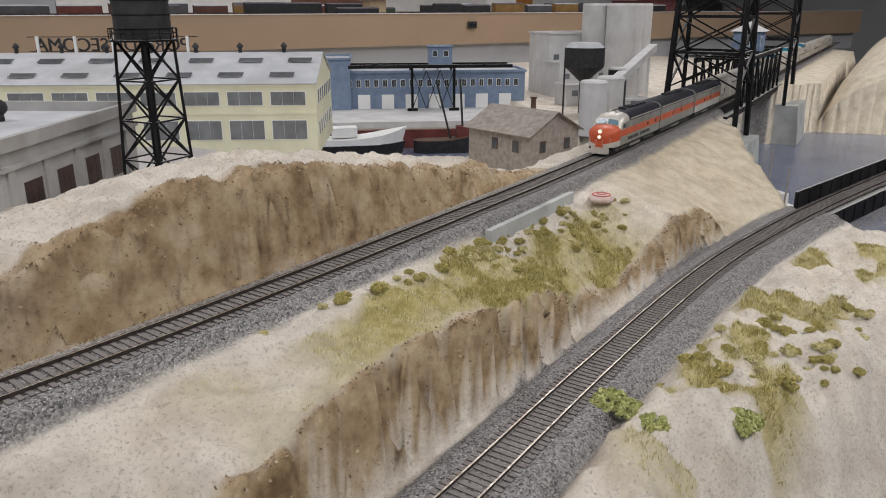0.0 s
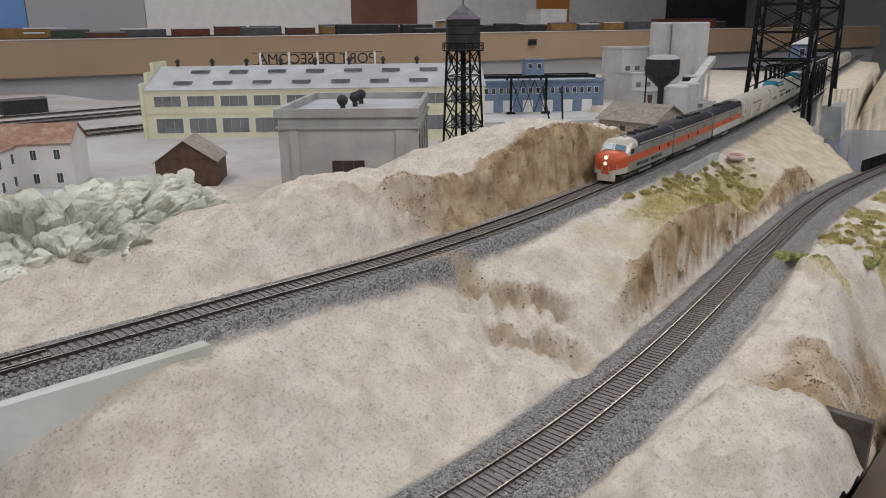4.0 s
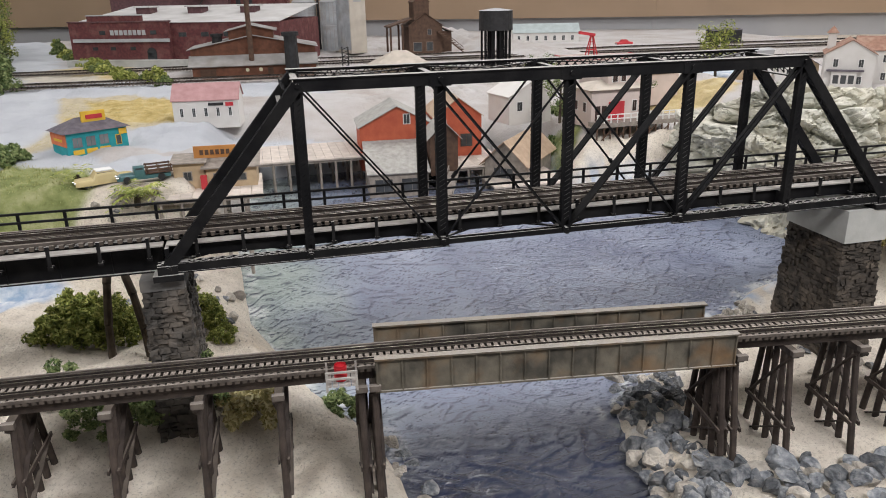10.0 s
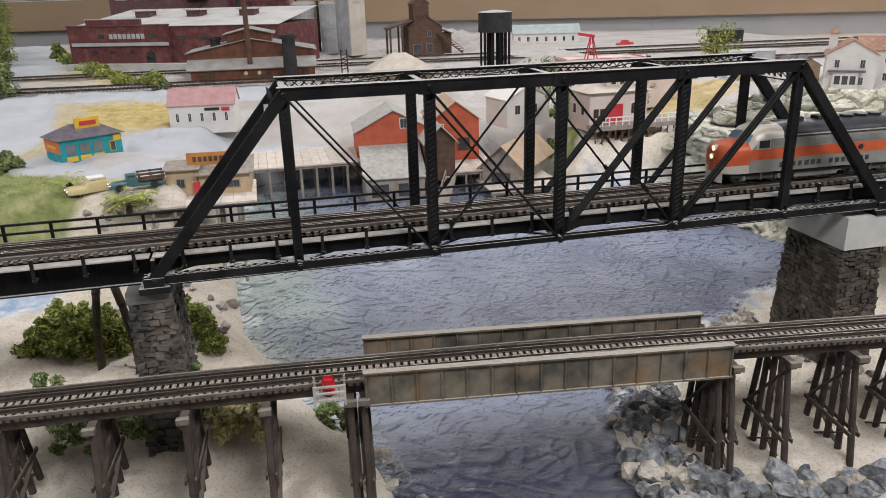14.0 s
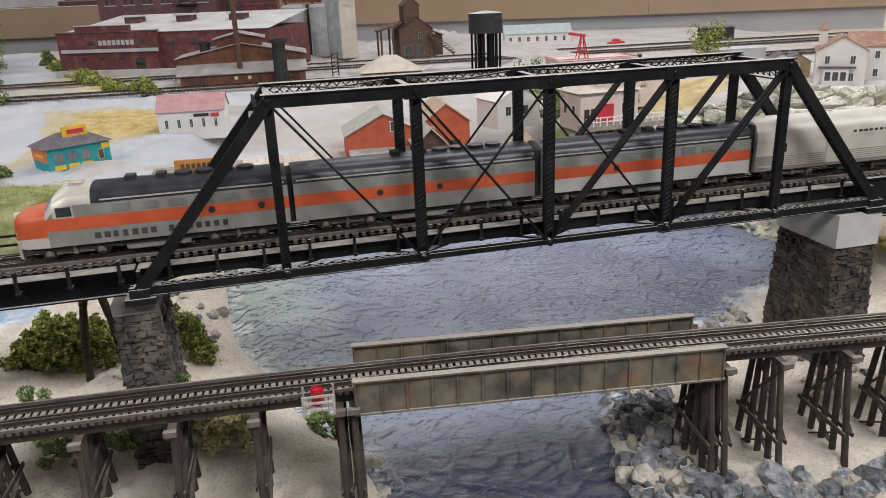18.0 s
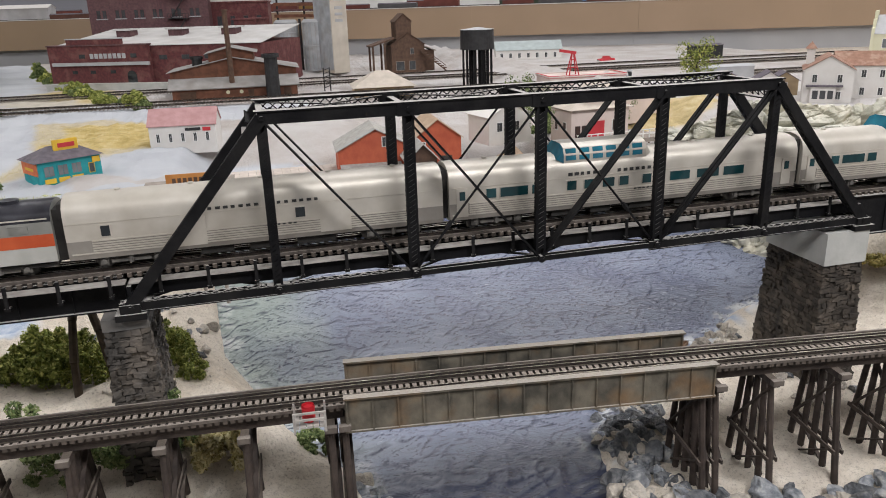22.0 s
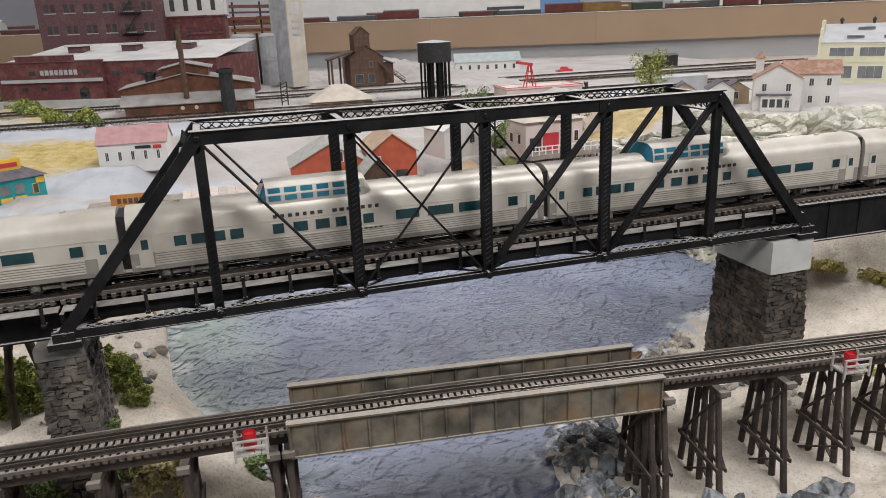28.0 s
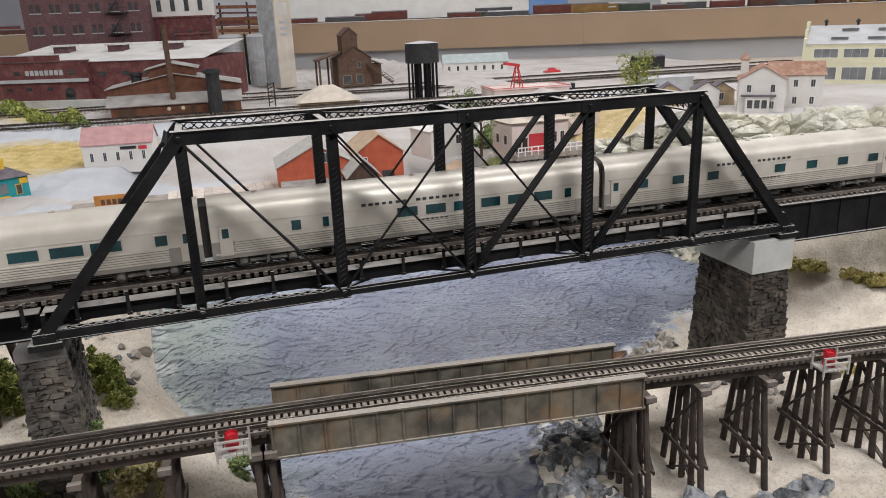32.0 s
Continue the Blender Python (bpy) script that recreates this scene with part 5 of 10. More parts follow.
def window(root, face, L, D, u0, u1, z0, z1, frame, glass, bars_n=0, name="window"):
    f = part(name, face_box(face, L, D, u0, u1, z0, z1, 0.0005), frame, root)
    b = min(0.0009, (u1 - u0) * 0.12)
    if bars_n:
        w = (u1 - u0 - 2 * b) / bars_n
        for k in range(bars_n):
            part("pane", face_box(face, L, D, u0 + b + k * w + 0.0002, u0 + b + (k + 1) * w - 0.0002, z0 + b, z1 - b, 0.0009), glass, f)
    else:
        part("pane", face_box(face, L, D, u0 + b, u1 - b, z0 + b, z1 - b, 0.0009), glass, f)
    return f


def gable_mesh(L, D, H, rh, axis, over, t=0.0012, side=None):
    """Two thin roof slopes (one when side is given)."""
    bm = bmesh.new()
    half = (D if axis == "x" else L) / 2
    k = rh / half
    for s in ((-1, 1) if side is None else (side,)):
        pts = []
        for u, v in ((-over, 0), ((L if axis == "x" else D) + over, 0), ((L if axis == "x" else D) + over, half + over), (-over, half + over)):
            z = H + rh - v * k
            w = half + s * v
            pts.append((u, w, z) if axis == "x" else (w, u, z))
        lo = [bm.verts.new(p) for p in pts]
        hi = [bm.verts.new((p[0], p[1], p[2] + t)) for p in pts]
        bm.faces.new(lo)
        bm.faces.new(hi[::-1])
        for j in range(4):
            bm.faces.new((lo[j], hi[j], hi[(j + 1) % 4], lo[(j + 1) % 4]))
    bmesh.ops.recalc_face_normals(bm, faces=bm.faces[:])
    return bm


def house(name, label, m, L, D, H, wall, roof_m, roof="gable", rh=0.02, axis="x", over=0.003, category="building", group=""):
    root = thing(name, m, label, category, group)
    bm = bmesh.new()
    box(bm, 0, L, 0, D, -0.01, H)
    if roof == "gable":
        for e in (0.0, 1.0):
            if axis == "x":
                vs = [bm.verts.new((e * L, y, z)) for y, z in ((0, H), (D, H), (D / 2, H + rh))]
            else:
                vs = [bm.verts.new((x, e * D, z)) for x, z in ((0, H), (L, H), (L / 2, H + rh))]
            bm.faces.new(vs)
    part("wall", bm, wall, root)
    if roof == "gable":
        for s in (-1, 1):
            part("roof", gable_mesh(L, D, H, rh, axis, over, side=s), roof_m, root)
    elif roof == "hip":
        bm = bmesh.new()
        o = over
        i = min(L, D) / 2
        if L >= D:
            rid = [(i, D / 2), (L - i, D / 2)]
        else:
            rid = [(L / 2, i), (L / 2, D - i)]
        lo = [bm.verts.new((x, y, H)) for x, y in ((-o, -o), (L + o, -o), (L + o, D + o), (-o, D + o))]
        r0, r1 = [bm.verts.new((x, y, H + rh)) for x, y in rid]
        if L >= D:
            fs = ((lo[0], lo[1], r1, r0), (lo[1], lo[2], r1), (lo[2], lo[3], r0, r1), (lo[3], lo[0], r0))
        else:
            fs = ((lo[0], lo[1], r0), (lo[1], lo[2], r1, r0), (lo[2], lo[3], r1), (lo[3], lo[0], r0, r1))
        for f in fs:
            bm.faces.new(f)
        bm.faces.new(lo[::-1])
        part("roof", bm, roof_m, root)
    elif roof == "flat":
        bm = bmesh.new()
        box(bm, 0.0015, L - 0.0015, 0.0015, D - 0.0015, H, H + 0.001)
        part("roof", bm, roof_m, root)
        for q in ((-over, L + over, -over, 0.002), (-over, L + over, D - 0.002, D + over), (-over, 0.002, 0.002, D - 0.002), (L - 0.002, L + over, 0.002, D - 0.002)):
            bm = bmesh.new()
            box(bm, *q, H, H + rh)
            part("parapet", bm, wall, root)
    elif roof == "shed":
        bm = bmesh.new()
        vs = [(-over, -over, H), (L + over, -over, H), (L + over, D + over, H + rh), (-over, D + over, H + rh)]
        lo = [bm.verts.new(p) for p in vs]
        hi = [bm.verts.new((p[0], p[1], p[2] + 0.0012)) for p in vs]
        bm.faces.new(lo)
        bm.faces.new(hi[::-1])
        for j in range(4):
            bm.faces.new((lo[j], hi[j], hi[(j + 1) % 4], lo[(j + 1) % 4]))
        bmesh.ops.recalc_face_normals(bm, faces=bm.faces[:])
        part("roof", bm, roof_m, root)
    return root


def stack(root, x, y, z0, z1, r, material, name="chimney"):
    bm = bmesh.new()
    tube(bm, (x, y, z0), (x, y, z1), r, r * 0.9, 12)
    tube(bm, (x, y, z1 - r * 0.5), (x, y, z1), r * 1.2, r * 1.2, 12)
    part(name, bm, material, root)


def text_part(words, size, material, m, parent):
    cu = bpy.data.curves.new("sign_text", "FONT")
    cu.body, cu.size, cu.extrude, cu.align_x = words, size, size * 0.06, "CENTER"
    tmp = bpy.data.objects.new("sign_text", cu)
    scene.collection.objects.link(tmp)
    me = bpy.data.meshes.new_from_object(tmp.evaluated_get(bpy.context.evaluated_depsgraph_get()))
    bpy.data.objects.remove(tmp)
    me.materials.clear()
    me.materials.append(material)
    ob = new("letters", me)
    ob.parent = parent
    ob.matrix_basis = m
    return ob


# port warehouse
WL, WD, WH = 0.62, 0.22, 0.09
wh = house("warehouse", "long cream two-storey port warehouse with grey roof and banks of windows", pose(1.426, 0.947, GRZ, 0, 0, -45.8), WL, WD, WH, CREAM, ROOFGREY, "gable", 0.036, "x", 0.002)
for k in range(10):
    u = 0.018 + k * 0.0598
    window(wh, "f", WL, WD, u, u + 0.05, 0.06, 0.08, WHITE, WINGREY, 3)
    window(wh, "f", WL, WD, u, u + 0.05, 0.012, 0.04, WHITE, WINGREY, 3, "door")
for z in (0.0475, 0.0855):
    part("trim", face_box("f", WL, WD, 0, WL, z, z + 0.004, 0.0008), CREAM, wh)
for k in range(7):
    window(wh, "r", WL, WD, 0.02 + k * 0.028, 0.034 + k * 0.028, 0.06, 0.08, WHITE, WINGREY, 2)
    window(wh, "r", WL, WD, 0.02 + k * 0.028, 0.034 + k * 0.028, 0.015, 0.035, WHITE, WINGREY, 2)
for k in range(3):
    window(wh, "l", WL, WD, 0.02 + k * 0.02, 0.03 + k * 0.02, 0.06, 0.08, WHITE, WINGREY, 2)
bm = bmesh.new()
for z0, z1, y0, y1 in ((0, WH + 0.012, -0.003, WD + 0.003), (WH + 0.012, WH + 0.03, 0.03, WD - 0.03), (WH + 0.03, WH + 0.046, 0.07, WD - 0.07)):
    box(bm, -0.005, 0.001, y0, y1, z0, z1)
part("parapet", bm, CREAM, wh, "stepped cream end parapet")
for row, v in ((0, 0.22), (1, 0.68)):
    for k in range(8):
        x = 0.05 + k * 0.072 + row * 0.02
        y = WD / 2 * v
        z = WH + 0.036 * v + 0.0022
        bm = bmesh.new()
        for j in range(3):
            box(bm, x, x + 0.034, y - 0.007 + j * 0.005, y - 0.0035 + j * 0.005, z - 0.0012 + j * 0.0016, z + 0.0006 + j * 0.0016)
        part("skylight", bm, WINGREY, wh)
for k in range(9):
    x = 0.035 + k * 0.066
    bm = bmesh.new()
    tube(bm, (x, WD / 2, WH + 0.036), (x, WD / 2, WH + 0.044), 0.003, seg=10)
    tube(bm, (x, WD / 2, WH + 0.044), (x, WD / 2, WH + 0.047), 0.0052, 0.0045, 10)
    tube(bm, (x, WD / 2, WH + 0.047), (x, WD / 2, WH + 0.051), 0.0045, 0.001, 10)
    part("roof_vent", bm, DARK, wh)
sign = thing("roof_sign", pose(1.426, 0.947, GRZ, 0, 0, -45.8) @ pose(0.3, WD / 2 + 0.02, WH + 0.034), "black roof sign letters on a frame of white posts", "sign")
for k in range(5):
    bm = bmesh.new()
    x = -0.11 + k * 0.056
    box(bm, x - 0.0018, x + 0.0018, -0.0018, 0.0018, -0.012, 0.026)
    part("post", bm, WHITE, sign)
for z in (0.003, 0.0245):
    bm = bmesh.new()
    box(bm, -0.125, 0.13, 0.002, 0.0032, z, z + 0.0012)
    part("bar", bm, DARK, sign)
text_part("PORT DE SECOMA", 0.028, DARK, pose(0.0, 0.0045, 0.004, 90, 0, 180), sign)

# grey office
OL, OD, OH = 0.147, 0.2, 0.105
off = house("office_building", "grey stucco two-storey office with a flat parapet roof", pose(1.245, 0.288, GRZ, 0, 0, -50), OL, OD, OH, STUCCO, ROOFGREY, "flat", 0.009, over=0.003)
part("cornice", face_box("f", OL, OD, -0.002, OL + 0.002, OH - 0.012, OH - 0.009, 0.003), STUCCO, off)
part("cornice", face_box("r", OL, OD, -0.002, OD + 0.002, OH - 0.012, OH - 0.009, 0.003), STUCCO, off)
for k in range(4):
    window(off, "r", OL, OD, 0.022 + k * 0.042, 0.046 + k * 0.042, 0.058, 0.083, STUCCO, WINRED, 3)
    window(off, "r", OL, OD, 0.022 + k * 0.042, 0.046 + k * 0.042, 0.012, 0.038, STUCCO, WINRED, 3)
window(off, "f", OL, OD, 0.055, 0.092, 0.03, 0.06, STUCCO, WINRED, 3, "door")
for u in (0.012, 0.125):
    part("pilaster", face_box("f", OL, OD, u, u + 0.01, 0, OH - 0.012, 0.0018), STUCCO, off)
for k in range(5):
    part("pilaster", face_box("r", OL, OD, 0.006 + k * 0.043, 0.013 + k * 0.043, 0, OH - 0.012, 0.0018), STUCCO, off)
for x, y in ((0.06, 0.06), (0.068, 0.1), (0.07, 0.135)):
    bm = bmesh.new()
    tube(bm, (x, y, OH), (x, y, OH + 0.008), 0.003, seg=10)
    bmesh.ops.create_icosphere(bm, subdivisions=2, radius=0.0065, matrix=Matrix.Translation((x, y, OH + 0.012)))
    part("roof_vent", bm, DARK, off, "black round roof vent", smooth=True)


# water towers
def lattice_tower(x, y, z0, z1, r0, r1, tank_r, tank_h, roof_h, label):
    root = thing("water_tower", pose(x, y, 0), label, "water tower")
    n = 5
    for k in range(4):
        a = math.tau * (k + 0.5) / 4 + 0.3
        bm = bmesh.new()
        beam(bm, (r0 * math.cos(a), r0 * math.sin(a), z0), (r1 * math.cos(a), r1 * math.sin(a), z1), 0.0022, 0.0022)
        part("leg", bm, BLACK, root)
        b = a + math.tau / 4
        for j in range(n):
            f0, f1 = j / n, (j + 1) / n
            ra, rb = r0 + (r1 - r0) * f0, r0 + (r1 - r0) * f1
            za, zb = z0 + (z1 - z0) * f0, z0 + (z1 - z0) * f1
            bm = bmesh.new()
            for p, q in (((a, ra, za), (b, rb, zb)), ((b, ra, za), (a, rb, zb)), ((a, rb, zb), (b, rb, zb))):
                beam(bm, (p[1] * math.cos(p[0]), p[1] * math.sin(p[0]), p[2]), (q[1] * math.cos(q[0]), q[1] * math.sin(q[0]), q[2]), 0.0012, 0.0012)
            part("brace", bm, BLACK, root)
    bm = bmesh.new()
    tube(bm, (0, 0, z0), (0, 0, z1), 0.0032, seg=10)
    part("riser", bm, BLACK, root)
    bm = bmesh.new()
    tube(bm, (0, 0, z1 - 0.0015), (0, 0, z1), tank_r * 1.2, seg=24)
    part("platform", bm, BLACK, root)
    bm = bmesh.new()
    for k in range(16):
        a = math.tau * k / 16
        p = (tank_r * 1.18 * math.cos(a), tank_r * 1.18 * math.sin(a))
        beam(bm, (*p, z1), (*p, z1 + 0.008), 0.0006, 0.0006)
        c = math.tau * (k + 1) / 16
        for dz in (0.0045, 0.008):
            beam(bm, (*p, z1 + dz), (tank_r * 1.18 * math.cos(c), tank_r * 1.18 * math.sin(c), z1 + dz), 0.0006, 0.0006)
    part("railing", bm, BLACK, root)
    bm = bmesh.new()
    tube(bm, (0, 0, z1), (0, 0, z1 + tank_h), tank_r, tank_r * 0.98, 28)
    part("tank", bm, DARK, root, smooth=False)
    bm = bmesh.new()
    tube(bm, (0, 0, z1 + tank_h), (0, 0, z1 + tank_h + roof_h), tank_r * 1.06, 0.0015, 28)
    part("roof", bm, SLATE, root, "grey conical roof")
    bm = bmesh.new()
    tube(bm, (0, 0, z1 + tank_h + roof_h - 0.001), (0, 0, z1 + tank_h + roof_h + 0.006), 0.0008, seg=6)
    part("finial", bm, DARK, root)
    for k in range(3):
        bm = bmesh.new()
        z = z1 + tank_h * (0.2 + 0.3 * k)
        tube(bm, (0, 0, z), (0, 0, z + 0.0008), tank_r * 1.012, seg=28, caps=False)
        part("hoop", bm, BLACK, root)


lattice_tower(1.468, 0.22, 0.15, 0.3, 0.028, 0.0205, 0.0205, 0.034, 0.0165, "tall black steel water tower with a conical roof")
tk = thing("water_tank", pose(0.603, 1.225, 0), "black round water tank on a cluster of posts", "water tank")
for k in range(12):
    a = math.tau * k / 12
    for r in ((0.033,) if k % 2 else (0.033, 0.018)):
        bm = bmesh.new()
        beam(bm, (r * math.cos(a), r * math.sin(a), GRZ), (r * math.cos(a), r * math.sin(a), 0.214), 0.0036, 0.0036)
        part("post", bm, BLACK, tk)
bm = bmesh.new()
tube(bm, (0, 0, 0.2125), (0, 0, 0.2555), 0.0385, 0.038, 32)
part("tank", bm, DARK, tk)
bm = bmesh.new()
tube(bm, (0, 0, 0.2555), (0, 0, 0.2605), 0.0395, 0.004, 32)
part("roof", bm, ROOFGREY, tk, "pale grey shallow roof")


def simple_windows(h, L, D, faces, frame=None, glass=None):
    for face, us, zs, w, hh in faces:
        for u in us:
            for z in zs:
                window(h, face, L, D, u, u + w, z, z + hh, frame or WHITE, glass or WINDK, 2)


# white houses with terracotta roofs
h = house("house", "white two-storey wooden house with a terracotta roof", pose(1.0, 0.64, GRZ, 0, 0, -38), 0.075, 0.085, 0.058, WHITEWALL, TERRA, "gable", 0.022, "y", group="white houses")
simple_windows(h, 0.075, 0.085, (("f", (0.012, 0.05), (0.008, 0.036), 0.009, 0.014), ("r", (0.015, 0.055), (0.008, 0.036), 0.009, 0.014)))
part("porch_roof", face_box("f", 0.075, 0.085, 0.004, 0.06, 0.03, 0.0325, 0.012), SLATE, h)
bay = part("bay_window", face_box("f", 0.075, 0.085, 0.012, 0.05, 0.0, 0.03, 0.009), WHITEWALL, h)
for k in range(3):
    part("pane", face_box("f", 0.075, 0.085, 0.015 + k * 0.0115, 0.0235 + k * 0.0115, 0.01, 0.024, 0.0094), WINDK, bay)
h2 = house("house", "white two-storey house with a terracotta roof and dark windows", pose(1.085, 0.665, GRZ, 0, 0, -38), 0.09, 0.07, 0.06, WHITEWALL, TERRA, "gable", 0.02, "x", group="white houses")
simple_windows(h2, 0.09, 0.07, (("f", (0.012, 0.04, 0.068), (0.008, 0.038), 0.009, 0.014),))
cup = house("cupola", "small white cupola with a red pointed roof on the ridge", pose(1.03, 0.675, GRZ + 0.073, 0, 0, -38), 0.013, 0.013, 0.016, WHITEWALL, TERRA, "hip", 0.012, category="cupola")
for cx, cy, hh in ((0.975, 0.73, 0.034), (1.02, 0.745, 0.03), (0.93, 0.78, 0.03)):
    h = house("cottage", "small white cottage with a grey roof", pose(cx, cy, GRZ, 0, 0, -30), 0.045, 0.05, hh, WHITEWALL if hh > 0.03 else TANWALL, SLATE, "gable", 0.014, "y", group="cottages")
    simple_windows(h, 0.045, 0.05, (("f", (0.017,), (0.012,), 0.01, 0.014), ("l", (0.015,), (0.012,), 0.01, 0.013)))
sh = house("shed", "dark brown wooden gabled shed", pose(1.22, 0.52, GRZ, 0, 0, -42), 0.075, 0.07, 0.035, WOODDK, WOODGREY, "gable", 0.026, "y")
# pink station
d = house("station_house", "pale pink two-storey station with red doors and a hip roof", pose(0.5, 0.475, GRZ, 0, 0, 4), 0.088, 0.06, 0.042, PINKWALL, BEIGEROOF, "hip", 0.01, over=0.006)
du = house("station_upper_storey", "pale pink upper storey with small red windows", pose(0.53, 0.49, GRZ + 0.046, 0, 0, 4), 0.05, 0.035, 0.02, PINKWALL, BEIGEROOF, "hip", 0.01, over=0.004, category="storey")
for u in (0.006, 0.019, 0.033):
    window(du, "f", 0.05, 0.035, u, u + 0.009, 0.003, 0.015, WHITE, WINRED, 2)
simple_windows(d, 0.088, 0.06, (("f", (0.062, 0.074), (0.01,), 0.008, 0.016), ("l", (0.014, 0.038), (0.01,), 0.009, 0.014)), WHITE, WINRED)
part("door", face_box("f", 0.088, 0.06, 0.026, 0.05, 0.0, 0.025, 0.0012), SIGNRED, d, "wide red freight door")
for x in (0.006, 0.016):
    part("door", face_box("f", 0.088, 0.06, x, x + 0.007, 0.0, 0.02, 0.0012), WINRED, d)
bm = bmesh.new()
box(bm, -0.004, 0.13, -0.022, 0.0, -0.006, 0.0)
box(bm, 0.088, 0.13, 0.0, 0.05, -0.006, 0.0)
part("platform", bm, WOODGREY, d)
for k in range(14):
    x = -0.002 + k * 0.01
    bm = bmesh.new()
    box(bm, x, x + 0.0016, -0.0215, -0.02, -0.03, -0.006)
    part("platform_post", bm, WOODDK, d)
    bm = bmesh.new()
    box(bm, x, x + 0.0012, -0.0218, -0.0206, 0.0, 0.011)
    part("railing_post", bm, WHITE, d)
for z in (0.005, 0.0105):
    bm = bmesh.new()
    box(bm, -0.003, 0.131, -0.0218, -0.0208, z, z + 0.0012)
    part("railing", bm, WHITE, d)
for k in range(6):
    bm = bmesh.new()
    beam(bm, (0.0 + k * 0.022, -0.0208, -0.028), (0.022 + k * 0.022, -0.0208, -0.008), 0.001, 0.0014)
    part("platform_brace", bm, WOODDK, d)
w = house("house", "small white house with a pale roof beside the station", pose(0.405, 0.54, GRZ, 0, 0, 12), 0.07, 0.06, 0.03, WHITEWALL, WHITEWALL, "gable", 0.018, "y", group="white houses")
simple_windows(w, 0.07, 0.06, (("f", (0.012, 0.04), (0.008,), 0.01, 0.014),), WHITE, WINDK)
w = house("house", "low white house with red trim behind the station", pose(0.6, 0.62, GRZ, 0, 0, 10), 0.13, 0.09, 0.04, PINKWALL, WHITEWALL, "flat", 0.004)
part("trim", face_box("f", 0.13, 0.09, -0.001, 0.131, 0.04, 0.043, 0.002), SIGNRED, w)
rd = house("red_shop", "pale flat-roofed building with red parapets by the yard", pose(0.7, 1.03, GRZ, 0, 0, -4), 0.17, 0.09, 0.027, PINKWALL, PINKWALL, "flat", 0.003)
for f, a in (("f", 0.17), ("l", 0.09), ("r", 0.09)):
    part("trim", face_box(f, 0.17, 0.09, -0.001, a + 0.001, 0.026, 0.031, 0.0016), SIGNRED, rd)
dk = thing("derrick", pose(0.765, 1.06, GRZ + 0.028), "red lattice derrick with a short jib on a flat roof", "derrick")
for sx, sy in ((-0.011, -0.008), (0.011, -0.008), (-0.011, 0.008), (0.011, 0.008)):
    bm = bmesh.new()
    beam(bm, (sx, sy, 0.0), (sx * 0.2, sy * 0.2, 0.046), 0.002, 0.002)
    part("leg", bm, SIGNRED, dk)
for z, f in ((0.016, 0.74), (0.032, 0.47)):
    bm = bmesh.new()
    for p, q in (((-1, -1), (1, -1)), ((1, -1), (1, 1)), ((1, 1), (-1, 1)), ((-1, 1), (-1, -1))):
        beam(bm, (p[0] * 0.011 * f, p[1] * 0.008 * f, z), (q[0] * 0.011 * f, q[1] * 0.008 * f, z), 0.0013, 0.0013)
    part("brace", bm, SIGNRED, dk)
bm = bmesh.new()
beam(bm, (0.006, 0, 0.046), (-0.03, 0, 0.052), 0.007, 0.006)
part("jib", bm, SIGNRED, dk)
for k, (x, y, hh) in enumerate(((0.88, 1.04, 0.022), (0.895, 1.05, 0.03), (0.855, 1.08, 0.026))):
    vp = thing("vent_pipe", pose(x, y, GRZ), "dark upright vent pipe beside the yard", "pipe", "vent pipes")
    bm = bmesh.new()
    tube(bm, (0, 0, -0.002), (0, 0, hh), 0.005, seg=12)
    part("pipe", bm, DARK, vp)
    bm = bmesh.new()
    tube(bm, (0, 0, hh), (0, 0, hh + 0.003), 0.0065, 0.0055, 12)
    part("cap", bm, ROOFGREY, vp)
pv = house("pavilion", "low pale pavilion under a broad beige hip roof", pose(0.315, 1.2, GRZ, 0, 0, -4), 0.13, 0.1, 0.012, TANWALL, BEIGEROOF, "hip", 0.032, over=0.006)
# teal-roofed shed by the yard
ts = house("freight_shed", "long pale shed with a grey-teal metal roof", pose(0.872, 1.885, GRZ, 0, 0, -14), 0.21, 0.075, 0.034, WHITEWALL, TEALROOF, "gable", 0.024, "x")
for k in range(7):
    window(ts, "f", 0.21, 0.075, 0.013 + k * 0.0285, 0.023 + k * 0.0285, 0.008, 0.024, WHITE, WINDK, 2)
# coaling tower
sd = house("coaling_tower", "brown timber coaling tower with a stepped roof and outside stair", pose(0.503, 1.735, GRZ, 0, 0, 4), 0.1, 0.085, 0.072, WOODDK, WOODDK, "gable", 0.034, "y")
window(sd, "f", 0.1, 0.085, 0.012, 0.038, 0.0, 0.026, WOODGREY, WINDK, 1, "door")
window(sd, "f", 0.1, 0.085, 0.052, 0.072, 0.0, 0.026, WOODGREY, WINDK, 1, "door")
window(sd, "f", 0.1, 0.085, 0.056, 0.068, 0.045, 0.062, WOODGREY, WINDK, 2)
up = house("lift_house", "small brown gabled lift house on top of a coaling tower", pose(0.52, 1.742, GRZ + 0.088, 0, 0, 4), 0.046, 0.05, 0.05, WOODDK, WOODDK, "gable", 0.02, "y", category="hut")
bm = bmesh.new()
beam(bm, (-0.06, 0.03, 0.07), (0.012, 0.03, 0.092), 0.055, 0.004)
part("canopy", bm, WOODDK, sd)
for x in (-0.055, -0.02):
    for y in (0.006, 0.05):
        bm = bmesh.new()
        box(bm, x, x + 0.005, y, y + 0.005, -0.002, 0.074)
        part("post", bm, WOODDK, sd)
bm = bmesh.new()
beam(bm, (0.1, 0.03, 0.066), (0.135, 0.03, 0.052), 0.06, 0.003)
part("lean_to_roof", bm, WOODGREY, sd)
bm = bmesh.new()
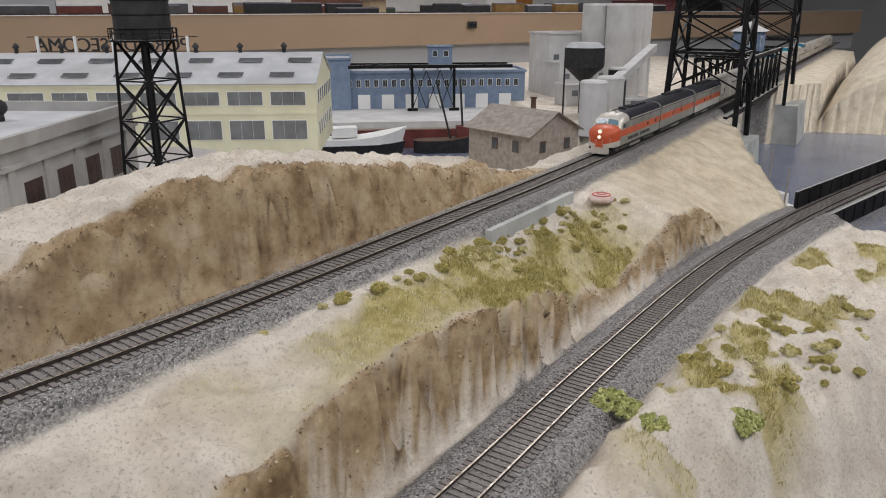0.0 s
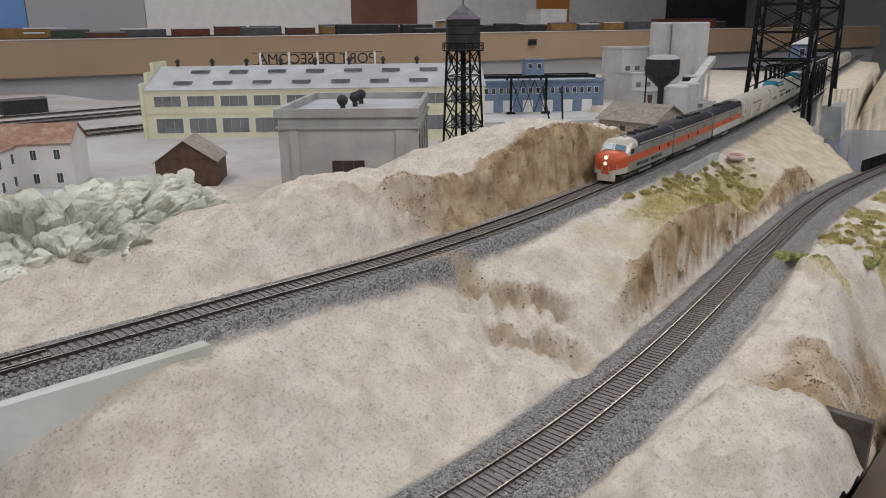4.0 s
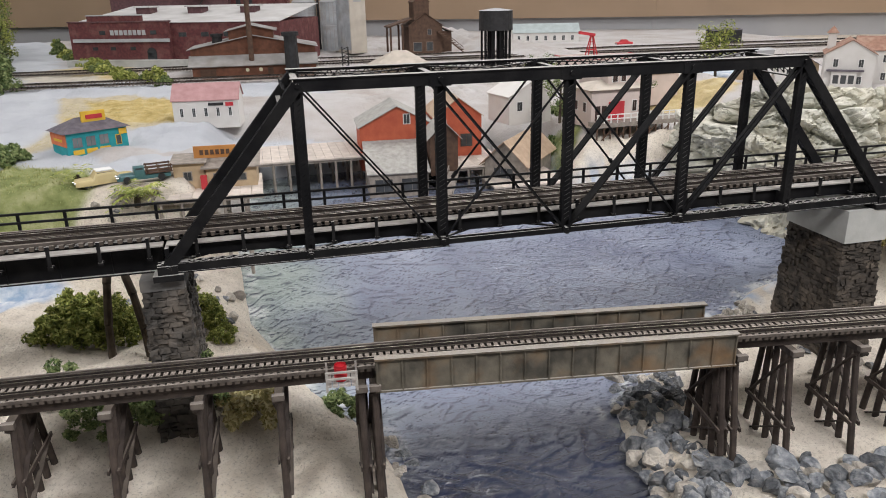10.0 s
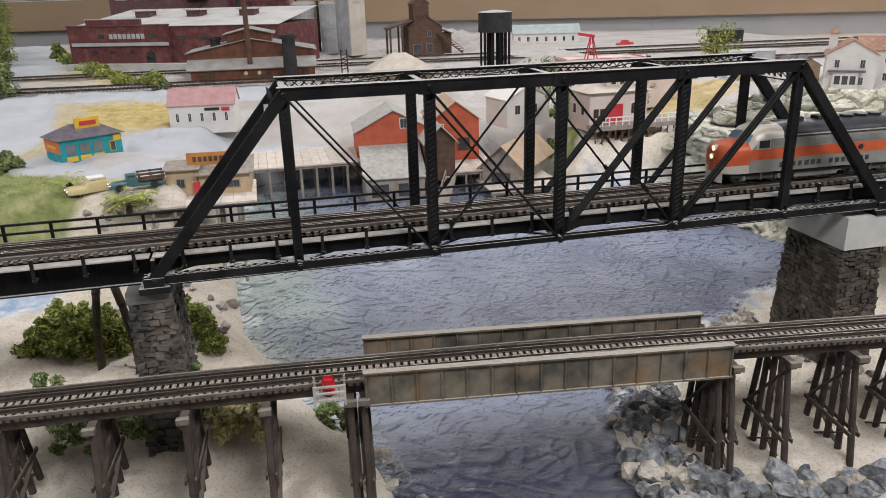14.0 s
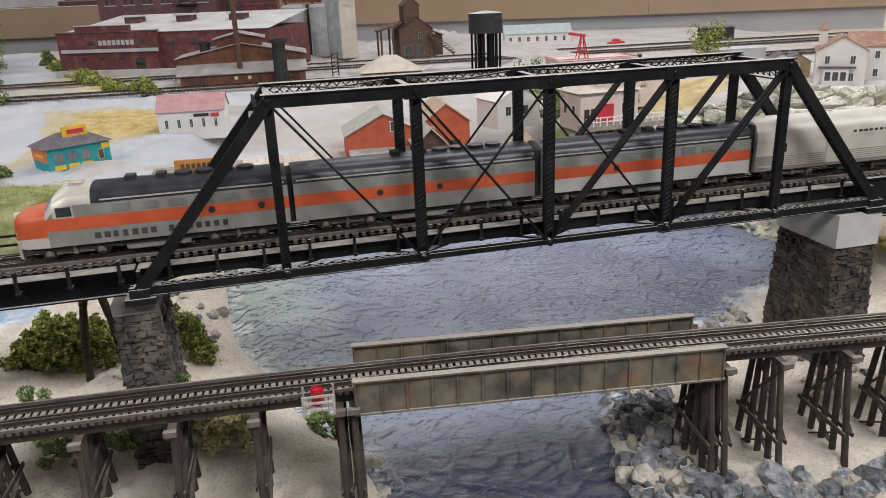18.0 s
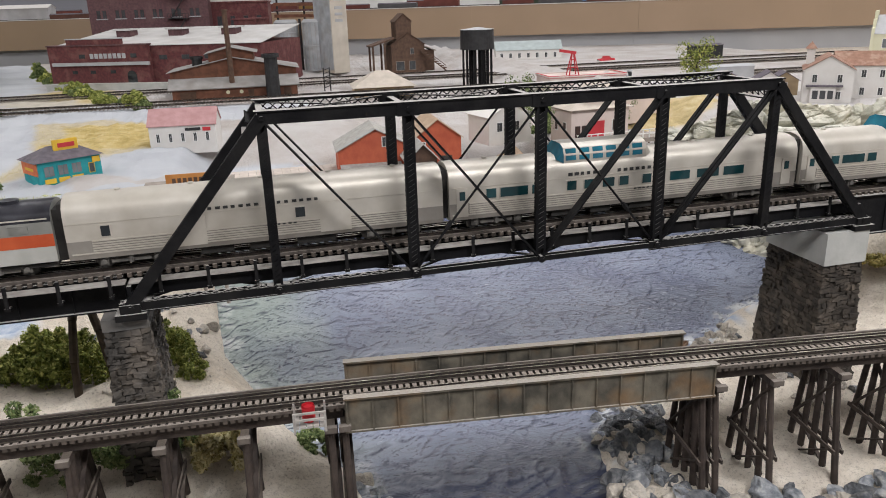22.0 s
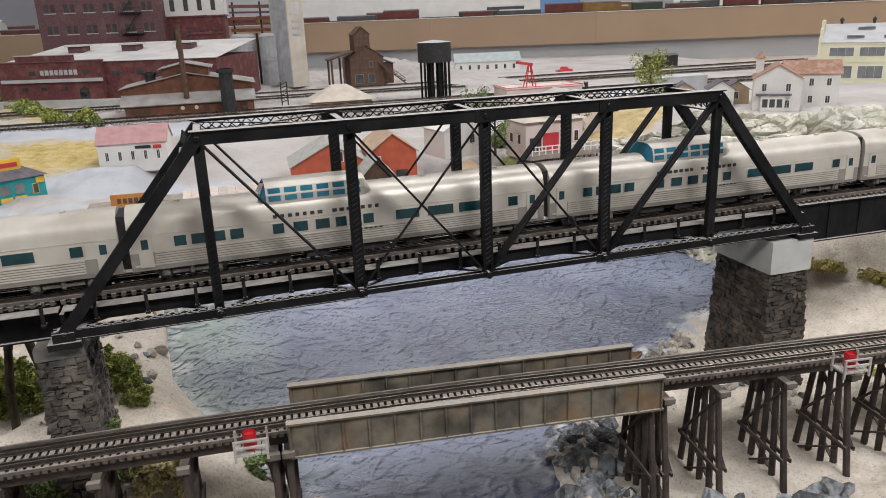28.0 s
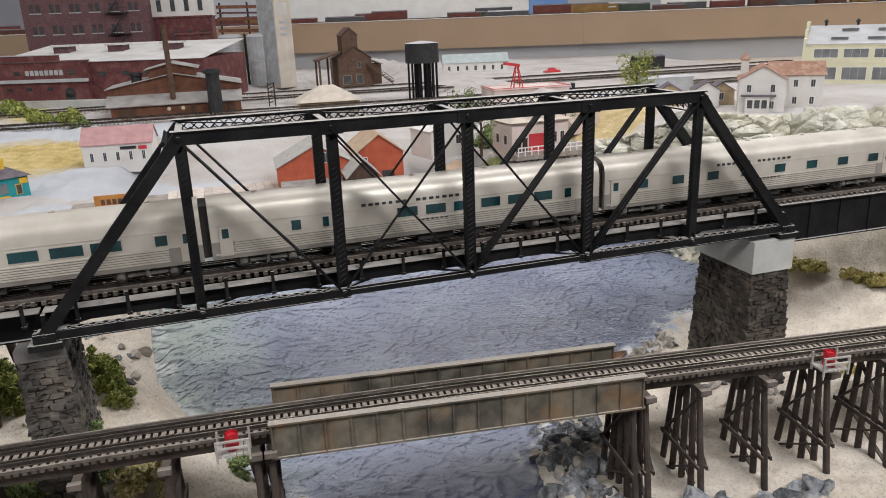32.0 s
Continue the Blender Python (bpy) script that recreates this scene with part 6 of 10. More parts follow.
box(bm, 0.1, 0.132, 0.008, 0.055, -0.005, 0.053)
part("lean_to", bm, WOODDK, sd)
for k in range(9):
    bm = bmesh.new()
    box(bm, 0.085 + k * 0.0085, 0.0945 + k * 0.0085, -0.016, -0.002, 0.052 - k * 0.0065, 0.055 - k * 0.0065)
    part("stair_step", bm, WOODDK, sd)
for z in (0.0, 0.014):
    bm = bmesh.new()
    beam(bm, (0.085, -0.016, 0.052 + z), (0.16, -0.016, -0.006 + z), 0.002, 0.003 if z == 0 else 0.0015)
    part("stair_rail", bm, WOODDK, sd)
# red brick works
WKL, WKD, WKH = 0.56, 0.3, 0.105
wk = house("brick_works", "long dark red brick works with a pale roof and monitors", pose(-0.385, 1.715, GRZ, 0, 0, -23), WKL, WKD, WKH, BRICK, CONCW, "shed", 0.035)
bm = bmesh.new()
box(bm, 0.0, 0.27, -0.02, 0.001, 0.0, 0.108)
fb = part("front_block", bm, BRICK, wk)
bm = bmesh.new()
box(bm, -0.002, 0.272, -0.022, 0.002, 0.108, 0.111)
part("coping", bm, BRICKDK, fb)
bm = bmesh.new()
box(bm, 0.055, 0.205, -0.0205, -0.012, 0.111, 0.124)
par = part("parapet", bm, BRICK, wk)
bm = bmesh.new()
box(bm, 0.053, 0.207, -0.0215, -0.011, 0.124, 0.1262)
part("coping", bm, ROOFGREY, par)
bm = bmesh.new()
box(bm, 0.0, WKL, -0.05, -0.0205, -0.004, 0.017)
part("loading_dock", bm, CONC, wk, "grey concrete loading dock")
bm = bmesh.new()
box(bm, 0.01, 0.275, -0.0255, -0.0202, 0.06, 0.068)
part("string_course", bm, ROOFGREY, wk)
for u in (0.085, 0.225):
    part("window", face_box("f", WKL, WKD, u, u + 0.016, 0.078, 0.088, 0.0212), WINDK, wk)
for u in (0.06, 0.11, 0.165):
    part("window", face_box("f", WKL, WKD, u, u + 0.014, 0.04, 0.048, 0.0212), WINDK, wk)
for k in range(4):
    window(wk, "f", WKL, WKD, 0.29 + k * 0.06, 0.312 + k * 0.06, 0.07, 0.082, BRICKDK, WINDK, 2)
bm = bmesh.new()
tube(bm, (0.222, -0.0206, 0.034), (0.222, -0.0213, 0.034), 0.0125, seg=20)
box(bm, 0.2095, 0.2345, -0.0213, -0.0206, 0.017, 0.034)
part("door", bm, WINDK, wk, "dark arched doorway")
for k in range(3):
    bm = bmesh.new()
    x = 0.1 + k * 0.15
    box(bm, x, x + 0.04, 0.14, 0.18, WKH + 0.01, WKH + 0.034)
    mo = part("roof_monitor", bm, BRICKDK, wk)
    bm = bmesh.new()
    box(bm, x - 0.005, x + 0.045, 0.133, 0.187, WKH + 0.034, WKH + 0.038)
    part("cap", bm, CONCW, mo)
bars_root = thing("wall_sign", pose(-0.385, 1.715, GRZ, 0, 0, -23), "faded pale lettering on a brick wall", "sign")
for k in range(8):
    part("letter", face_box("f", WKL, WKD, 0.115 + k * 0.0125, 0.124 + k * 0.0125, 0.077, 0.089, 0.0214), ROOFGREY, bars_root)
# mills behind
tb = house("brick_mill", "tall dark brick mill with rows of windows and a fire escape", pose(-0.36, 2.17, GRZ, 0, 0, -6), 0.36, 0.2, 0.36, BRICKDK, SLATE, "flat", 0.01)
for i in range(6):
    for j in range(5):
        for d in (0.0, 0.018):
            window(tb, "f", 0.36, 0.2, 0.022 + i * 0.056 + d, 0.035 + i * 0.056 + d, 0.045 + j * 0.062, 0.07 + j * 0.062, BRICK, WINDK, 2)
            part("sill", face_box("f", 0.36, 0.2, 0.02 + i * 0.056 + d, 0.037 + i * 0.056 + d, 0.042 + j * 0.062, 0.045 + j * 0.062, 0.0022), ROOFGREY, tb)
fe = thing("fire_escape", pose(-0.36, 2.17, GRZ, 0, 0, -6), "black iron fire escape on a brick mill", "fire escape")
for j in range(4):
    bm = bmesh.new()
    z = 0.1 + j * 0.062
    box(bm, 0.235, 0.3, -0.016, -0.001, z, z + 0.002)
    for k in range(8):
        x = 0.236 + k * 0.009
        box(bm, x, x + 0.001, -0.016, -0.015, z, z + 0.016)
    box(bm, 0.235, 0.3, -0.016, -0.015, z + 0.015, z + 0.0165)
    part("landing", bm, DARK, fe)
    if j:
        bm = bmesh.new()
        beam(bm, (0.29, -0.01, z), (0.245, -0.01, z - 0.06), 0.008, 0.002)
        part("stair", bm, DARK, fe)
t2 = house("brick_mill", "red brick mill with a white top storey", pose(0.0, 2.2, GRZ, 0, 0, -6), 0.185, 0.16, 0.205, BRICK, CONCW, "flat", 0.005)
bm = bmesh.new()
box(bm, -0.002, 0.187, -0.002, 0.16, 0.2055, 0.3)
tp2 = part("top_storey", bm, WHITEWALL, t2, "white top storey")
for k in range(4):
    window(t2, "f", 0.185, 0.16, 0.02 + k * 0.042, 0.036 + k * 0.042, 0.135, 0.165, BRICKDK, WINDK, 2)
    window(t2, "f", 0.185, 0.16, 0.02 + k * 0.042, 0.036 + k * 0.042, 0.07, 0.1, BRICKDK, WINDK, 2)
    part("window", face_box("f", 0.185, 0.16, 0.022 + k * 0.042, 0.036 + k * 0.042, 0.225, 0.26, 0.0032), WINDK, tp2)
tr = house("brick_tower", "square red brick stair tower with a pale flat top", pose(0.072, 1.86, GRZ, 0, 0, -23), 0.068, 0.08, 0.156, BRICK, CONCW, "flat", 0.004, over=0.004)
window(tr, "f", 0.068, 0.08, 0.018, 0.032, 0.105, 0.13, BRICKDK, WINDK, 2)
window(tr, "f", 0.068, 0.08, 0.018, 0.032, 0.045, 0.07, BRICKDK, WINDK, 2)
pr = thing("pipe_rack", pose(0.2, 2.12, GRZ, 0, 0, -10), "rusty brown pipe gallery over the silos", "pipe rack")
for k in range(5):
    bm = bmesh.new()
    beam(bm, (0.0, 0.0, 0.16 + k * 0.018), (0.19, 0.0, 0.156 + k * 0.018), 0.006, 0.006 if k % 2 else 0.01)
    part("pipe", bm, BRICKDK if k % 2 else RUSTBR, pr)
for x in (0.01, 0.095, 0.18):
    bm = bmesh.new()
    box(bm, x - 0.003, x + 0.003, 0.004, 0.01, -0.003, 0.245)
    part("post", bm, DARK, pr)
for k in range(2):
    sl = thing("silo", pose(0.228 + k * 0.082, 2.03 - k * 0.05, GRZ), "weathered grey metal silo with bolted plate joints", "silo", "mill silos")
    bm = bmesh.new()
    tube(bm, (0, 0, -0.004), (0, 0, 0.14), 0.0375, seg=28)
    part("barrel", bm, METALSILO, sl)
    bm = bmesh.new()
    tube(bm, (0, 0, 0.14), (0, 0, 0.149), 0.0385, 0.03, 28)
    part("lid", bm, ROOFGREY, sl)
    for j in range(3):
        bm = bmesh.new()
        tube(bm, (0, 0, 0.03 + j * 0.04), (0, 0, 0.0325 + j * 0.04), 0.0384, seg=28, caps=False)
        part("hoop", bm, ROOFGREY, sl)
    for j in range(9):
        a = -2.9 + j * 0.33
        bm = bmesh.new()
        box(bm, -0.0006, 0.0006, -0.0382, -0.037, 0.0, 0.139)
        sm = part("seam", bm, STUCCO, sl)
        sm.matrix_basis = pose(0, 0, 0, 0, 0, math.degrees(a) + 90)
    bm = bmesh.new()
    box(bm, 0.0385, 0.0455, -0.02, -0.008, -0.004, 0.15)
    part("downpipe", bm, DARK, sl)
el = house("grain_elevator", "tall pale concrete grain elevator with a grey side", pose(0.352, 1.872, GRZ, 0, 0, 24), 0.055, 0.1, 0.34, CREAMCONC, CONCW, "flat", 0.006)
part("side_panel", face_box("l", 0.055, 0.1, 0.003, 0.099, 0.0, 0.338, 0.0012), METALSILO, el, "blue-grey side wall")
part("sign_panel", face_box("f", 0.055, 0.1, 0.012, 0.042, 0.2, 0.235, 0.0012), CONCW, el)
for k in range(3):
    part("lettering", face_box("f", 0.055, 0.1, 0.014, 0.04, 0.14 + k * 0.018, 0.148 + k * 0.018, 0.0012), ROOFGREY, el)
# brown foundry in front
FOL, FOD, FOH = 0.265, 0.13, 0.06
fo = house("foundry", "low rust-brown foundry with grey stepped roofs and a lean-to", pose(-0.07, 1.268, GRZ, 0, 0, -2.5), FOL, FOD, FOH, RUSTBR, FOUNDRYROOF, "gable", 0.026, "y", 0.007)
bm = bmesh.new()
box(bm, 0.004, FOL - 0.002, -0.034, 0.0, -0.006, 0.027)
lt = part("lean_to", bm, RUSTBR, fo)
bm = bmesh.new()
beam(bm, (FOL / 2, -0.04, 0.026), (FOL / 2, 0.001, 0.046), FOL + 0.008, 0.002)
part("lean_to_roof", bm, FOUNDRYROOF, fo, "grey lean-to roof")
for u, w in ((0.02, 0.032), (0.16, 0.012), (0.235, 0.016)):
    wf = part("window", face_box("f", FOL, FOD, u, u + w, 0.005, 0.021, 0.0346), WOODDK, lt)
for u in (0.118, 0.146):
    bm = bmesh.new()
    tube(bm, (u, -0.0341, 0.017), (u, -0.0347, 0.017), 0.004, seg=12)
    part("round_window", bm, CREAM, lt)
fo2 = house("foundry_clerestory", "rust-brown clerestory with a pale gabled roof", pose(-0.07, 1.268, GRZ, 0, 0, -2.5) @ pose(0.082, 0.012, FOH + 0.012), 0.095, 0.1, 0.024, RUSTBR, FOUNDRYROOF, "gable", 0.011, "y", 0.008)
stack(fo, 0.213, -0.058, -0.006, 0.094, 0.0155, DARK)
stack(fo, 0.056, 0.03, 0.066, 0.09, 0.0115, DARK, "roof_vent")
stack(fo, 0.128, -0.02, 0.03, 0.185, 0.0058, WOODDK, "flue")
st2 = thing("signal_bridge", pose(0.262, 1.33, GRZ), "dark steel ladder post beside the yard tracks", "signal post")
for x in (0.0, 0.014):
    bm = bmesh.new()
    beam(bm, (x, 0, -0.003), (x, 0, 0.05), 0.0025, 0.0025)
    part("post", bm, DARK, st2)
for k in range(6):
    bm = bmesh.new()
    beam(bm, (0, 0, 0.004 + k * 0.008), (0.014, 0, 0.009 + k * 0.008), 0.0016, 0.0016)
    part("rung", bm, DARK, st2)
# white store
st = house("store", "long white store with a pink metal roof and a red sign", pose(-0.057, 0.672, GRZ, 0, 0, -6), 0.092, 0.055, 0.031, WHITEWALL, PINKROOF, "gable", 0.02, "x", 0.002)
for k in range(5):
    window(st, "f", 0.092, 0.055, 0.009 + k * 0.017, 0.0145 + k * 0.017, 0.007, 0.02, WHITE, WINDK, 2)
part("signboard", face_box("f", 0.092, 0.055, 0.05, 0.071, 0.0225, 0.0265, 0.0012), DARK, st)
part("signboard", face_box("f", 0.092, 0.055, 0.074, 0.085, 0.0215, 0.0265, 0.0012), SIGNRED, st)
# snack stand
sx = pose(-0.155, 0.463, GRZ, 0, 0, 33)
ss = house("snack_stand", "teal and coral snack stand with slate hip roof", sx, 0.072, 0.043, 0.0265, TEALW, SLATE, "hip", 0.014, over=0.004)
part("coral_panel", face_box("l", 0.072, 0.043, 0.0, 0.043, 0.011, 0.0255, 0.0008), ORANGEW, ss)
part("lettering", face_box("l", 0.072, 0.043, 0.01, 0.033, 0.016, 0.019, 0.0012), YELLOWS, ss)
for k in range(3):
    window(ss, "f", 0.072, 0.043, 0.006 + k * 0.0155, 0.0185 + k * 0.0155, 0.0085, 0.0215, TEALW, WINGREY, 2)
    part("yellow_panel", face_box("f", 0.072, 0.043, 0.006 + k * 0.0155, 0.0185 + k * 0.0155, 0.001, 0.0065, 0.0009), YELLOWS, ss)
window(ss, "f", 0.072, 0.043, 0.057, 0.064, 0.006, 0.018, YELLOWS, WINDK)
part("signboard", face_box("f", 0.072, 0.043, 0.062, 0.071, 0.018, 0.0245, 0.0012), YELLOWS, ss)
bm = bmesh.new()
box(bm, 0.026, 0.054, 0.012, 0.015, 0.034, 0.0475)
sg = part("roof_sign", bm, YELLOWS, ss, "yellow roof sign")
bm = bmesh.new()
box(bm, 0.031, 0.05, 0.0112, 0.0121, 0.0385, 0.0435)
part("lettering", bm, SIGNRED, sg)
# dockside shop
ds = house("dock_shop", "tan dockside shop with an orange signboard", pose(-0.026, 0.312, 0.12, 0, 0, -3), 0.03, 0.03, 0.026, TANWALL, WOODGREY, "shed", 0.003, over=0.003)
window(ds, "f", 0.03, 0.03, 0.009, 0.018, 0.008, 0.018, WOODGREY, WINDK, 2)
ds2 = house("dock_shop_annex", "low tan shop annex with a grey sloping roof", pose(0.005, 0.309, 0.12, 0, 0, -3), 0.05, 0.035, 0.02, TANWALL, WOODGREY, "shed", 0.01, over=0.004)
window(ds2, "f", 0.05, 0.035, 0.007, 0.014, 0.0, 0.015, WOODGREY, WINDK, 1, "door")
window(ds2, "f", 0.05, 0.035, 0.026, 0.04, 0.006, 0.014, WOODGREY, WINDK, 2)
sgn = thing("shop_sign", pose(-0.026, 0.312, 0.12, 0, 0, -3), "orange wooden signboard with dark lettering", "sign")
bm = bmesh.new()
box(bm, 0.02, 0.062, 0.012, 0.0135, 0.028, 0.0405)
part("board", bm, SIGNWOOD, sgn)
for k in range(6):
    bm = bmesh.new()
    box(bm, 0.026 + k * 0.0052, 0.0295 + k * 0.0052, 0.0115, 0.0121, 0.0315, 0.0365)
    part("letter", bm, WOODDK, sgn)
cool = thing("drinks_machine", pose(0.0, 0.3085, 0.12, 0, 0, -3), "red upright drinks machine against the shop wall", "vending machine")
bm = bmesh.new()
box(bm, 0, 0.006, -0.004, 0, 0, 0.014)
part("cabinet", bm, SIGNRED, cool)


# ---- wharf ----
def wharf(x0, x1, y0, y1, z, label, post=0.02):
    root = thing("wharf", None, label, "wharf", "wharves")
    n = max(2, int((x1 - x0) / 0.011))
    for k in range(n):
        bm = bmesh.new()
        a = x0 + k * (x1 - x0) / n
        box(bm, a + 0.0002, a + (x1 - x0) / n - 0.0002, y0, y1, z - 0.002, z)
        part("plank", bm, PLANKW, root)
    for yy in (y0 + 0.004, (y0 + y1) / 2, y1 - 0.004):
        bm = bmesh.new()
        box(bm, x0, x1, yy - 0.0015, yy + 0.0015, z - 0.0055, z - 0.002)
        part("beam", bm, WOODGREY, root)
        for x in np.arange(x0 + 0.004, x1, post):
            bm = bmesh.new()
            tube(bm, (x, yy, 0.02), (x, yy, z - 0.0055), 0.0019, 0.0017, 8)
            part("post", bm, WOODGREY, root)
    return root


PLANKW = mat("wharf_plank", (0.6, 0.53, 0.47), (0.47, 0.41, 0.36), 0.85, scale=90, vary=0.15)
wharf(0.05, 0.21, 0.5, 0.61, 0.1, "broad pale plank wharf on timber piles")
wharf(-0.042, 0.06, 0.272, 0.36, 0.12, "plank wharf under the dock shop")
wharf(0.2, 0.38, 0.46, 0.6, 0.085, "timber wharf under the red barn")
wharf(0.34, 0.44, 0.4, 0.5, 0.07, "low timber wharf beside the boathouse", 0.025)
bn = house("fish_barn", "red wooden fish barn with a grey shingle roof", pose(0.19, 0.52, 0.086, 0, 0, -4), 0.1, 0.08, 0.048, REDBARN, SHINGLE, "gable", 0.026, "y")
window(bn, "f", 0.1, 0.08, 0.058, 0.068, 0.05, 0.064, WHITE, WINDK, 2)
bn2 = house("fish_barn_wing", "orange-red barn wing with a brown gable roof", pose(0.295, 0.53, 0.086, 0, 0, -4), 0.065, 0.09, 0.055, REDBARN, TANROOF, "gable", 0.024, "y")
window(bn2, "f", 0.065, 0.09, 0.006, 0.016, 0.034, 0.05, WHITE, WINDK, 2)
window(bn2, "f", 0.065, 0.09, 0.035, 0.052, 0.012, 0.03, WOODDK, WINDK, 2, "door")
po = house("boat_shed", "open-fronted boat shed with a weathered grey roof", pose(0.19, 0.45, 0.06, 0, 0, -4), 0.075, 0.07, 0.026, WOODGREY, SHINGLE, "shed", 0.03, over=0.003)
window(po, "f", 0.075, 0.07, 0.006, 0.03, 0.002, 0.02, WOODGREY, WINDK, 2, "door")
window(po, "f", 0.075, 0.07, 0.04, 0.068, 0.002, 0.02, WOODGREY, WINDK, 2, "door")
gz = house("hoist_house", "small brown gabled hoist house with a pale roof", pose(0.272, 0.46, 0.086, 0, 0, -4), 0.036, 0.05, 0.042, WOODDK, SHINGLE, "gable", 0.018, "y", 0.005)
bh = house("boathouse", "long boathouse with a tan gable roof", pose(0.345, 0.46, 0.062, 0, 0, -38), 0.055, 0.12, 0.03, WOODGREY, TANROOF, "gable", 0.026, "y", 0.006)
window(bh, "f", 0.055, 0.12, 0.012, 0.04, 0.002, 0.022, WOODGREY, WINDK, 3, "door")
rp = thing("gangway", pose(0.3, 0.45, 0.07, 0, 0, -38), "sloping timber gangway with side rails down to the water", "gangway")
bm = bmesh.new()
beam(bm, (0, 0, 0.012), (0.02, -0.11, -0.05), 0.014, 0.0016)
part("ramp", bm, WOODGREY, rp)
for s in (-0.007, 0.007):
    bm = bmesh.new()
    beam(bm, (s, 0, 0.02), (0.02 + s, -0.11, -0.042), 0.0012, 0.0012)
    for k in range(7):
        f = k / 6
        beam(bm, (s + 0.02 * f, -0.11 * f, 0.012 - 0.062 * f), (s + 0.02 * f, -0.11 * f, 0.02 - 0.062 * f), 0.001, 0.001)
    part("side_rail", bm, WOODGREY, rp)
wm = wharf(0.2, 0.3, 0.4, 0.47, 0.05, "low timber landing in front of the boat shed", 0.018)


# ---- vehicles ----
def motor_car(m, col, roof, label, truck=False):
    root = thing("truck" if truck else "car", m, label, "vehicle", "parked vehicles")
    secs = ([(0, 0.0045, 0.0066), (0.004, 0.0068, 0.0085), (0.016, 0.007, 0.009), (0.0162, 0.0066, 0.0155), (0.026, 0.0066, 0.0155), (0.0262, 0.0066, 0.0075), (0.05, 0.0068, 0.0075)] if truck else
            [(0, 0.006, 0.0072), (0.003, 0.0088, 0.009), (0.016, 0.0092, 0.0098), (0.02, 0.0082, 0.0158), (0.036, 0.0082, 0.0162), (0.042, 0.009, 0.0102), (0.054, 0.0088, 0.0096), (0.057, 0.006, 0.0075)])
    prof = [(1, 0.003), (1.02, 0.006), (0.98, 0.009), (0.85, 0.0112), (0.0, 0.0118)]
    part("body", shell(prof, secs, 0, 4), col, root, smooth=False)
    part("tail", end_cap(prof, secs[-1][0], secs[-1][1], secs[-1][2], True), col, root)
    part("grille", end_cap(prof, secs[0][0], secs[0][1], secs[0][2], False), SILVER2, root)
    for s in (-1, 1):
        for x in ((0.009, 0.041) if truck else (0.011, 0.044)):
            bm = bmesh.new()
            tube(bm, (x, s * 0.0062, 0.0036), (x, s * 0.0086, 0.0036), 0.0036, seg=14)
            part("wheel", bm, DARK, root)
        bm = bmesh.new()
        if truck:
            box(bm, 0.0178, 0.0245, s * 0.0056 - 0.0006, s * 0.0056 + 0.0012, 0.0108, 0.0142)
        else:
            box(bm, 0.0205, 0.0365, s * 0.0069 - 0.0004, s * 0.0069 + 0.001, 0.0112, 0.0146)
        part("side_window", bm, WINDK, root)
        bm = bmesh.new()
        tube(bm, (-0.0008, s * 0.0045, 0.0062), (0.002, s * 0.0045, 0.0062), 0.0013, seg=8)
        part("headlight", bm, SILVER2, root)
    bm = bmesh.new()
    if truck:
        box(bm, 0.027, 0.052, -0.008, 0.008, 0.0078, 0.0088)
        bed = part("stake_bed", bm, WOODDK, root, "brown wooden stake bed")
        for s in (-1, 1):
            for z in (0.0105, 0.0135):
                bm = bmesh.new()
                box(bm, 0.027, 0.052, s * 0.008 - 0.0005, s * 0.008 + 0.0005, z, z + 0.0018)
                part("rail", bm, WOODDK, bed)
            for x in (0.028, 0.039, 0.05):
                bm = bmesh.new()
                box(bm, x, x + 0.0012, s * 0.0072 - 0.0005, s * 0.0072 + 0.0005, 0.0088, 0.0158)
                part("stake", bm, WOODDK, bed)
    else:
        box(bm, 0.0205, 0.0355, -0.0068, 0.0068, 0.0155, 0.0166)
        part("roof", bm, roof, root, "white roof")
    return root


SILVER2 = mat("chrome", (0.5, 0.5, 0.5), (0.4, 0.4, 0.4), 0.25, 0.9)
CARCREAM = mat("car_cream", (0.6, 0.5, 0.27), (0.55, 0.45, 0.24), 0.25, bump=0.0)
CARTEAL = mat("car_teal", (0.07, 0.16, 0.17), (0.05, 0.12, 0.13), 0.3, bump=0.0)
motor_car(pose(-0.118, 0.309, 0.1285, 0, 0, 22), CARCREAM, WHITE, "cream sedan with a white roof on the street")
motor_car(pose(-0.078, 0.303, 0.1325, 0, 0, 14), CARTEAL, WHITE, "teal stake truck parked by the dock", True)
motor_car(pose(1.12, 1.66, GRZ, 0, 0, 10), SIGNRED, SIGNRED, "small red sedan by the freight yard")

# freight yard tracks
for k, (xa, ya, xb, yb) in enumerate(((-0.7, 1.18, 2.0, 1.02), (-0.7, 1.25, 2.0, 1.1), (-0.7, 1.44, 1.9, 1.32), (-0.7, 1.51, 1.9, 1.4), (0.2, 1.57, 1.9, 1.5))):
    yt = thing("yard_track", None, "freight yard track in pale ballast", "railway track", "yard tracks", "structure")
    path = spline([(xa, ya), ((xa + xb) / 2, (ya + yb) / 2 + 0.01 * (-1) ** k), (xb, yb)])
    for side in (-1, 1):
        part("rail", rail_mesh(path, GRZ + 0.008, xa, xb, side * 0.0087, 0.002, 0.08), RAILMAT, yt)
    joined_ties(yt, path, GRZ + 0.006, ((xa, xb),), 0.0075, WOODGREY)
bx = house("boxcar", "dark grey boxcar standing in the yard", pose(1.4, 1.6, GRZ + 0.002, 0, 0, -4), 0.1, 0.034, 0.034, DARK, SLATE, "gable", 0.004, "x", 0.001, "railway car")
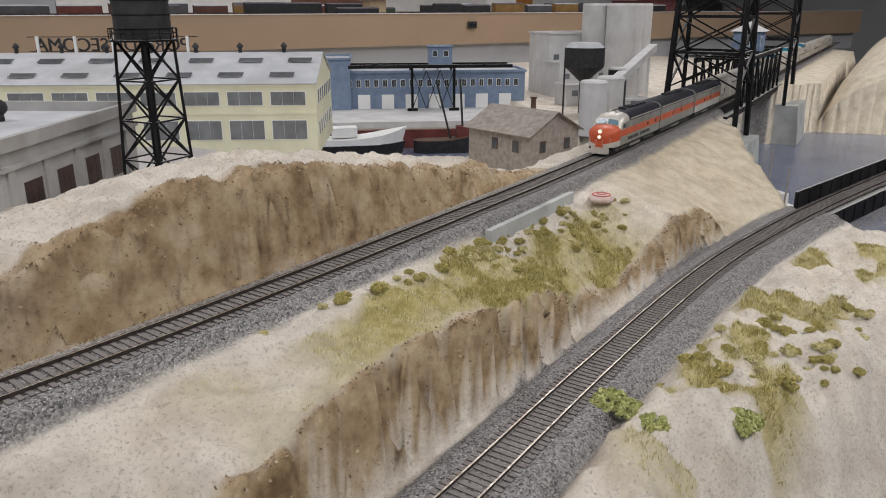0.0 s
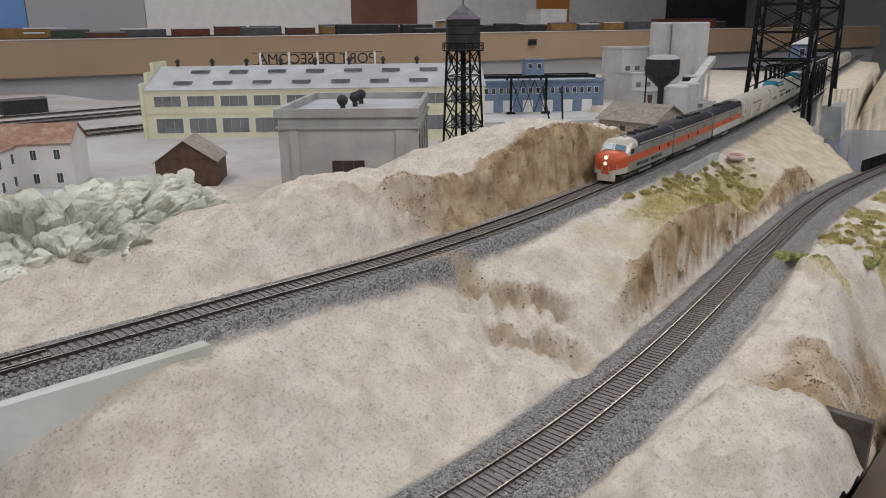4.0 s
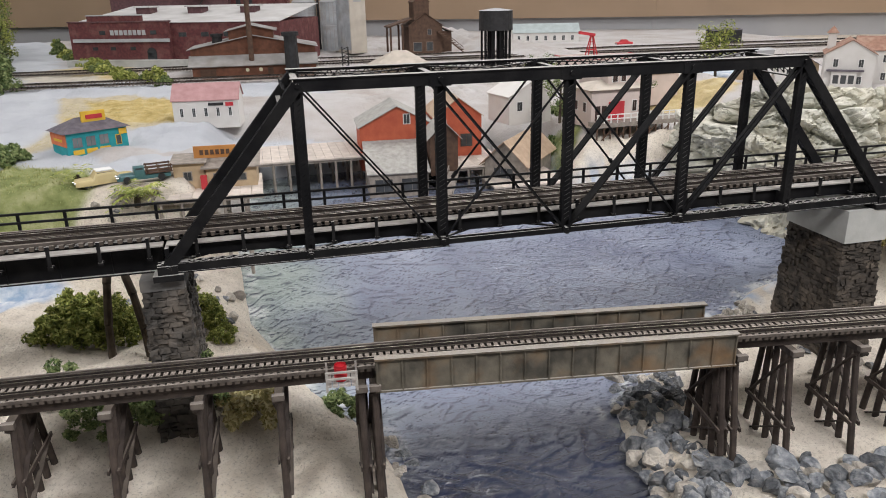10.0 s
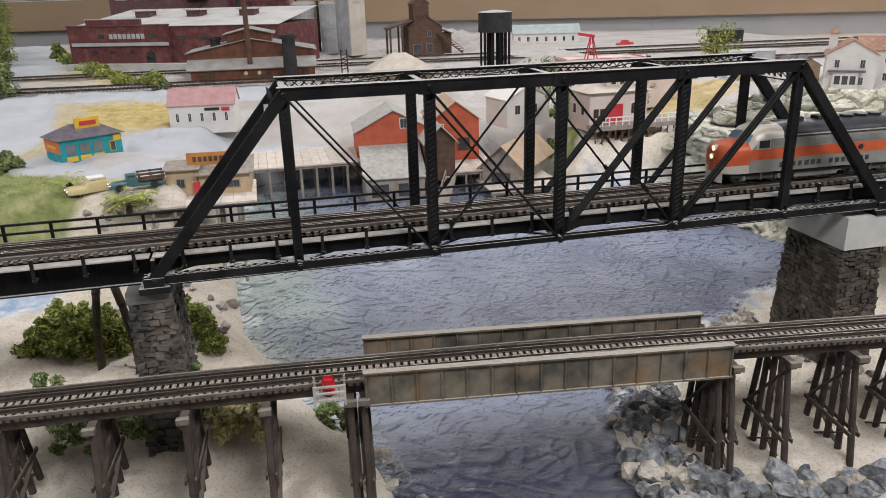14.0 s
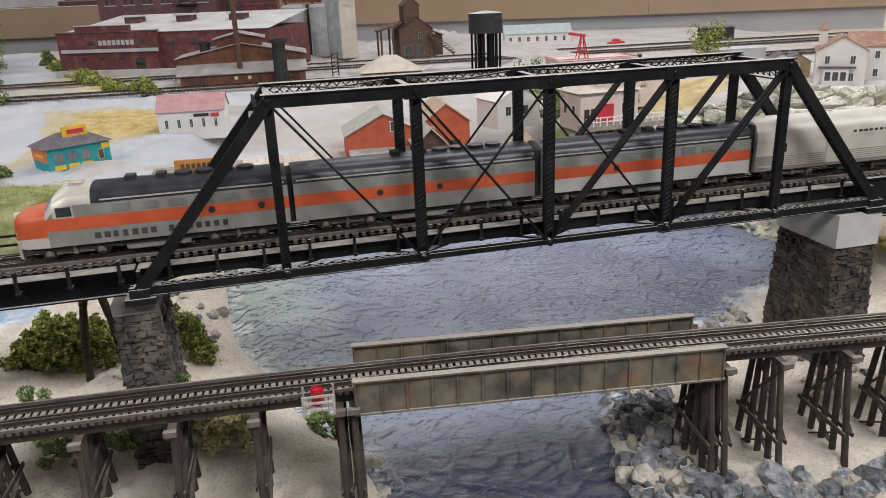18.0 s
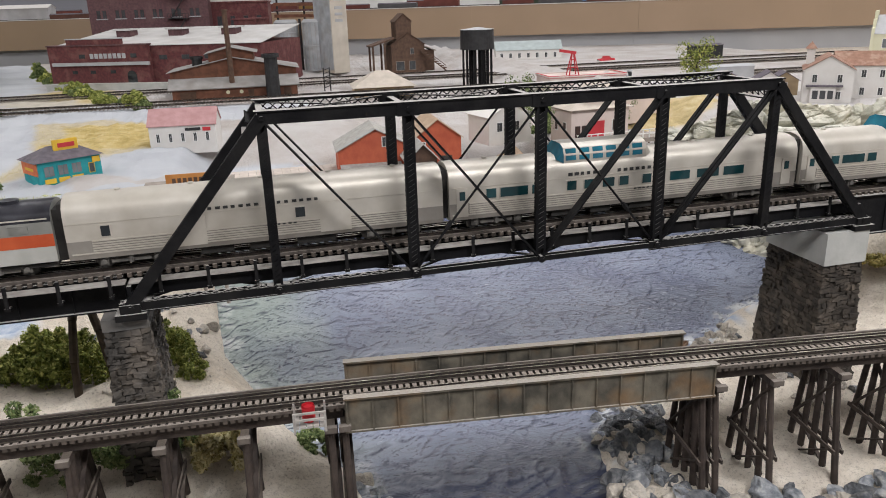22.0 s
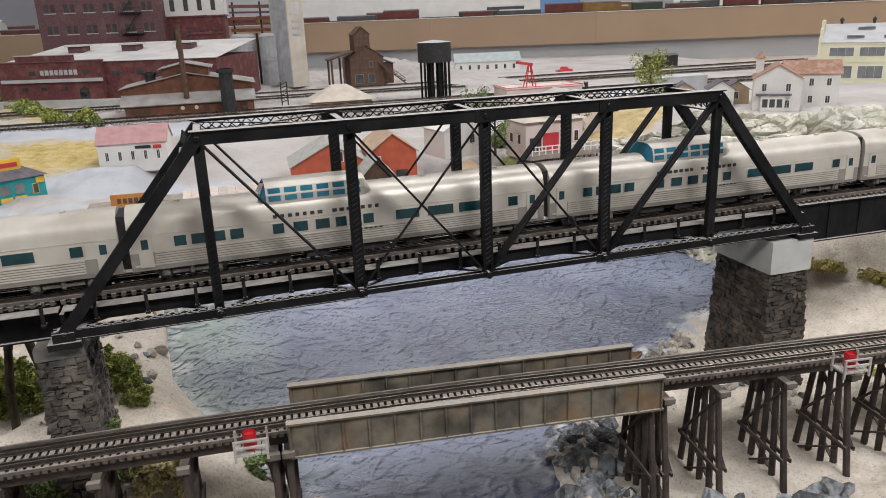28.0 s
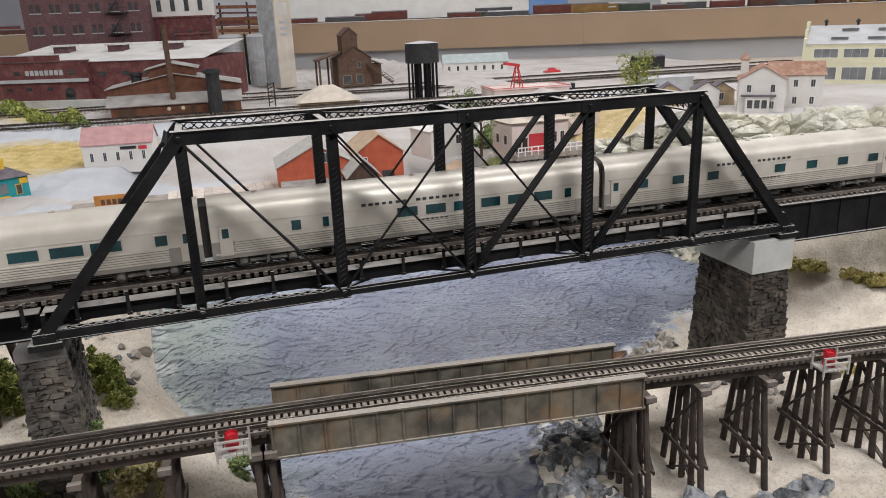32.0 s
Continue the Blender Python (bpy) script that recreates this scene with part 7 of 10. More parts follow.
# a low grey building, built here under the boxcar name
bx = house("boxcar", "low grey flat-roofed building beside the yard", pose(1.02, 0.98, GRZ + 0.002, 0, 0, -4), 0.13, 0.034, 0.032, ROOFGREY, ROOFGREY, "gable", 0.004, "x", 0.001, "railway car")
# billboard
bb = thing("billboard", pose(-0.4, 1.93, GRZ, 0, 0, 10), "white roadside billboard on posts", "billboard")
bm = bmesh.new()
box(bm, 0, 0.06, 0, 0.003, 0.012, 0.042)
part("panel", bm, WHITEWALL, bb)
for k in range(3):
    bm = bmesh.new()
    box(bm, 0.005, 0.055, -0.0008, 0.0, 0.018 + k * 0.008, 0.021 + k * 0.008)
    part("lettering", bm, ROOFGREY, bb)
for x in (0.006, 0.052):
    bm = bmesh.new()
    box(bm, x - 0.0015, x + 0.0015, 0.003, 0.006, 0, 0.042)
    part("post", bm, WOODDK, bb)


# ---- harbour ----
QZ = 0.085
bm = bmesh.new()
prism(bm, [(2.16, 0.98), (2.66, 0.52), (3.6, 0.5), (3.6, 1.6), (2.2, 1.6)], 0.0, QZ)
tagged(part("quay", bm, CONCW), "pale concrete harbour quay", "quay", kind="structure")
bw = house("harbour_warehouse", "blue-grey harbour warehouse with white doors and many windows", pose(2.36, 1.1, QZ, 0, 0, -43), 0.5, 0.13, 0.085, BLUEWALL, ROOFGREY, "flat", 0.006)
for k in range(22):
    window(bw, "f", 0.5, 0.13, 0.02 + k * 0.0215, 0.032 + k * 0.0215, 0.052, 0.07, WHITE, WINDK, 2)
for k in range(8):
    part("door", face_box("f", 0.5, 0.13, 0.03 + k * 0.058, 0.06 + k * 0.058, 0.0, 0.034, 0.0012), WHITE, bw, "white freight door")
hd = house("head_house", "taller blue-grey end block with a pale roof", pose(2.335, 1.1, QZ, 0, 0, -43), 0.09, 0.14, 0.118, BLUEWALL, ROOFGREY, "flat", 0.005)
cb = house("crane_cabin", "blue-grey crane cabin with a white roof on a black gantry", pose(2.53, 0.9, QZ + 0.115, 0, 0, -43), 0.055, 0.05, 0.032, BLUEWALL, WHITE, "flat", 0.003)
window(cb, "f", 0.055, 0.05, 0.008, 0.02, 0.01, 0.024, WHITE, WINDK)
window(cb, "f", 0.055, 0.05, 0.034, 0.046, 0.01, 0.024, WHITE, WINDK)
ga = thing("gantry_crane", pose(2.5, 0.93, QZ, 0, 0, -43), "black lattice gantry crane on the quay", "crane")
for x in (0.0, 0.1):
    for y in (-0.02, 0.05):
        bm = bmesh.new()
        beam(bm, (x, y, 0), (x, y, 0.1), 0.006, 0.006)
        part("leg", bm, BLACK, ga)
        bm = bmesh.new()
        box(bm, x - 0.012, x + 0.012, y - 0.004, y + 0.004, 0, 0.007)
        part("wheel_box", bm, BLACK, ga)
for y in (-0.02, 0.05):
    bm = bmesh.new()
    lattice(bm, (0, y, 0.05), (0.1, y, 0.05), 0.09, 3, 0.0025)
    part("bracing", bm, BLACK, ga)
    bm = bmesh.new()
    beam(bm, (-0.15, y, 0.104), (0.24, y, 0.104), 0.006, 0.008)
    part("girder", bm, BLACK, ga)
# barge, ship, tug, trawler


def hull_mesh(ln, w, z0, h, sheer, low=0.7):
    bm = bmesh.new()
    rows = []
    for k in range(13):
        f = k / 12
        b = w / 2 * min(1.0, (math.sin(math.pi * min(1, 0.08 + f * 0.92)) * 1.6) ** 0.7) * (0.6 if f == 0 else 1)
        if k == 12:
            b = w * 0.02
        rise = sheer * max(0.0, 2 * f - 0.7) ** 2
        rows.append([bm.verts.new((ln * f * (0.95 if e else 1), y, zz)) for e, y, zz in ((1, -b * low, z0), (0, -b, h + rise), (0, b, h + rise), (1, b * low, z0))])
    for r, q in zip(rows, rows[1:]):
        for j in range(4):
            bm.faces.new((r[j], q[j], q[(j + 1) % 4], r[(j + 1) % 4]))
    bm.faces.new(rows[0][::-1])
    bm.faces.new(rows[-1])
    bmesh.ops.recalc_face_normals(bm, faces=bm.faces[:])
    return bm


def hull(name, label, m, ln, w, h, col, deck_m, sheer=0.006):
    root = thing(name, m, label, "boat", "boats")
    part("hull", hull_mesh(ln, w, -0.004, h, sheer), col, root)
    part("deck", hull_mesh(ln * 0.985, w * 0.97, h - 0.001, h + 0.0012, sheer, 0.97), deck_m, root)
    return root


MAROON = sheet("barge_red", (0.16, 0.04, 0.035), (0.1, 0.025, 0.022))
bg = thing("barge", pose(2.25, 0.95, HW, 0, 0, -43), "long dark red barge moored at the quay", "boat", "boats")
bm = bmesh.new()
box(bm, 0.0, 0.48, -0.06, 0.0, -0.01, 0.04)
bmesh.ops.bevel(bm, geom=bm.edges[:], offset=0.004, segments=2)
part("hull", bm, MAROON, bg)
bm = bmesh.new()
box(bm, 0.01, 0.47, -0.055, -0.004, 0.04, 0.042)
part("deck", bm, WOODGREY, bg)
sp = hull("ship", "white motor vessel with a black hull", pose(2.12, 0.86, HW, 0, 0, -37), 0.2, 0.06, 0.029, DARK, WHITE, 0.0)
part("bulwark", hull_mesh(0.203, 0.062, 0.028, 0.04, 0.012, 0.985), WHITE, sp, "white upper hull")
bm = bmesh.new()
box(bm, 0.05, 0.1, -0.018, 0.018, 0.043, 0.062)
part("wheelhouse", bm, WHITE, sp)
tg = hull("tug", "black tug with twin derrick masts", pose(2.31, 0.745, HW, 0, 0, -43), 0.15, 0.045, 0.026, DARK, WOODDK, 0.012)
bm = bmesh.new()
box(bm, 0.09, 0.125, -0.012, 0.012, 0.024, 0.055)
part("wheelhouse", bm, MAROON, tg)
for x in (0.06, 0.085):
    bm = bmesh.new()
    beam(bm, (x + 0.02, 0, 0.02), (x - 0.012 + (x - 0.06), 0, 0.15), 0.004, 0.004)
    part("mast", bm, DARK, tg)
tw = hull("trawler", "grey fishing trawler with rigging masts", pose(2.3, -0.03, HW, 0, 0, 60), 0.1, 0.03, 0.012, STUCCO, WHITE, 0.008)
bm = bmesh.new()
box(bm, 0.03, 0.06, -0.008, 0.008, 0.012, 0.03)
part("wheelhouse", bm, WHITEWALL, tw)
for x, z in ((0.028, 0.07), (0.065, 0.09)):
    bm = bmesh.new()
    tube(bm, (x, 0, 0.01), (x, 0, z), 0.0012, seg=6)
    part("mast", bm, WOODGREY, tw)
# grey shack by the track
sk = house("shack", "weathered grey two-storey wooden shack with a shingle roof", pose(2.0, 0.235, 0.115, 0, 0, -8), 0.1, 0.12, 0.045, WOODGREY, WOODGREY, "gable", 0.026, "y", 0.006)
simple_windows(sk, 0.1, 0.12, (("f", (0.02, 0.07), (0.018,), 0.012, 0.016), ("l", (0.02, 0.06), (0.018,), 0.012, 0.016)), WOODDK, WINDK)
stack(sk, 0.07, 0.06, 0.06, 0.085, 0.004, WOODDK)
# plant: hopper, tanks, silos, conveyor
hp = thing("hopper", pose(2.62, 0.53, QZ), "black steel hopper with a conical base on a post", "hopper")
for p, q, r0, r1, nm in (((0, 0, 0.0), (0, 0, 0.09), 0.008, 0.008, "post"), ((0, 0, 0.085), (0, 0, 0.115), 0.01, 0.043, "cone"), ((0, 0, 0.115), (0, 0, 0.155), 0.043, 0.043, "drum"), ((0, 0, 0.155), (0, 0, 0.165), 0.043, 0.03, "lid")):
    bm = bmesh.new()
    tube(bm, p, q, r0, r1, 20)
    part(nm, bm, ROOFGREY if nm == "lid" else DARK, hp)
bm = bmesh.new()
tube(bm, (-0.045, 0.02, 0.0), (-0.045, 0.02, 0.13), 0.002, seg=6)
part("leg", bm, DARK, hp)
for x, y, r, h in ((2.46, 0.41, 0.026, 0.1), (2.56, 0.43, 0.027, 0.1), (2.66, 0.47, 0.02, 0.11)):
    s = thing("storage_tank", pose(x, y, QZ), "pale upright storage tank", "tank", "plant tanks")
    bm = bmesh.new()
    tube(bm, (0, 0, 0), (0, 0, h), r, seg=24)
    part("barrel", bm, CONCW if r > 0.021 else DARK, s)
    bm = bmesh.new()
    tube(bm, (0, 0, h), (0, 0, h + 0.004), r * 1.04, r * 0.9, 24)
    part("lid", bm, CONCW, s)
cv = thing("conveyor", None, "pale covered conveyor bridge on trestles", "conveyor")
bm = bmesh.new()
beam(bm, (2.55, 0.42, QZ + 0.09), (3.0, 0.56, QZ + 0.14), 0.02, 0.016)
part("gallery", bm, CONCW, cv)
for f in (0.3, 0.6, 0.9):
    bm = bmesh.new()
    p = Vector((2.55, 0.42, QZ + 0.09)).lerp(Vector((3.0, 0.56, QZ + 0.14)), f)
    beam(bm, (p.x, p.y, QZ), (p.x, p.y, p.z), 0.005, 0.005)
    part("trestle", bm, CONCW, cv)
for k in range(5):
    s = thing("silo", pose(2.95 + 0.072 * (k % 3), 0.63 + 0.07 * (k // 3) + 0.012 * (k % 3), QZ), "tall white cement silo", "silo", "cement silos")
    bm = bmesh.new()
    tube(bm, (0, 0, 0), (0, 0, 0.24), 0.035, seg=28)
    part("barrel", bm, CONCW, s)
    bm = bmesh.new()
    tube(bm, (0, 0, 0.24), (0, 0, 0.246), 0.036, 0.033, 28)
    part("lid", bm, CONCW, s)
for x, y, L, D, H in ((2.82, 0.72, 0.2, 0.1, 0.1), (2.7, 0.62, 0.1, 0.06, 0.06), (2.86, 0.78, 0.16, 0.12, 0.17), (2.74, 0.52, 0.1, 0.05, 0.03)):
    s = house("plant_block", "white flat-roofed cement plant block", pose(x, y, QZ, 0, 0, -30), L, D, H, CONCW, CONCW, "flat", 0.005, group="cement plant blocks")
    for k in range(max(2, int(L / 0.035))):
        window(s, "f", L, D, 0.012 + k * 0.033, 0.03 + k * 0.033, H * 0.62, H * 0.62 + 0.015, CONCW, WINGREY, 2)


# ---- lift bridge ----
LBX = 2.36
lb_h = math.degrees(heading(MAIN, 2.7))
lb = thing("lift_bridge", pose(LBX, float(MAIN(LBX)), 0, 0, 0, lb_h), "black steel vertical lift bridge with two lattice towers", "lift bridge")
span = 0.62
for x in (0.03, span - 0.01):
    for dx in (-0.035, 0.045):
        for s in (-1, 1):
            bm = bmesh.new()
            beam(bm, (x + dx * 1.5, s * 0.056, 0.115), (x + dx * 0.55, s * 0.046, 0.52), 0.007, 0.007)
            part("tower_leg", bm, BLACK, lb)
    for j in range(6):
        z0, z1 = 0.2 + j * 0.054, 0.254 + j * 0.054
        f0, f1 = (z0 - 0.115) / 0.405, (z1 - 0.115) / 0.405
        for s in (-1, 1):
            bm = bmesh.new()
            ya, yb = s * (0.056 - 0.01 * f0), s * (0.056 - 0.01 * f1)
            xa0, xb0 = x - 0.035 * (1.5 - 0.95 * f0), x + 0.045 * (1.5 - 0.95 * f0)
            xa1, xb1 = x - 0.035 * (1.5 - 0.95 * f1), x + 0.045 * (1.5 - 0.95 * f1)
            beam(bm, (xa0, ya, z0), (xb1, yb, z1), 0.003, 0.003)
            beam(bm, (xb0, ya, z0), (xa1, yb, z1), 0.003, 0.003)
            beam(bm, (xa1, yb, z1), (xb1, yb, z1), 0.003, 0.003)
            part("brace", bm, BLACK, lb)
        for xx0, xx1 in ((xa0, xa1), (xb0, xb1)):
            bm = bmesh.new()
            w0, w1 = 0.056 - 0.01 * f0, 0.056 - 0.01 * f1
            beam(bm, (xx0, -w0, z0), (xx1, w1, z1), 0.0025, 0.0025)
            beam(bm, (xx0, w0, z0), (xx1, -w1, z1), 0.0025, 0.0025)
            beam(bm, (xx1, -w1, z1), (xx1, w1, z1), 0.003, 0.004)
            part("brace", bm, BLACK, lb)
for s in (-1, 1):
    bm = bmesh.new()
    beam(bm, (0.0, s * 0.036, 0.152), (span, s * 0.036, 0.152), 0.006, 0.009)
    part("bottom_chord", bm, BLACK, lb)
    bm = bmesh.new()
    beam(bm, (0.08, s * 0.036, 0.236), (span - 0.06, s * 0.036, 0.236), 0.006, 0.007)
    part("top_chord", bm, BLACK, lb)
    n = 8
    for k in range(n + 1):
        xa = 0.08 + k * (span - 0.14) / n
        bm = bmesh.new()
        beam(bm, (xa, s * 0.036, 0.152), (xa, s * 0.036, 0.236), 0.003, 0.004)
        part("post", bm, BLACK, lb)
        if k < n:
            xb = xa + (span - 0.14) / n
            bm = bmesh.new()
            p = ((xa, 0.236), (xb, 0.152)) if k < n / 2 else ((xa, 0.152), (xb, 0.236))
            beam(bm, (p[0][0], s * 0.036, p[0][1]), (p[1][0], s * 0.036, p[1][1]), 0.003, 0.003)
            part("diagonal", bm, BLACK, lb)
for k in range(9):
    bm = bmesh.new()
    xa = 0.08 + k * (span - 0.14) / 8
    beam(bm, (xa, -0.036, 0.24), (xa, 0.036, 0.24), 0.003, 0.003)
    part("top_strut", bm, BLACK, lb)
bm = bmesh.new()
box(bm, 0, span, -0.014, 0.014, 0.145, 0.161)
part("deck", bm, BLACK, lb)
cbn = house("bridge_cabin", "blue bridge cabin with a pale hip roof on the lift span", lb.matrix_basis @ pose(0.33, -0.025, 0.242), 0.06, 0.05, 0.035, BLUEWALL, CONCW, "hip", 0.018, over=0.006)
window(cbn, "f", 0.06, 0.05, 0.008, 0.018, 0.008, 0.026, WHITE, WINDK)
window(cbn, "l", 0.06, 0.05, 0.018, 0.03, 0.008, 0.026, WHITE, WINDK)
for x0, x1, w in ((-0.03, 0.11, 0.075), (span - 0.06, span + 0.08, 0.085)):
    bp = thing("bridge_footing", lb.matrix_basis @ pose((x0 + x1) / 2, 0, 0), "broad pale grey concrete bridge footing", "bridge pier", "lift bridge piers")
    bm = bmesh.new()
    hw = (x1 - x0) / 2
    box(bm, -hw, hw, -w, w, 0.0, 0.115)
    for v in bm.verts:
        if v.co.z < 0.05:
            v.co.x *= 1.12
            v.co.y *= 1.12
    part("block", bm, CONC, bp)
# girder bridge carrying the lower track over the harbour
gb = thing("girder_bridge", pose(2.07, float(LOWER(2.07)), 0, 0, 0, math.degrees(math.atan2(float(LOWER(2.75)) - float(LOWER(2.07)), 0.68))), "black through girder span over the harbour", "bridge", "plate girder spans")
for s in (-1, 1):
    bm = bmesh.new()
    box(bm, 0.02, 0.66, s * 0.021 - 0.001, s * 0.021 + 0.001, 0.075, 0.098 if s < 0 else 0.116)
    g = part("girder", bm, BLACK, gb)
    for k in range(20):
        bm = bmesh.new()
        box(bm, 0.024 + k * 0.033, 0.026 + k * 0.033, s * 0.021 - 0.002, s * 0.021 + 0.002, 0.076, 0.097 if s < 0 else 0.115)
        part("stiffener", bm, BLACK, g)
bm = bmesh.new()
box(bm, 0.02, 0.66, -0.02, 0.02, 0.085, 0.093)
part("deck", bm, BLACK, gb)

# ---- upper deck, backdrop and hall ----
FAS = [(-3.0, 3.4), (0.3, 2.9), (1.0, 2.56), (1.6, 2.3), (2.3, 2.08), (3.57, 1.62), (6.0, 0.8)]


def strip(name, pts, z0, z1, thick, material, label, category, back=0.0):
    for (ax, ay), (bx, by) in zip(pts, pts[1:]):
        bm = bmesh.new()
        beam(bm, (ax, ay + back, (z0 + z1) / 2), (bx, by + back, (z0 + z1) / 2), thick, z1 - z0)
        tagged(part(name, bm, material), label, category, kind="structure")


strip("fascia", FAS, 0.182, 0.298, 0.012, FASCIA, "tan painted fascia of the upper railway shelf", "fascia board")
strip("fascia_edge", FAS, 0.2985, 0.3005, 0.02, WHITE, "pale edge strip of the upper shelf", "trim")
strip("backboard", FAS, 0.1, 0.182, 0.012, GREY, "grey painted board behind the yard", "backboard", 0.03)
bm = bmesh.new()
prism(bm, FAS + [(6, 3.6), (-3, 3.9)], 0.285, 0.298)
UDECK = mat("upper_ballast", (0.42, 0.34, 0.28), (0.32, 0.26, 0.22), 0.9, scale=14, dirt=(0.5, 0.44, 0.38), dirt_scale=6)
tagged(part("upper_deck", bm, UDECK), "brown ballasted upper yard shelf", "shelf", kind="structure")
bm = bmesh.new()
box(bm, -3.0, 6.0, -0.31, 3.9, -0.05, -0.03)
tagged(part("table_base", bm, WOODGREY), "plywood base under the layout", "table", kind="structure")
socket = thing("wall_socket", pose(3.56, 1.612, 0.255, 0, 0, -20), "black socket box on the tan fascia", "socket")
bm = bmesh.new()
box(bm, -0.02, 0.02, -0.006, 0.0, -0.013, 0.013)
part("plate", bm, DARK, socket)
for x in (-0.009, 0.009):
    bm = bmesh.new()
    tube(bm, (x, -0.008, 0), (x, -0.006, 0), 0.006, seg=10)
    part("outlet", bm, BLACK, socket)


def fas_y(x):
    xs, ys = zip(*FAS)
    return float(np.interp(x, xs, ys))


rnd = random.Random(11)
CARCOL = [sheet("freight_" + n, c, tuple(v * 0.7 for v in c)) for n, c in (("brown", (0.12, 0.055, 0.04)), ("black", (0.03, 0.03, 0.032)), ("ochre", (0.26, 0.15, 0.05)), ("red", (0.16, 0.05, 0.04)), ("grey", (0.1, 0.1, 0.105)), ("green", (0.05, 0.075, 0.05)))]
for rowk, (gap, dens) in enumerate(((0.12, 0.4), (0.3, 0.55), (0.45, 0.6))):
    x = -2.2
    while x < 5.2:
        ln = rnd.choice((0.14, 0.16, 0.18))
        if rnd.random() < dens:
            y = fas_y(x + ln / 2) + gap
            hgt = rnd.choice((0.012, 0.022, 0.028, 0.03))
            a = math.degrees(math.atan2(fas_y(x + ln) - fas_y(x), ln))
            fc = house("freight_car", "small freight car standing on the upper yard", pose(x, y, 0.305, 0, 0, a), ln - 0.014, 0.033, hgt, rnd.choice(CARCOL), rnd.choice((SLATE, SLATE, ROOFGREY)), "gable", 0.004, "x", 0.0008, "railway car", "upper yard cars")
            for bxx in (0.02, ln - 0.034):
                bm = bmesh.new()
                box(bm, bxx - 0.012, bxx + 0.012, 0.005, 0.028, -0.0068, -0.001)
                part("bogie", bm, BLACK, fc)
        x += ln
for gap in (0.05, 0.12, 0.2, 0.3, 0.38, 0.45):
    path = spline([(a, b + gap + 0.016) for a, b in FAS])
    ut = thing("upper_yard_track", None, "brown track on the upper yard shelf", "railway track", "upper yard tracks", "structure")
    for side in (-1, 1):
        part("rail", rail_mesh(path, 0.3025, -2.5, 5.5, side * 0.0087, 0.002, 0.1), RAILMAT, ut)
# long depot and low sheds on the shelf
lw = house("low_shed", "low pale shed with a white roof on the upper shelf", pose(-1.5, fas_y(-1.2) + 0.22, 0.298, 0, 0, -6), 0.8, 0.1, 0.05, ROOFGREY, WHITEWALL, "gable", 0.014, "x")
yh = house("yard_hut", "small tan yard hut with an overhanging roof", pose(3.25, fas_y(3.25) + 0.13, 0.298, 0, 0, -18), 0.07, 0.06, 0.05, TANWALL, ROOFGREY, "hip", 0.01, over=0.015)
pn = house("engine_house", "pale grey engine house on the upper shelf", pose(3.9, fas_y(3.9) + 0.3, 0.298, 0, 0, -18), 0.16, 0.12, 0.1, CONCW, CONCW, "flat", 0.004)
rr = house("brick_row", "row of small red brick buildings on the upper shelf", pose(4.6, fas_y(4.6) + 0.25, 0.298, 0, 0, -20), 0.4, 0.08, 0.05, BRICK, SLATE, "flat", 0.004)
# backdrop panels far behind the shelf: plain boards
BACK = [(-3.2, -0.62, sheet("backdrop_grey", (0.3, 0.3, 0.33), (0.27, 0.27, 0.3), scale=3)), (-0.62, 0.6, sheet("backdrop_pale", (0.5, 0.52, 0.56), (0.46, 0.48, 0.52), scale=3)), (0.6, 2.0, WHITE), (2.0, 2.22, sheet("backdrop_blue", (0.12, 0.25, 0.55), (0.2, 0.35, 0.65), scale=3)), (2.22, 2.75, sheet("backdrop_silver", (0.4, 0.42, 0.45), (0.36, 0.38, 0.4), scale=3)), (2.75, 3.9, WHITE), (3.9, 4.35, sheet("door_brown", (0.2, 0.1, 0.07), (0.15, 0.075, 0.05), scale=10)), (4.35, 5.3, WHITE), (5.3, 5.6, SIGNWOOD), (5.6, 6.6, WHITE), (6.6, 7.6, sheet("backdrop_dark", (0.05, 0.05, 0.055), (0.035, 0.035, 0.04)))]
for x0, x1, m_ in BACK:
    bm = bmesh.new()
    f = lambda x: 3.95 - 0.26 * max(0.0, x - 1.0) + 0.4 * min(1.0, max(0.0, (1.0 - x) / 1.5))
    beam(bm, (x0 + 0.002, f(x0), 0.9), (x1 - 0.002, f(x1), 0.9), 0.02, 1.3)
    tagged(part("backdrop", bm, m_), "plain painted board on the hall wall", "backdrop board", kind="structure")
HALLW = mat("hall_wall", (0.6, 0.6, 0.6), (0.56, 0.56, 0.56), 0.9, scale=3, bump=0.05)
CARPET = mat("carpet", (0.12, 0.12, 0.13), (0.09, 0.09, 0.1), 0.95, scale=60)
for nm, q, mm in (("floor", (-6, 9, -4, 6, -1.12, -1.1), CARPET), ("ceiling", (-6, 9, -4, 6, CEIL, CEIL + 0.05), HALLW), ("wall_north", (-6, 9, 6, 6.1, -1.1, CEIL), HALLW), ("wall_south", (-6, 9, -4.1, -4, -1.1, CEIL), HALLW), ("wall_west", (-6.1, -6, -4, 6, -1.1, CEIL), HALLW), ("wall_east", (9, 9.1, -4, 6, -1.1, CEIL), HALLW)):
    bm = bmesh.new()
    box(bm, *q)
    tagged(part(nm, bm, mm), "plain painted hall " + nm.split("_")[0], nm.split("_")[0], kind="structure")


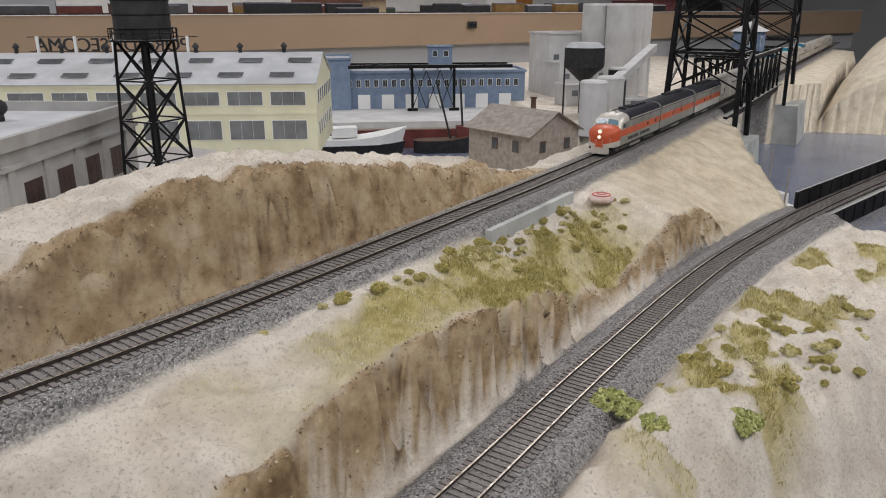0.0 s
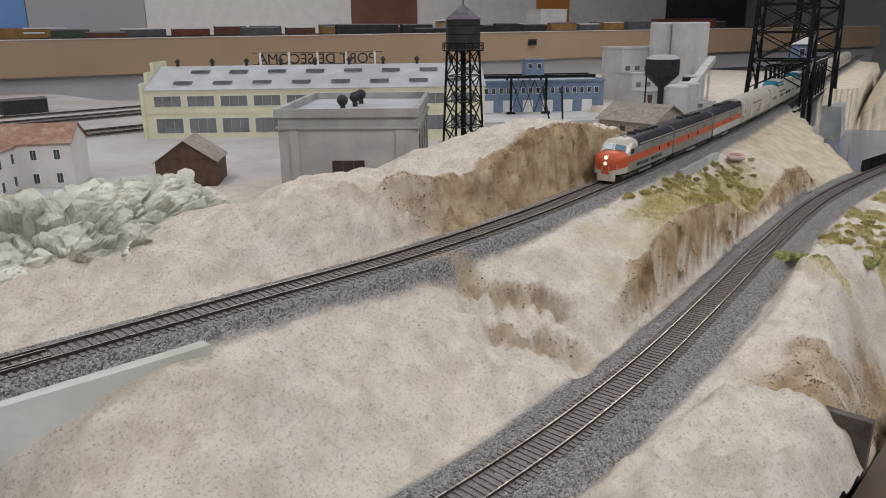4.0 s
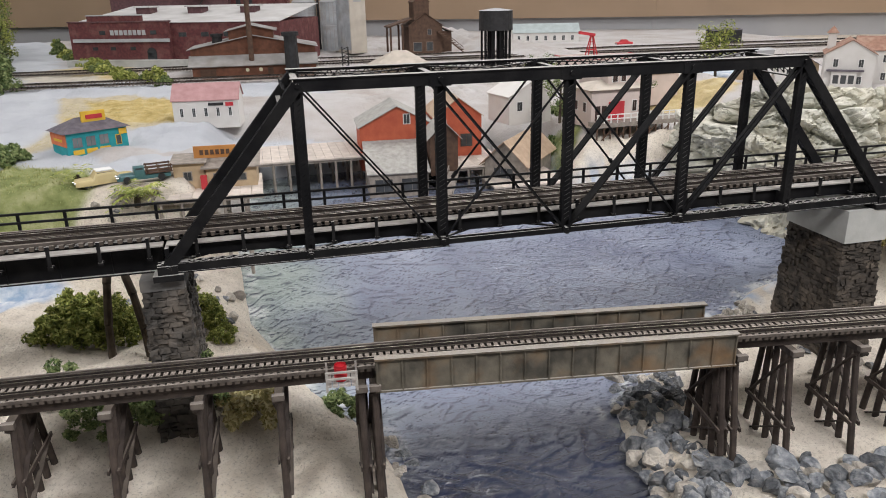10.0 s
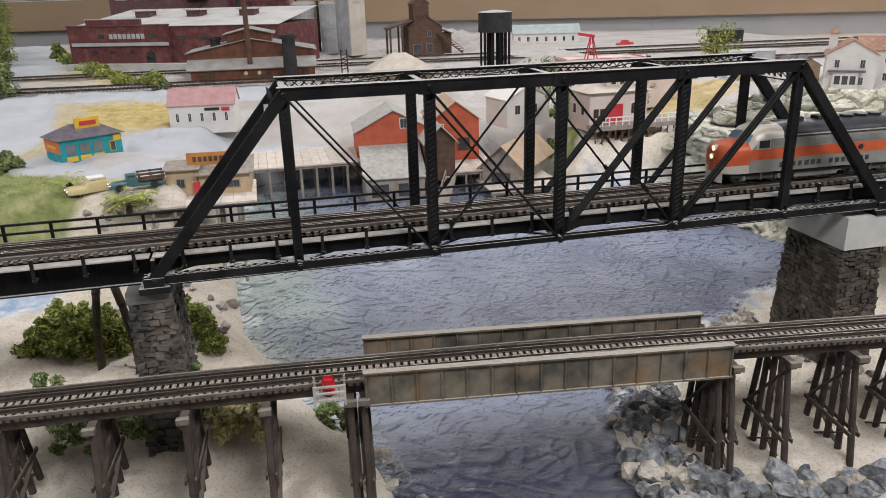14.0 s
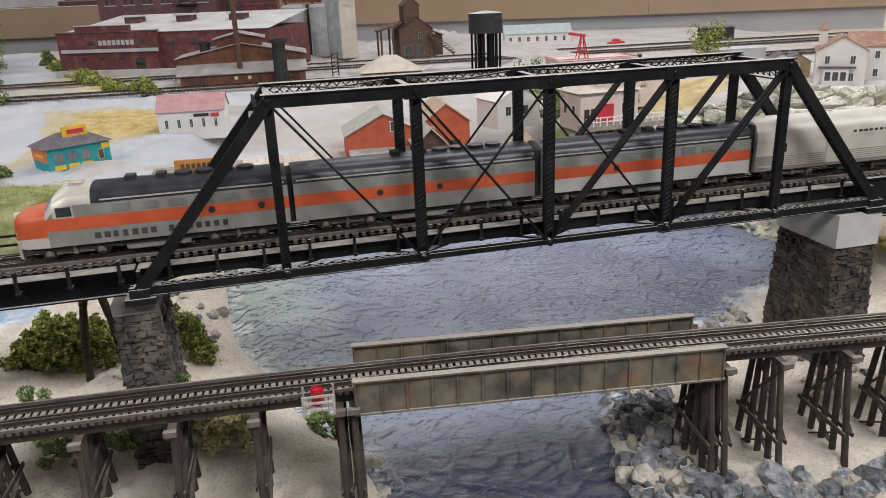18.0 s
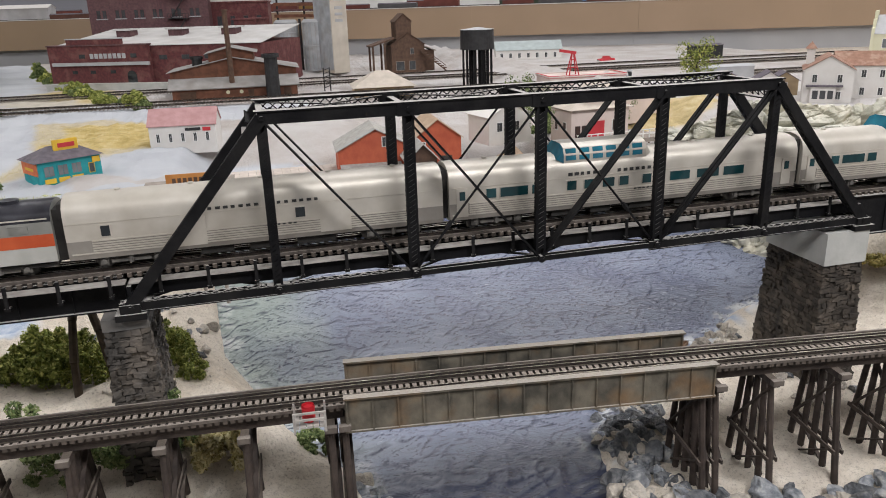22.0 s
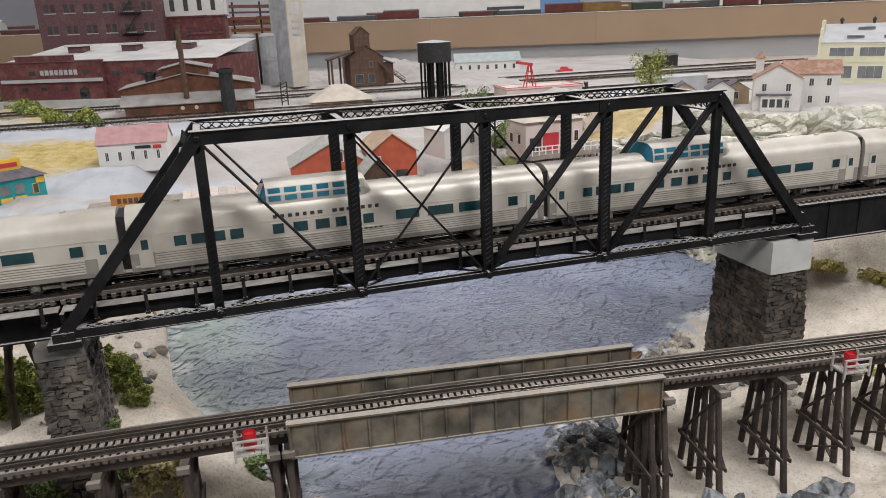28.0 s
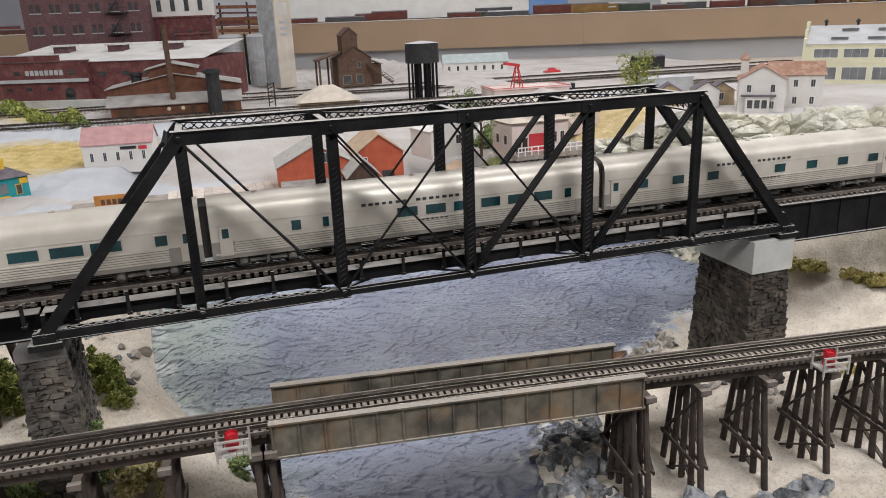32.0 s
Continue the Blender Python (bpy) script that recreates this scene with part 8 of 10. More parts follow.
# ---- rock, plants and loose stones ----
def leafy(name, stops, rough=0.8):
    """Foliage whose colour changes from leaf to leaf."""
    m = bpy.data.materials.new(name)
    m.use_nodes = True
    nt = m.node_tree
    b = nt.nodes["Principled BSDF"]
    b.inputs["Roughness"].default_value = rough
    b.inputs["Specular IOR Level"].default_value = 0.2
    g = nt.nodes.new("ShaderNodeNewGeometry")
    r = nt.nodes.new("ShaderNodeValToRGB")
    while len(r.color_ramp.elements) < len(stops):
        r.color_ramp.elements.new(0.5)
    for e, (p, c) in zip(r.color_ramp.elements, stops):
        e.position, e.color = p, (*c, 1)
    nt.links.new(g.outputs["Random Per Island"], r.inputs["Fac"])
    nt.links.new(r.outputs["Color"], b.inputs["Base Color"])
    return m


LEAF = leafy("bush_leaf", [(0.0, (0.09, 0.12, 0.03)), (0.4, (0.21, 0.25, 0.06)), (0.75, (0.36, 0.385, 0.1)), (1.0, (0.58, 0.57, 0.2))])
LEAFDARK = leafy("dark_leaf", [(0.0, (0.06, 0.095, 0.035)), (0.5, (0.15, 0.2, 0.075)), (1.0, (0.3, 0.34, 0.15))])
LEAFTREE = leafy("tree_leaf", [(0.0, (0.090, 0.120, 0.030)), (0.5, (0.225, 0.255, 0.060)), (1.0, (0.450, 0.465, 0.135))])
STRAW = leafy("straw_grass", [(0.0, (0.3, 0.26, 0.1)), (0.35, (0.48, 0.42, 0.19)), (0.7, (0.63, 0.56, 0.3)), (1.0, (0.76, 0.7, 0.46))])
TURF = leafy("olive_turf", [(0.0, (0.24, 0.21, 0.065)), (0.5, (0.42, 0.36, 0.13)), (0.85, (0.58, 0.48, 0.2)), (1.0, (0.32, 0.33, 0.11))])
FRESH = leafy("fresh_grass", [(0.0, (0.2, 0.21, 0.06)), (0.6, (0.37, 0.38, 0.14)), (1.0, (0.52, 0.51, 0.24))])
BARK = mat("bark", (0.09, 0.065, 0.045), (0.04, 0.03, 0.02), 0.9, scale=120)


def leaves_mesh(name, clumps, n, size, material, seed, spread=0.5):
    """Many small folded leaves round clump centres (x, y, z, radius)."""
    rnd = np.random.RandomState(seed)
    cl = np.repeat(np.array(clumps), n, axis=0)
    m = len(cl)
    unit = lambda v: v / (np.linalg.norm(v, axis=1)[:, None] + 1e-9)
    d = unit(rnd.normal(size=(m, 3)))
    c = cl[:, :3] + d * (cl[:, 3] * (1 - spread * rnd.rand(m) ** 2))[:, None]
    nn = unit(d + 0.6 * rnd.normal(size=(m, 3)) + np.array((0, 0, 0.4)))
    b = unit(np.cross(nn, rnd.normal(size=(m, 3))))
    a = np.cross(b, nn)
    s = (size * rnd.uniform(0.6, 1.3, m))[:, None]
    vs = np.stack([c - a * s, c + b * s * 0.5 - nn * s * 0.2, c + a * s, c - b * s * 0.5 - nn * s * 0.2], 1).reshape(-1, 3)
    k = np.arange(m)[:, None] * 4
    fs = np.concatenate([k + np.array([[0, 1, 2]]), k + np.array([[0, 2, 3]])], 1).reshape(-1, 3)
    me = bpy.data.meshes.new(name)
    me.from_pydata(vs.tolist(), [], fs.tolist())
    me.materials.append(material)
    return me


def bush_mesh(seed, w, h, material, size=0.0032, density=1.0):
    rnd = random.Random(seed)
    clumps = []
    for k in range(int(30 * density)):
        a, r = rnd.uniform(0, math.tau), w * 0.5 * math.sqrt(rnd.random())
        top = h * (1 - 0.7 * (r / (w * 0.5)) ** 2)
        clumps.append((r * math.cos(a), r * math.sin(a), rnd.uniform(0.15, 0.9) * top, w * rnd.uniform(0.08, 0.15)))
    return leaves_mesh("foliage", clumps, 75, size * 0.62, material, seed)


BUSHES = {}


def bush(x, y, w, h, material=None, label="green shrub of foam foliage on the bank", z=None, size=0.0032, sink=0.0):
    material = material or LEAF
    key = (material.name, min(8, max(1, round(w / h))), size)
    me = BUSHES.setdefault(key, [bush_mesh(len(BUSHES) * 7 + k, 0.06, 0.07 / key[1], material, size * 0.06 / w) for k in range(3)])
    k = int(x * 977 + y * 331) % 3
    zz = float(ground_height(np.array(x), np.array(y))) if z is None else z
    b = thing("bush", pose(x, y, zz - sink, 0, 0, (x * 7919 + y * 104729) % 360), label, "bush", "bushes")
    ob = new("foliage", me[k])
    ob.parent = b
    ob.matrix_basis = Matrix.Scale(w / 0.06, 4)
    return b


def tree(x, y, z, h, crown_w, material, label, seed, trunk=0.3):
    rnd = random.Random(seed)
    root = thing("tree", pose(x, y, z), label, "tree", "trees")
    bm = bmesh.new()
    lean = (rnd.uniform(-0.05, 0.05) * h, rnd.uniform(-0.05, 0.05) * h)
    tube(bm, (0, 0, -0.003), (lean[0], lean[1], h * 0.6), h * 0.03, h * 0.018, 8)
    part("trunk", bm, BARK, root)
    clumps = []
    for k in range(11):
        a = k * 2.4 + rnd.uniform(-0.4, 0.4)
        r = crown_w * 0.5 * rnd.uniform(0.35, 0.8)
        zz = h * (trunk + (0.95 - trunk) * (k + 0.5) / 11)
        r *= 1.2 - 0.75 * abs((zz / h - 0.6) / 0.5)
        bm = bmesh.new()
        s0 = Vector((lean[0] * 0.8, lean[1] * 0.8, min(zz * 0.8, h * 0.58)))
        e = Vector((lean[0] + r * math.cos(a), lean[1] + r * math.sin(a), zz))
        tube(bm, s0, e, h * 0.012, h * 0.005, 5)
        part("limb", bm, BARK, root)
        clumps.append((e.x, e.y, e.z, crown_w * rnd.uniform(0.16, 0.25)))
    ob = new("crown", leaves_mesh("crown", clumps, 110, crown_w * 0.035, material, seed, 0.6))
    ob.parent = root
    return root


def palm(x, y, z, h, lean, label, fronds=11, seed=1, ln=0.05):
    rnd = random.Random(seed)
    root = thing("palm", pose(x, y, z), label, "palm tree", "palms")
    bm = bmesh.new()
    pts = [Vector((lean[0] * f * f, lean[1] * f * f, h * f)) for f in (0, 0.33, 0.66, 1)]
    for p, q in zip(pts, pts[1:]):
        tube(bm, p, q, 0.0032, 0.0028, 8)
    part("trunk", bm, BARK, root)
    top = pts[-1]
    for k in range(fronds):
        a = k * math.tau / fronds + rnd.uniform(-0.2, 0.2)
        up = rnd.uniform(0.35, 1.15)
        vs, fs = [], []
        d = Vector((math.cos(a), math.sin(a), 0))
        sd = Vector((-math.sin(a), math.cos(a), 0))
        n = 9
        for j in range(1, n + 1):
            f = j / n
            p = top + d * ln * f * (1 - 0.15 * up) + Vector((0, 0, ln * (up * f - 0.9 * f * f)))
            wl = ln * 0.2 * math.sin(math.pi * min(1, f * 0.85 + 0.12))
            for s in (-1, 1):
                i = len(vs)
                vs += [p - d * ln * 0.02, p + d * ln * 0.07, p + sd * s * wl + d * ln * 0.12 + Vector((0, 0, -wl * 0.35))]
                fs.append((i, i + 1, i + 2))
        me = bpy.data.meshes.new("frond")
        me.from_pydata([tuple(v) for v in vs], [], fs)
        me.materials.append(LEAF)
        ob = new("frond", me)
        ob.parent = root
    return root


# ---- the grey crag ----
def cells(p, size, seed):
    """Distances to the two nearest jittered cell points in space, with numbers of the nearest cell."""
    q = p / np.array(size)
    i0 = np.floor(q).astype(int)
    f1, f2 = np.full(len(p), 9.0), np.full(len(p), 9.0)
    own = np.zeros((len(p), 6))
    for di in itertools.product((-1, 0, 1), repeat=3):
        c = i0 + np.array(di)
        h = (c[:, 0] * 7 + c[:, 2] * 23 + seed) % 64
        g = (c[:, 1] * 11 + c[:, 2] * 5 + seed * 3) % 64
        r = np.stack([_tab[h, g], _tab[g, h], _tab[(h + 19) % 64, (g + 7) % 64]], -1)
        e = q - c - r
        d = np.linalg.norm(e, axis=1)
        near = d < f1
        f2 = np.where(near, f1, np.minimum(f2, d))
        f1 = np.where(near, d, f1)
        s = np.stack([_tab[(h + 31) % 64, g], _tab[h, (g + 13) % 64], _tab[(h + 5) % 64, (g + 41) % 64]], -1)
        own = np.where(near[:, None], np.concatenate([s, e], 1), own)
    return f2 - f1, own


def crag_mesh(nu=330, nv=120):
    u = np.linspace(0, 1, nu)
    k = [0, 0.1, 0.22, 0.34, 0.46, 0.58, 0.7, 0.8, 0.9, 1]
    fx = np.interp(u, k, [0.58, 0.575, 0.61, 0.68, 0.77, 0.88, 0.98, 1.06, 1.14, 1.22])
    fy = np.interp(u, k, [0.43, 0.35, 0.255, 0.19, 0.165, 0.145, 0.13, 0.145, 0.19, 0.27])
    fz = np.interp(u, k, [0.0, -0.005, -0.01, 0.03, 0.08, 0.115, 0.125, 0.13, 0.135, 0.135])
    cx = np.interp(u, k, [0.6, 0.61, 0.65, 0.72, 0.8, 0.89, 0.98, 1.05, 1.12, 1.18])
    cy = np.interp(u, k, [0.43, 0.37, 0.31, 0.275, 0.26, 0.245, 0.235, 0.24, 0.265, 0.3])
    cz = np.interp(u, k, [0.13, 0.17, 0.198, 0.196, 0.188, 0.194, 0.205, 0.21, 0.195, 0.15])
    v = np.linspace(0, 1.25, nv)[None, :]
    a = np.clip(v, 0, 1)
    f, z = a**1.25, 1 - (1 - a) ** 1.5
    b = np.clip((v - 1) / 0.25, 0, 1)
    foot, crest = np.stack([fx, fy], -1)[:, None], np.stack([cx, cy], -1)[:, None]
    xy = foot + (crest - foot) * f[..., None]
    xy = xy + b[..., None] * np.array((0.02, 0.09))
    zz = fz[:, None] + (cz - fz)[:, None] * z - 0.09 * b**1.5
    p = np.concatenate([xy, zz[..., None]], -1)
    nrm = np.cross(np.gradient(p, axis=0), np.gradient(p, axis=1))
    nrm /= np.linalg.norm(nrm, axis=-1)[..., None] + 1e-9
    nrm = nrm.reshape(-1, 3)
    flat = p.reshape(-1, 3)
    nrm[:, 2] *= 0.6
    # beds that dip to the river and break into blocks
    w = flat + 0.012 * np.stack([vnoise(flat[:, 0], flat[:, 2], 0.03), vnoise(flat[:, 1] + 4, flat[:, 2], 0.03), vnoise(flat[:, 0], flat[:, 1], 0.04)], -1)
    w = np.stack([w[:, 0], w[:, 1] * 0.8, w[:, 2] - 0.04 * w[:, 0] + 0.08 * w[:, 1]], -1)
    d = np.zeros(len(flat))
    for size, amp, seed in (((0.075, 0.075, 0.04), 0.034, 3), ((0.034, 0.034, 0.016), 0.016, 11), ((0.014, 0.014, 0.0075), 0.006, 29)):
        gap, own = cells(w, size, seed)
        d += amp * (own[:, 0] - 0.5) + amp * 0.7 * (own[:, 1] - 0.3) * own[:, 5] + amp * 0.5 * (own[:, 2] - 0.5) * own[:, 3]
        d -= amp * 0.4 * step(0.13, 0.0, gap)
    fade = (step(0.0, 0.12, v) * (1 - 0.7 * b) * np.ones((nu, 1))).reshape(-1)
    flat = flat + nrm * (d * fade)[:, None]
    idx = np.arange(nu * nv).reshape(nu, nv)
    quads = np.stack([idx[:-1, :-1], idx[1:, :-1], idx[1:, 1:], idx[:-1, 1:]], -1).reshape(-1, 4)
    me = bpy.data.meshes.new("crag")
    me.from_pydata(flat.tolist(), [], quads.tolist())
    return me


def crag_material():
    m = mat("crag_rock", (0.72, 0.7, 0.62), (0.4, 0.4, 0.34), 0.9, scale=40, bump=0.9, bump_scale=150, spec=0.2, dirt=(0.56, 0.5, 0.36), dirt_scale=14, dirt_amount=0.5, dist=0.004, detail=10)
    return m


me = crag_mesh()
me.materials.append(crag_material())
tagged(new("crag", me), "craggy pale grey layered rock outcrop behind the bridge", "rock outcrop", kind="structure")


# ---- loose rocks ----
def rock_mesh(seed):
    rnd = random.Random(seed)
    bm = bmesh.new()
    bmesh.ops.create_icosphere(bm, subdivisions=2, radius=0.5)
    cuts = [(Vector((rnd.gauss(0, 1), rnd.gauss(0, 1), rnd.gauss(0, 1))).normalized(), rnd.uniform(0.2, 0.36)) for _ in range(11)]
    sc = (rnd.uniform(0.9, 1.3), rnd.uniform(0.75, 1.0), rnd.uniform(0.55, 0.8))
    for v in bm.verts:
        for n, d in cuts:
            e = v.co.dot(n) - d
            if e > 0:
                v.co -= n * e
        v.co += Vector((rnd.uniform(-1, 1), rnd.uniform(-1, 1), rnd.uniform(-1, 1))) * 0.008
        v.co = Vector((v.co.x * sc[0], v.co.y * sc[1], v.co.z * sc[2]))
    me = bpy.data.meshes.new("rock")
    bm.to_mesh(me)
    bm.free()
    return me


RIPRAP = mat("riprap_stone", (0.3, 0.31, 0.325), (0.1, 0.11, 0.125), 0.85, scale=4, bump=0.5, bump_scale=14, vary=0.5, dirt=(0.42, 0.4, 0.36), dirt_scale=2.0, dirt_amount=0.6, dist=0.015)
RIPRAPPALE = mat("pale_riprap_stone", (0.6, 0.54, 0.46), (0.34, 0.31, 0.27), 0.88, scale=4, bump=0.5, bump_scale=14, vary=0.3, dirt=(0.24, 0.23, 0.22), dirt_scale=2.5, dirt_amount=0.6, dist=0.015)
ROCKS = [rock_mesh(k) for k in range(8)]
PALEROCKS = [r.copy() for r in ROCKS]
for r, q in zip(ROCKS, PALEROCKS):
    r.materials.append(RIPRAP)
    q.materials.append(RIPRAPPALE)


def riprap(label, spots, seed, lo=0.009, hi=0.021, pale=0.16):
    """Stones tipped along (x0, y0, x1, y1, width, count) lines."""
    rnd = random.Random(seed)
    root = thing("riprap", None, label, "rocks", "riprap banks")
    for x0, y0, x1, y1, w, n in spots:
        ln = math.hypot(x1 - x0, y1 - y0)
        for k in range(n):
            f, o = rnd.random(), rnd.uniform(-0.5, 0.5) * w
            x = x0 + (x1 - x0) * f - (y1 - y0) / ln * o
            y = y0 + (y1 - y0) * f + (x1 - x0) / ln * o
            s = rnd.uniform(lo, hi) * (1.25 if rnd.random() < 0.2 else 1)
            z = max(float(ground_height(np.array(x), np.array(y))), float(water_level(y)) - 0.003)
            ob = new("rock", (PALEROCKS if rnd.random() < pale else ROCKS)[rnd.randrange(8)])
            ob.parent = root
            ob.matrix_basis = pose(x, y, z + s * 0.12, rnd.uniform(-25, 25), rnd.uniform(-25, 25), rnd.uniform(0, 360)) @ Matrix.Scale(s, 4)


riprap("grey-blue riprap stones along the river under the trestle", [(0.345, 0.03, 0.315, -0.06, 0.05, 80), (0.312, -0.06, 0.29, -0.16, 0.042, 80), (0.3, -0.122, 0.46, -0.146, 0.03, 75), (0.33, -0.158, 0.44, -0.178, 0.03, 40)], 3)
riprap("dark wet stones at the water's edge beside the trestle", [(0.137, -0.03, 0.143, -0.16, 0.02, 34), (0.13, 0.0, 0.14, -0.04, 0.012, 8)], 5, 0.008, 0.018, 0.55)
riprap("stones heaped round the foot of the stone pier", [(0.455, 0.086, 0.5, 0.104, 0.026, 34), (0.47, 0.06, 0.47, 0.0, 0.03, 22), (0.47, -0.02, 0.53, -0.03, 0.02, 14), (0.368, 0.1, 0.385, 0.108, 0.012, 7)], 7, 0.006, 0.015, 0.8)
riprap("grey stones on the bank by the stone pier", [(-0.06, 0.2, 0.03, 0.12, 0.05, 24), (-0.045, 0.24, 0.02, 0.2, 0.04, 16)], 9, 0.007, 0.018, 0.4)
riprap("brown rocks below the dock by the parked truck", [(-0.1, 0.285, -0.04, 0.275, 0.04, 22)], 12, 0.008, 0.016, 0.75)
# dark crag beside the lower track
BOULDER = mat("boulder_brown", (0.16, 0.135, 0.115), (0.06, 0.05, 0.045), 0.9, scale=5, bump=0.8, bump_scale=14, dist=0.06, dirt=(0.38, 0.33, 0.28), dirt_scale=4, dirt_amount=0.6)
for x, y, s in ((0.69, -0.03, 0.05), (0.715, -0.04, 0.038), (0.735, -0.045, 0.024)):
    b = tagged(new("boulder", ROCKS[int(s * 1000) % 8]), "dark brown boulder on the sand by the trestle", "boulder", "boulders")
    b.data = b.data.copy()
    b.data.materials[0] = BOULDER
    b.matrix_basis = pose(x, y, float(ground_height(np.array(x), np.array(y))) + s * 0.15, 5, 8, x * 900) @ Matrix.Scale(s, 4)
COILBASE = mat("ringed_coil", (0.62, 0.52, 0.46), (0.5, 0.36, 0.32), 0.8, scale=70)
# a flattened dome with rings stands in for a coil by the track
gd = thing("ringed_coil", pose(1.79, 0.006, 0.151, 0, 0, 20) @ Matrix.Scale(0.62, 4), "low dome with red and white rings standing for a coil", "rock")
bm = bmesh.new()
bmesh.ops.create_uvsphere(bm, u_segments=18, v_segments=8, radius=0.02)
for v in bm.verts:
    v.co.z *= 0.4
part("stone", bm, COILBASE, gd, smooth=True)
RINGRED = mat("ring_red", (0.5, 0.1, 0.08), (0.4, 0.07, 0.06), 0.7, scale=90)
for r, dx in ((0.013, 0.0), (0.007, 0.002)):
    bm = bmesh.new()
    for k in range(20):
        a, b = k * math.tau / 20, (k + 1) * math.tau / 20
        zf = 0.4 * math.sqrt(0.02**2 - r**2) + 0.0004
        beam(bm, (dx + r * math.cos(a), r * math.sin(a), zf), (dx + r * math.cos(b), r * math.sin(b), zf), 0.0022, 0.0008)
    part("ring", bm, RINGRED, gd, "red painted ring")

# ---- shrubs ----
for x, y, w, h in ((-0.112, 0.128, 0.036, 0.022), (-0.095, 0.12, 0.038, 0.026), (-0.076, 0.116, 0.038, 0.026), (-0.058, 0.112, 0.034, 0.026), (-0.1, 0.146, 0.036, 0.024), (-0.082, 0.14, 0.038, 0.028), (-0.062, 0.134, 0.036, 0.026), (0.007, 0.112, 0.03, 0.024), (0.019, 0.098, 0.024, 0.016), (0.002, 0.13, 0.032, 0.024), (-0.088, 0.185, 0.026, 0.016)):
    bush(x, y, w, h)
for x, y, w, h in ((-0.082, 0.025, 0.04, 0.028), (-0.062, 0.008, 0.035, 0.026), (-0.035, 0.012, 0.04, 0.03), (-0.012, 0.01, 0.04, 0.034), (0.01, 0.02, 0.04, 0.034), (0.1, 0.03, 0.03, 0.014), (0.116, 0.028, 0.022, 0.012)):
    bush(x, y, w, h, LEAFDARK, "dark green shrub under the trestle")
for x, y, w, h in ((0.042, 0.0, 0.036, 0.024), (0.033, 0.015, 0.03, 0.022), (-0.02, 0.075, 0.026, 0.014)):
    bush(x, y, w, h, STRAW, "dry straw-coloured grass clump", size=0.0045)
for x, y, w, h in ((0.728, 0.115, 0.024, 0.006), (0.735, 0.1, 0.026, 0.007), (0.74, 0.085, 0.026, 0.007), (0.743, 0.07, 0.026, 0.007), (0.746, 0.055, 0.026, 0.007), (0.748, 0.04, 0.026, 0.007), (0.748, 0.024, 0.024, 0.006), (0.6, -0.01, 0.014, 0.009), (0.675, 0.152, 0.028, 0.006), (0.69, 0.146, 0.03, 0.006), (0.705, 0.14, 0.026, 0.006)):
    bush(x, y, w, h, TURF, "olive turf strip on the sand")
for x, y, w, h in ((0.56, 0.66, 0.05, 0.035), (0.53, 0.62, 0.05, 0.03), (0.6, 0.68, 0.05, 0.03), (0.47, 0.56, 0.05, 0.025), (-0.215, 0.44, 0.045, 0.03), (-0.245, 0.45, 0.05, 0.035), (-0.28, 0.43, 0.05, 0.035)):
    bush(x, y, w, h, LEAFDARK, "dark green shrub on the lawn")
# hedges along the street
rnd = random.Random(5)
hx = spline([(1.15, -0.12), (1.3, -0.19), (1.47, -0.28), (1.74, -0.38), (2.07, -0.49), (2.4, -0.6)])
for k in range(30):
    y = 1.16 + k * 0.036
    w = rnd.uniform(0.045, 0.065) * (0.6 if y < 1.4 else 0.75)
    bush(float(hx(y)) + rnd.uniform(-0.015, 0.015), y, w, w * rnd.uniform(0.5, 0.7), LEAF if k % 3 else LEAFDARK, "green hedge shrub beside the street", z=0.13, size=0.005)
for k in range(26):
    y = 1.0 + 0.05 * k
    bush(-0.37 - 0.245 * (y - 0.916) - rnd.uniform(0.02, 0.16), y, rnd.uniform(0.08, 0.13), rnd.uniform(0.07, 0.12), LEAFDARK, "dark green shrub on the hillside", z=0.12, size=0.006)

# ---- trees ----
tree(0.927, 0.843, 0.13, 0.102, 0.085, LEAFTREE, "small broadleaf tree with pale green leaves", 3)
tree(0.465, 0.5, 0.13, 0.075, 0.042, LEAFDARK, "slender dark green tree beside the pink station", 5, 0.2)
tree(0.615, 0.545, 0.13, 0.066, 0.03, LEAFDARK, "dark green tree beside the pink station", 6, 0.2)
tree(0.5, 0.66, 0.13, 0.075, 0.06, LEAFDARK, "bushy dark green tree behind the station", 8, 0.2)
for k, (x, y, h) in enumerate(((-0.61, 1.86, 0.15), (-0.67, 2.05, 0.17), (-0.74, 2.3, 0.2), (-0.57, 1.64, 0.12), (-0.69, 1.84, 0.18), (-0.8, 2.5, 0.22), (-0.53, 1.46, 0.11), (-0.6, 1.55, 0.15), (-0.86, 2.3, 0.22), (-0.3, 2.35, 0.14))):
    tree(x, y, 0.12, h, h * 0.6, LEAFDARK if k % 2 else LEAFTREE, "tall green tree on the hill by the street", 20 + k, 0.25)
palm(-0.058, 0.275, 0.115, 0.012, (0.002, -0.002), "short palm with bright green fronds", 26, 2, 0.033)
palm(-0.117, 0.33, 0.13, 0.008, (-0.004, 0.0), "low young palm on the bank", 8, 5, 0.026)
palm(-0.034, 0.085, 0.045, 0.075, (-0.018, 0.03), "leaning palm beside the pier with sparse fronds", 7, 3, 0.03)
palm(-0.062, 0.09, 0.045, 0.085, (0.003, 0.04), "tall palm beside the pier with sparse fronds", 7, 4, 0.03)


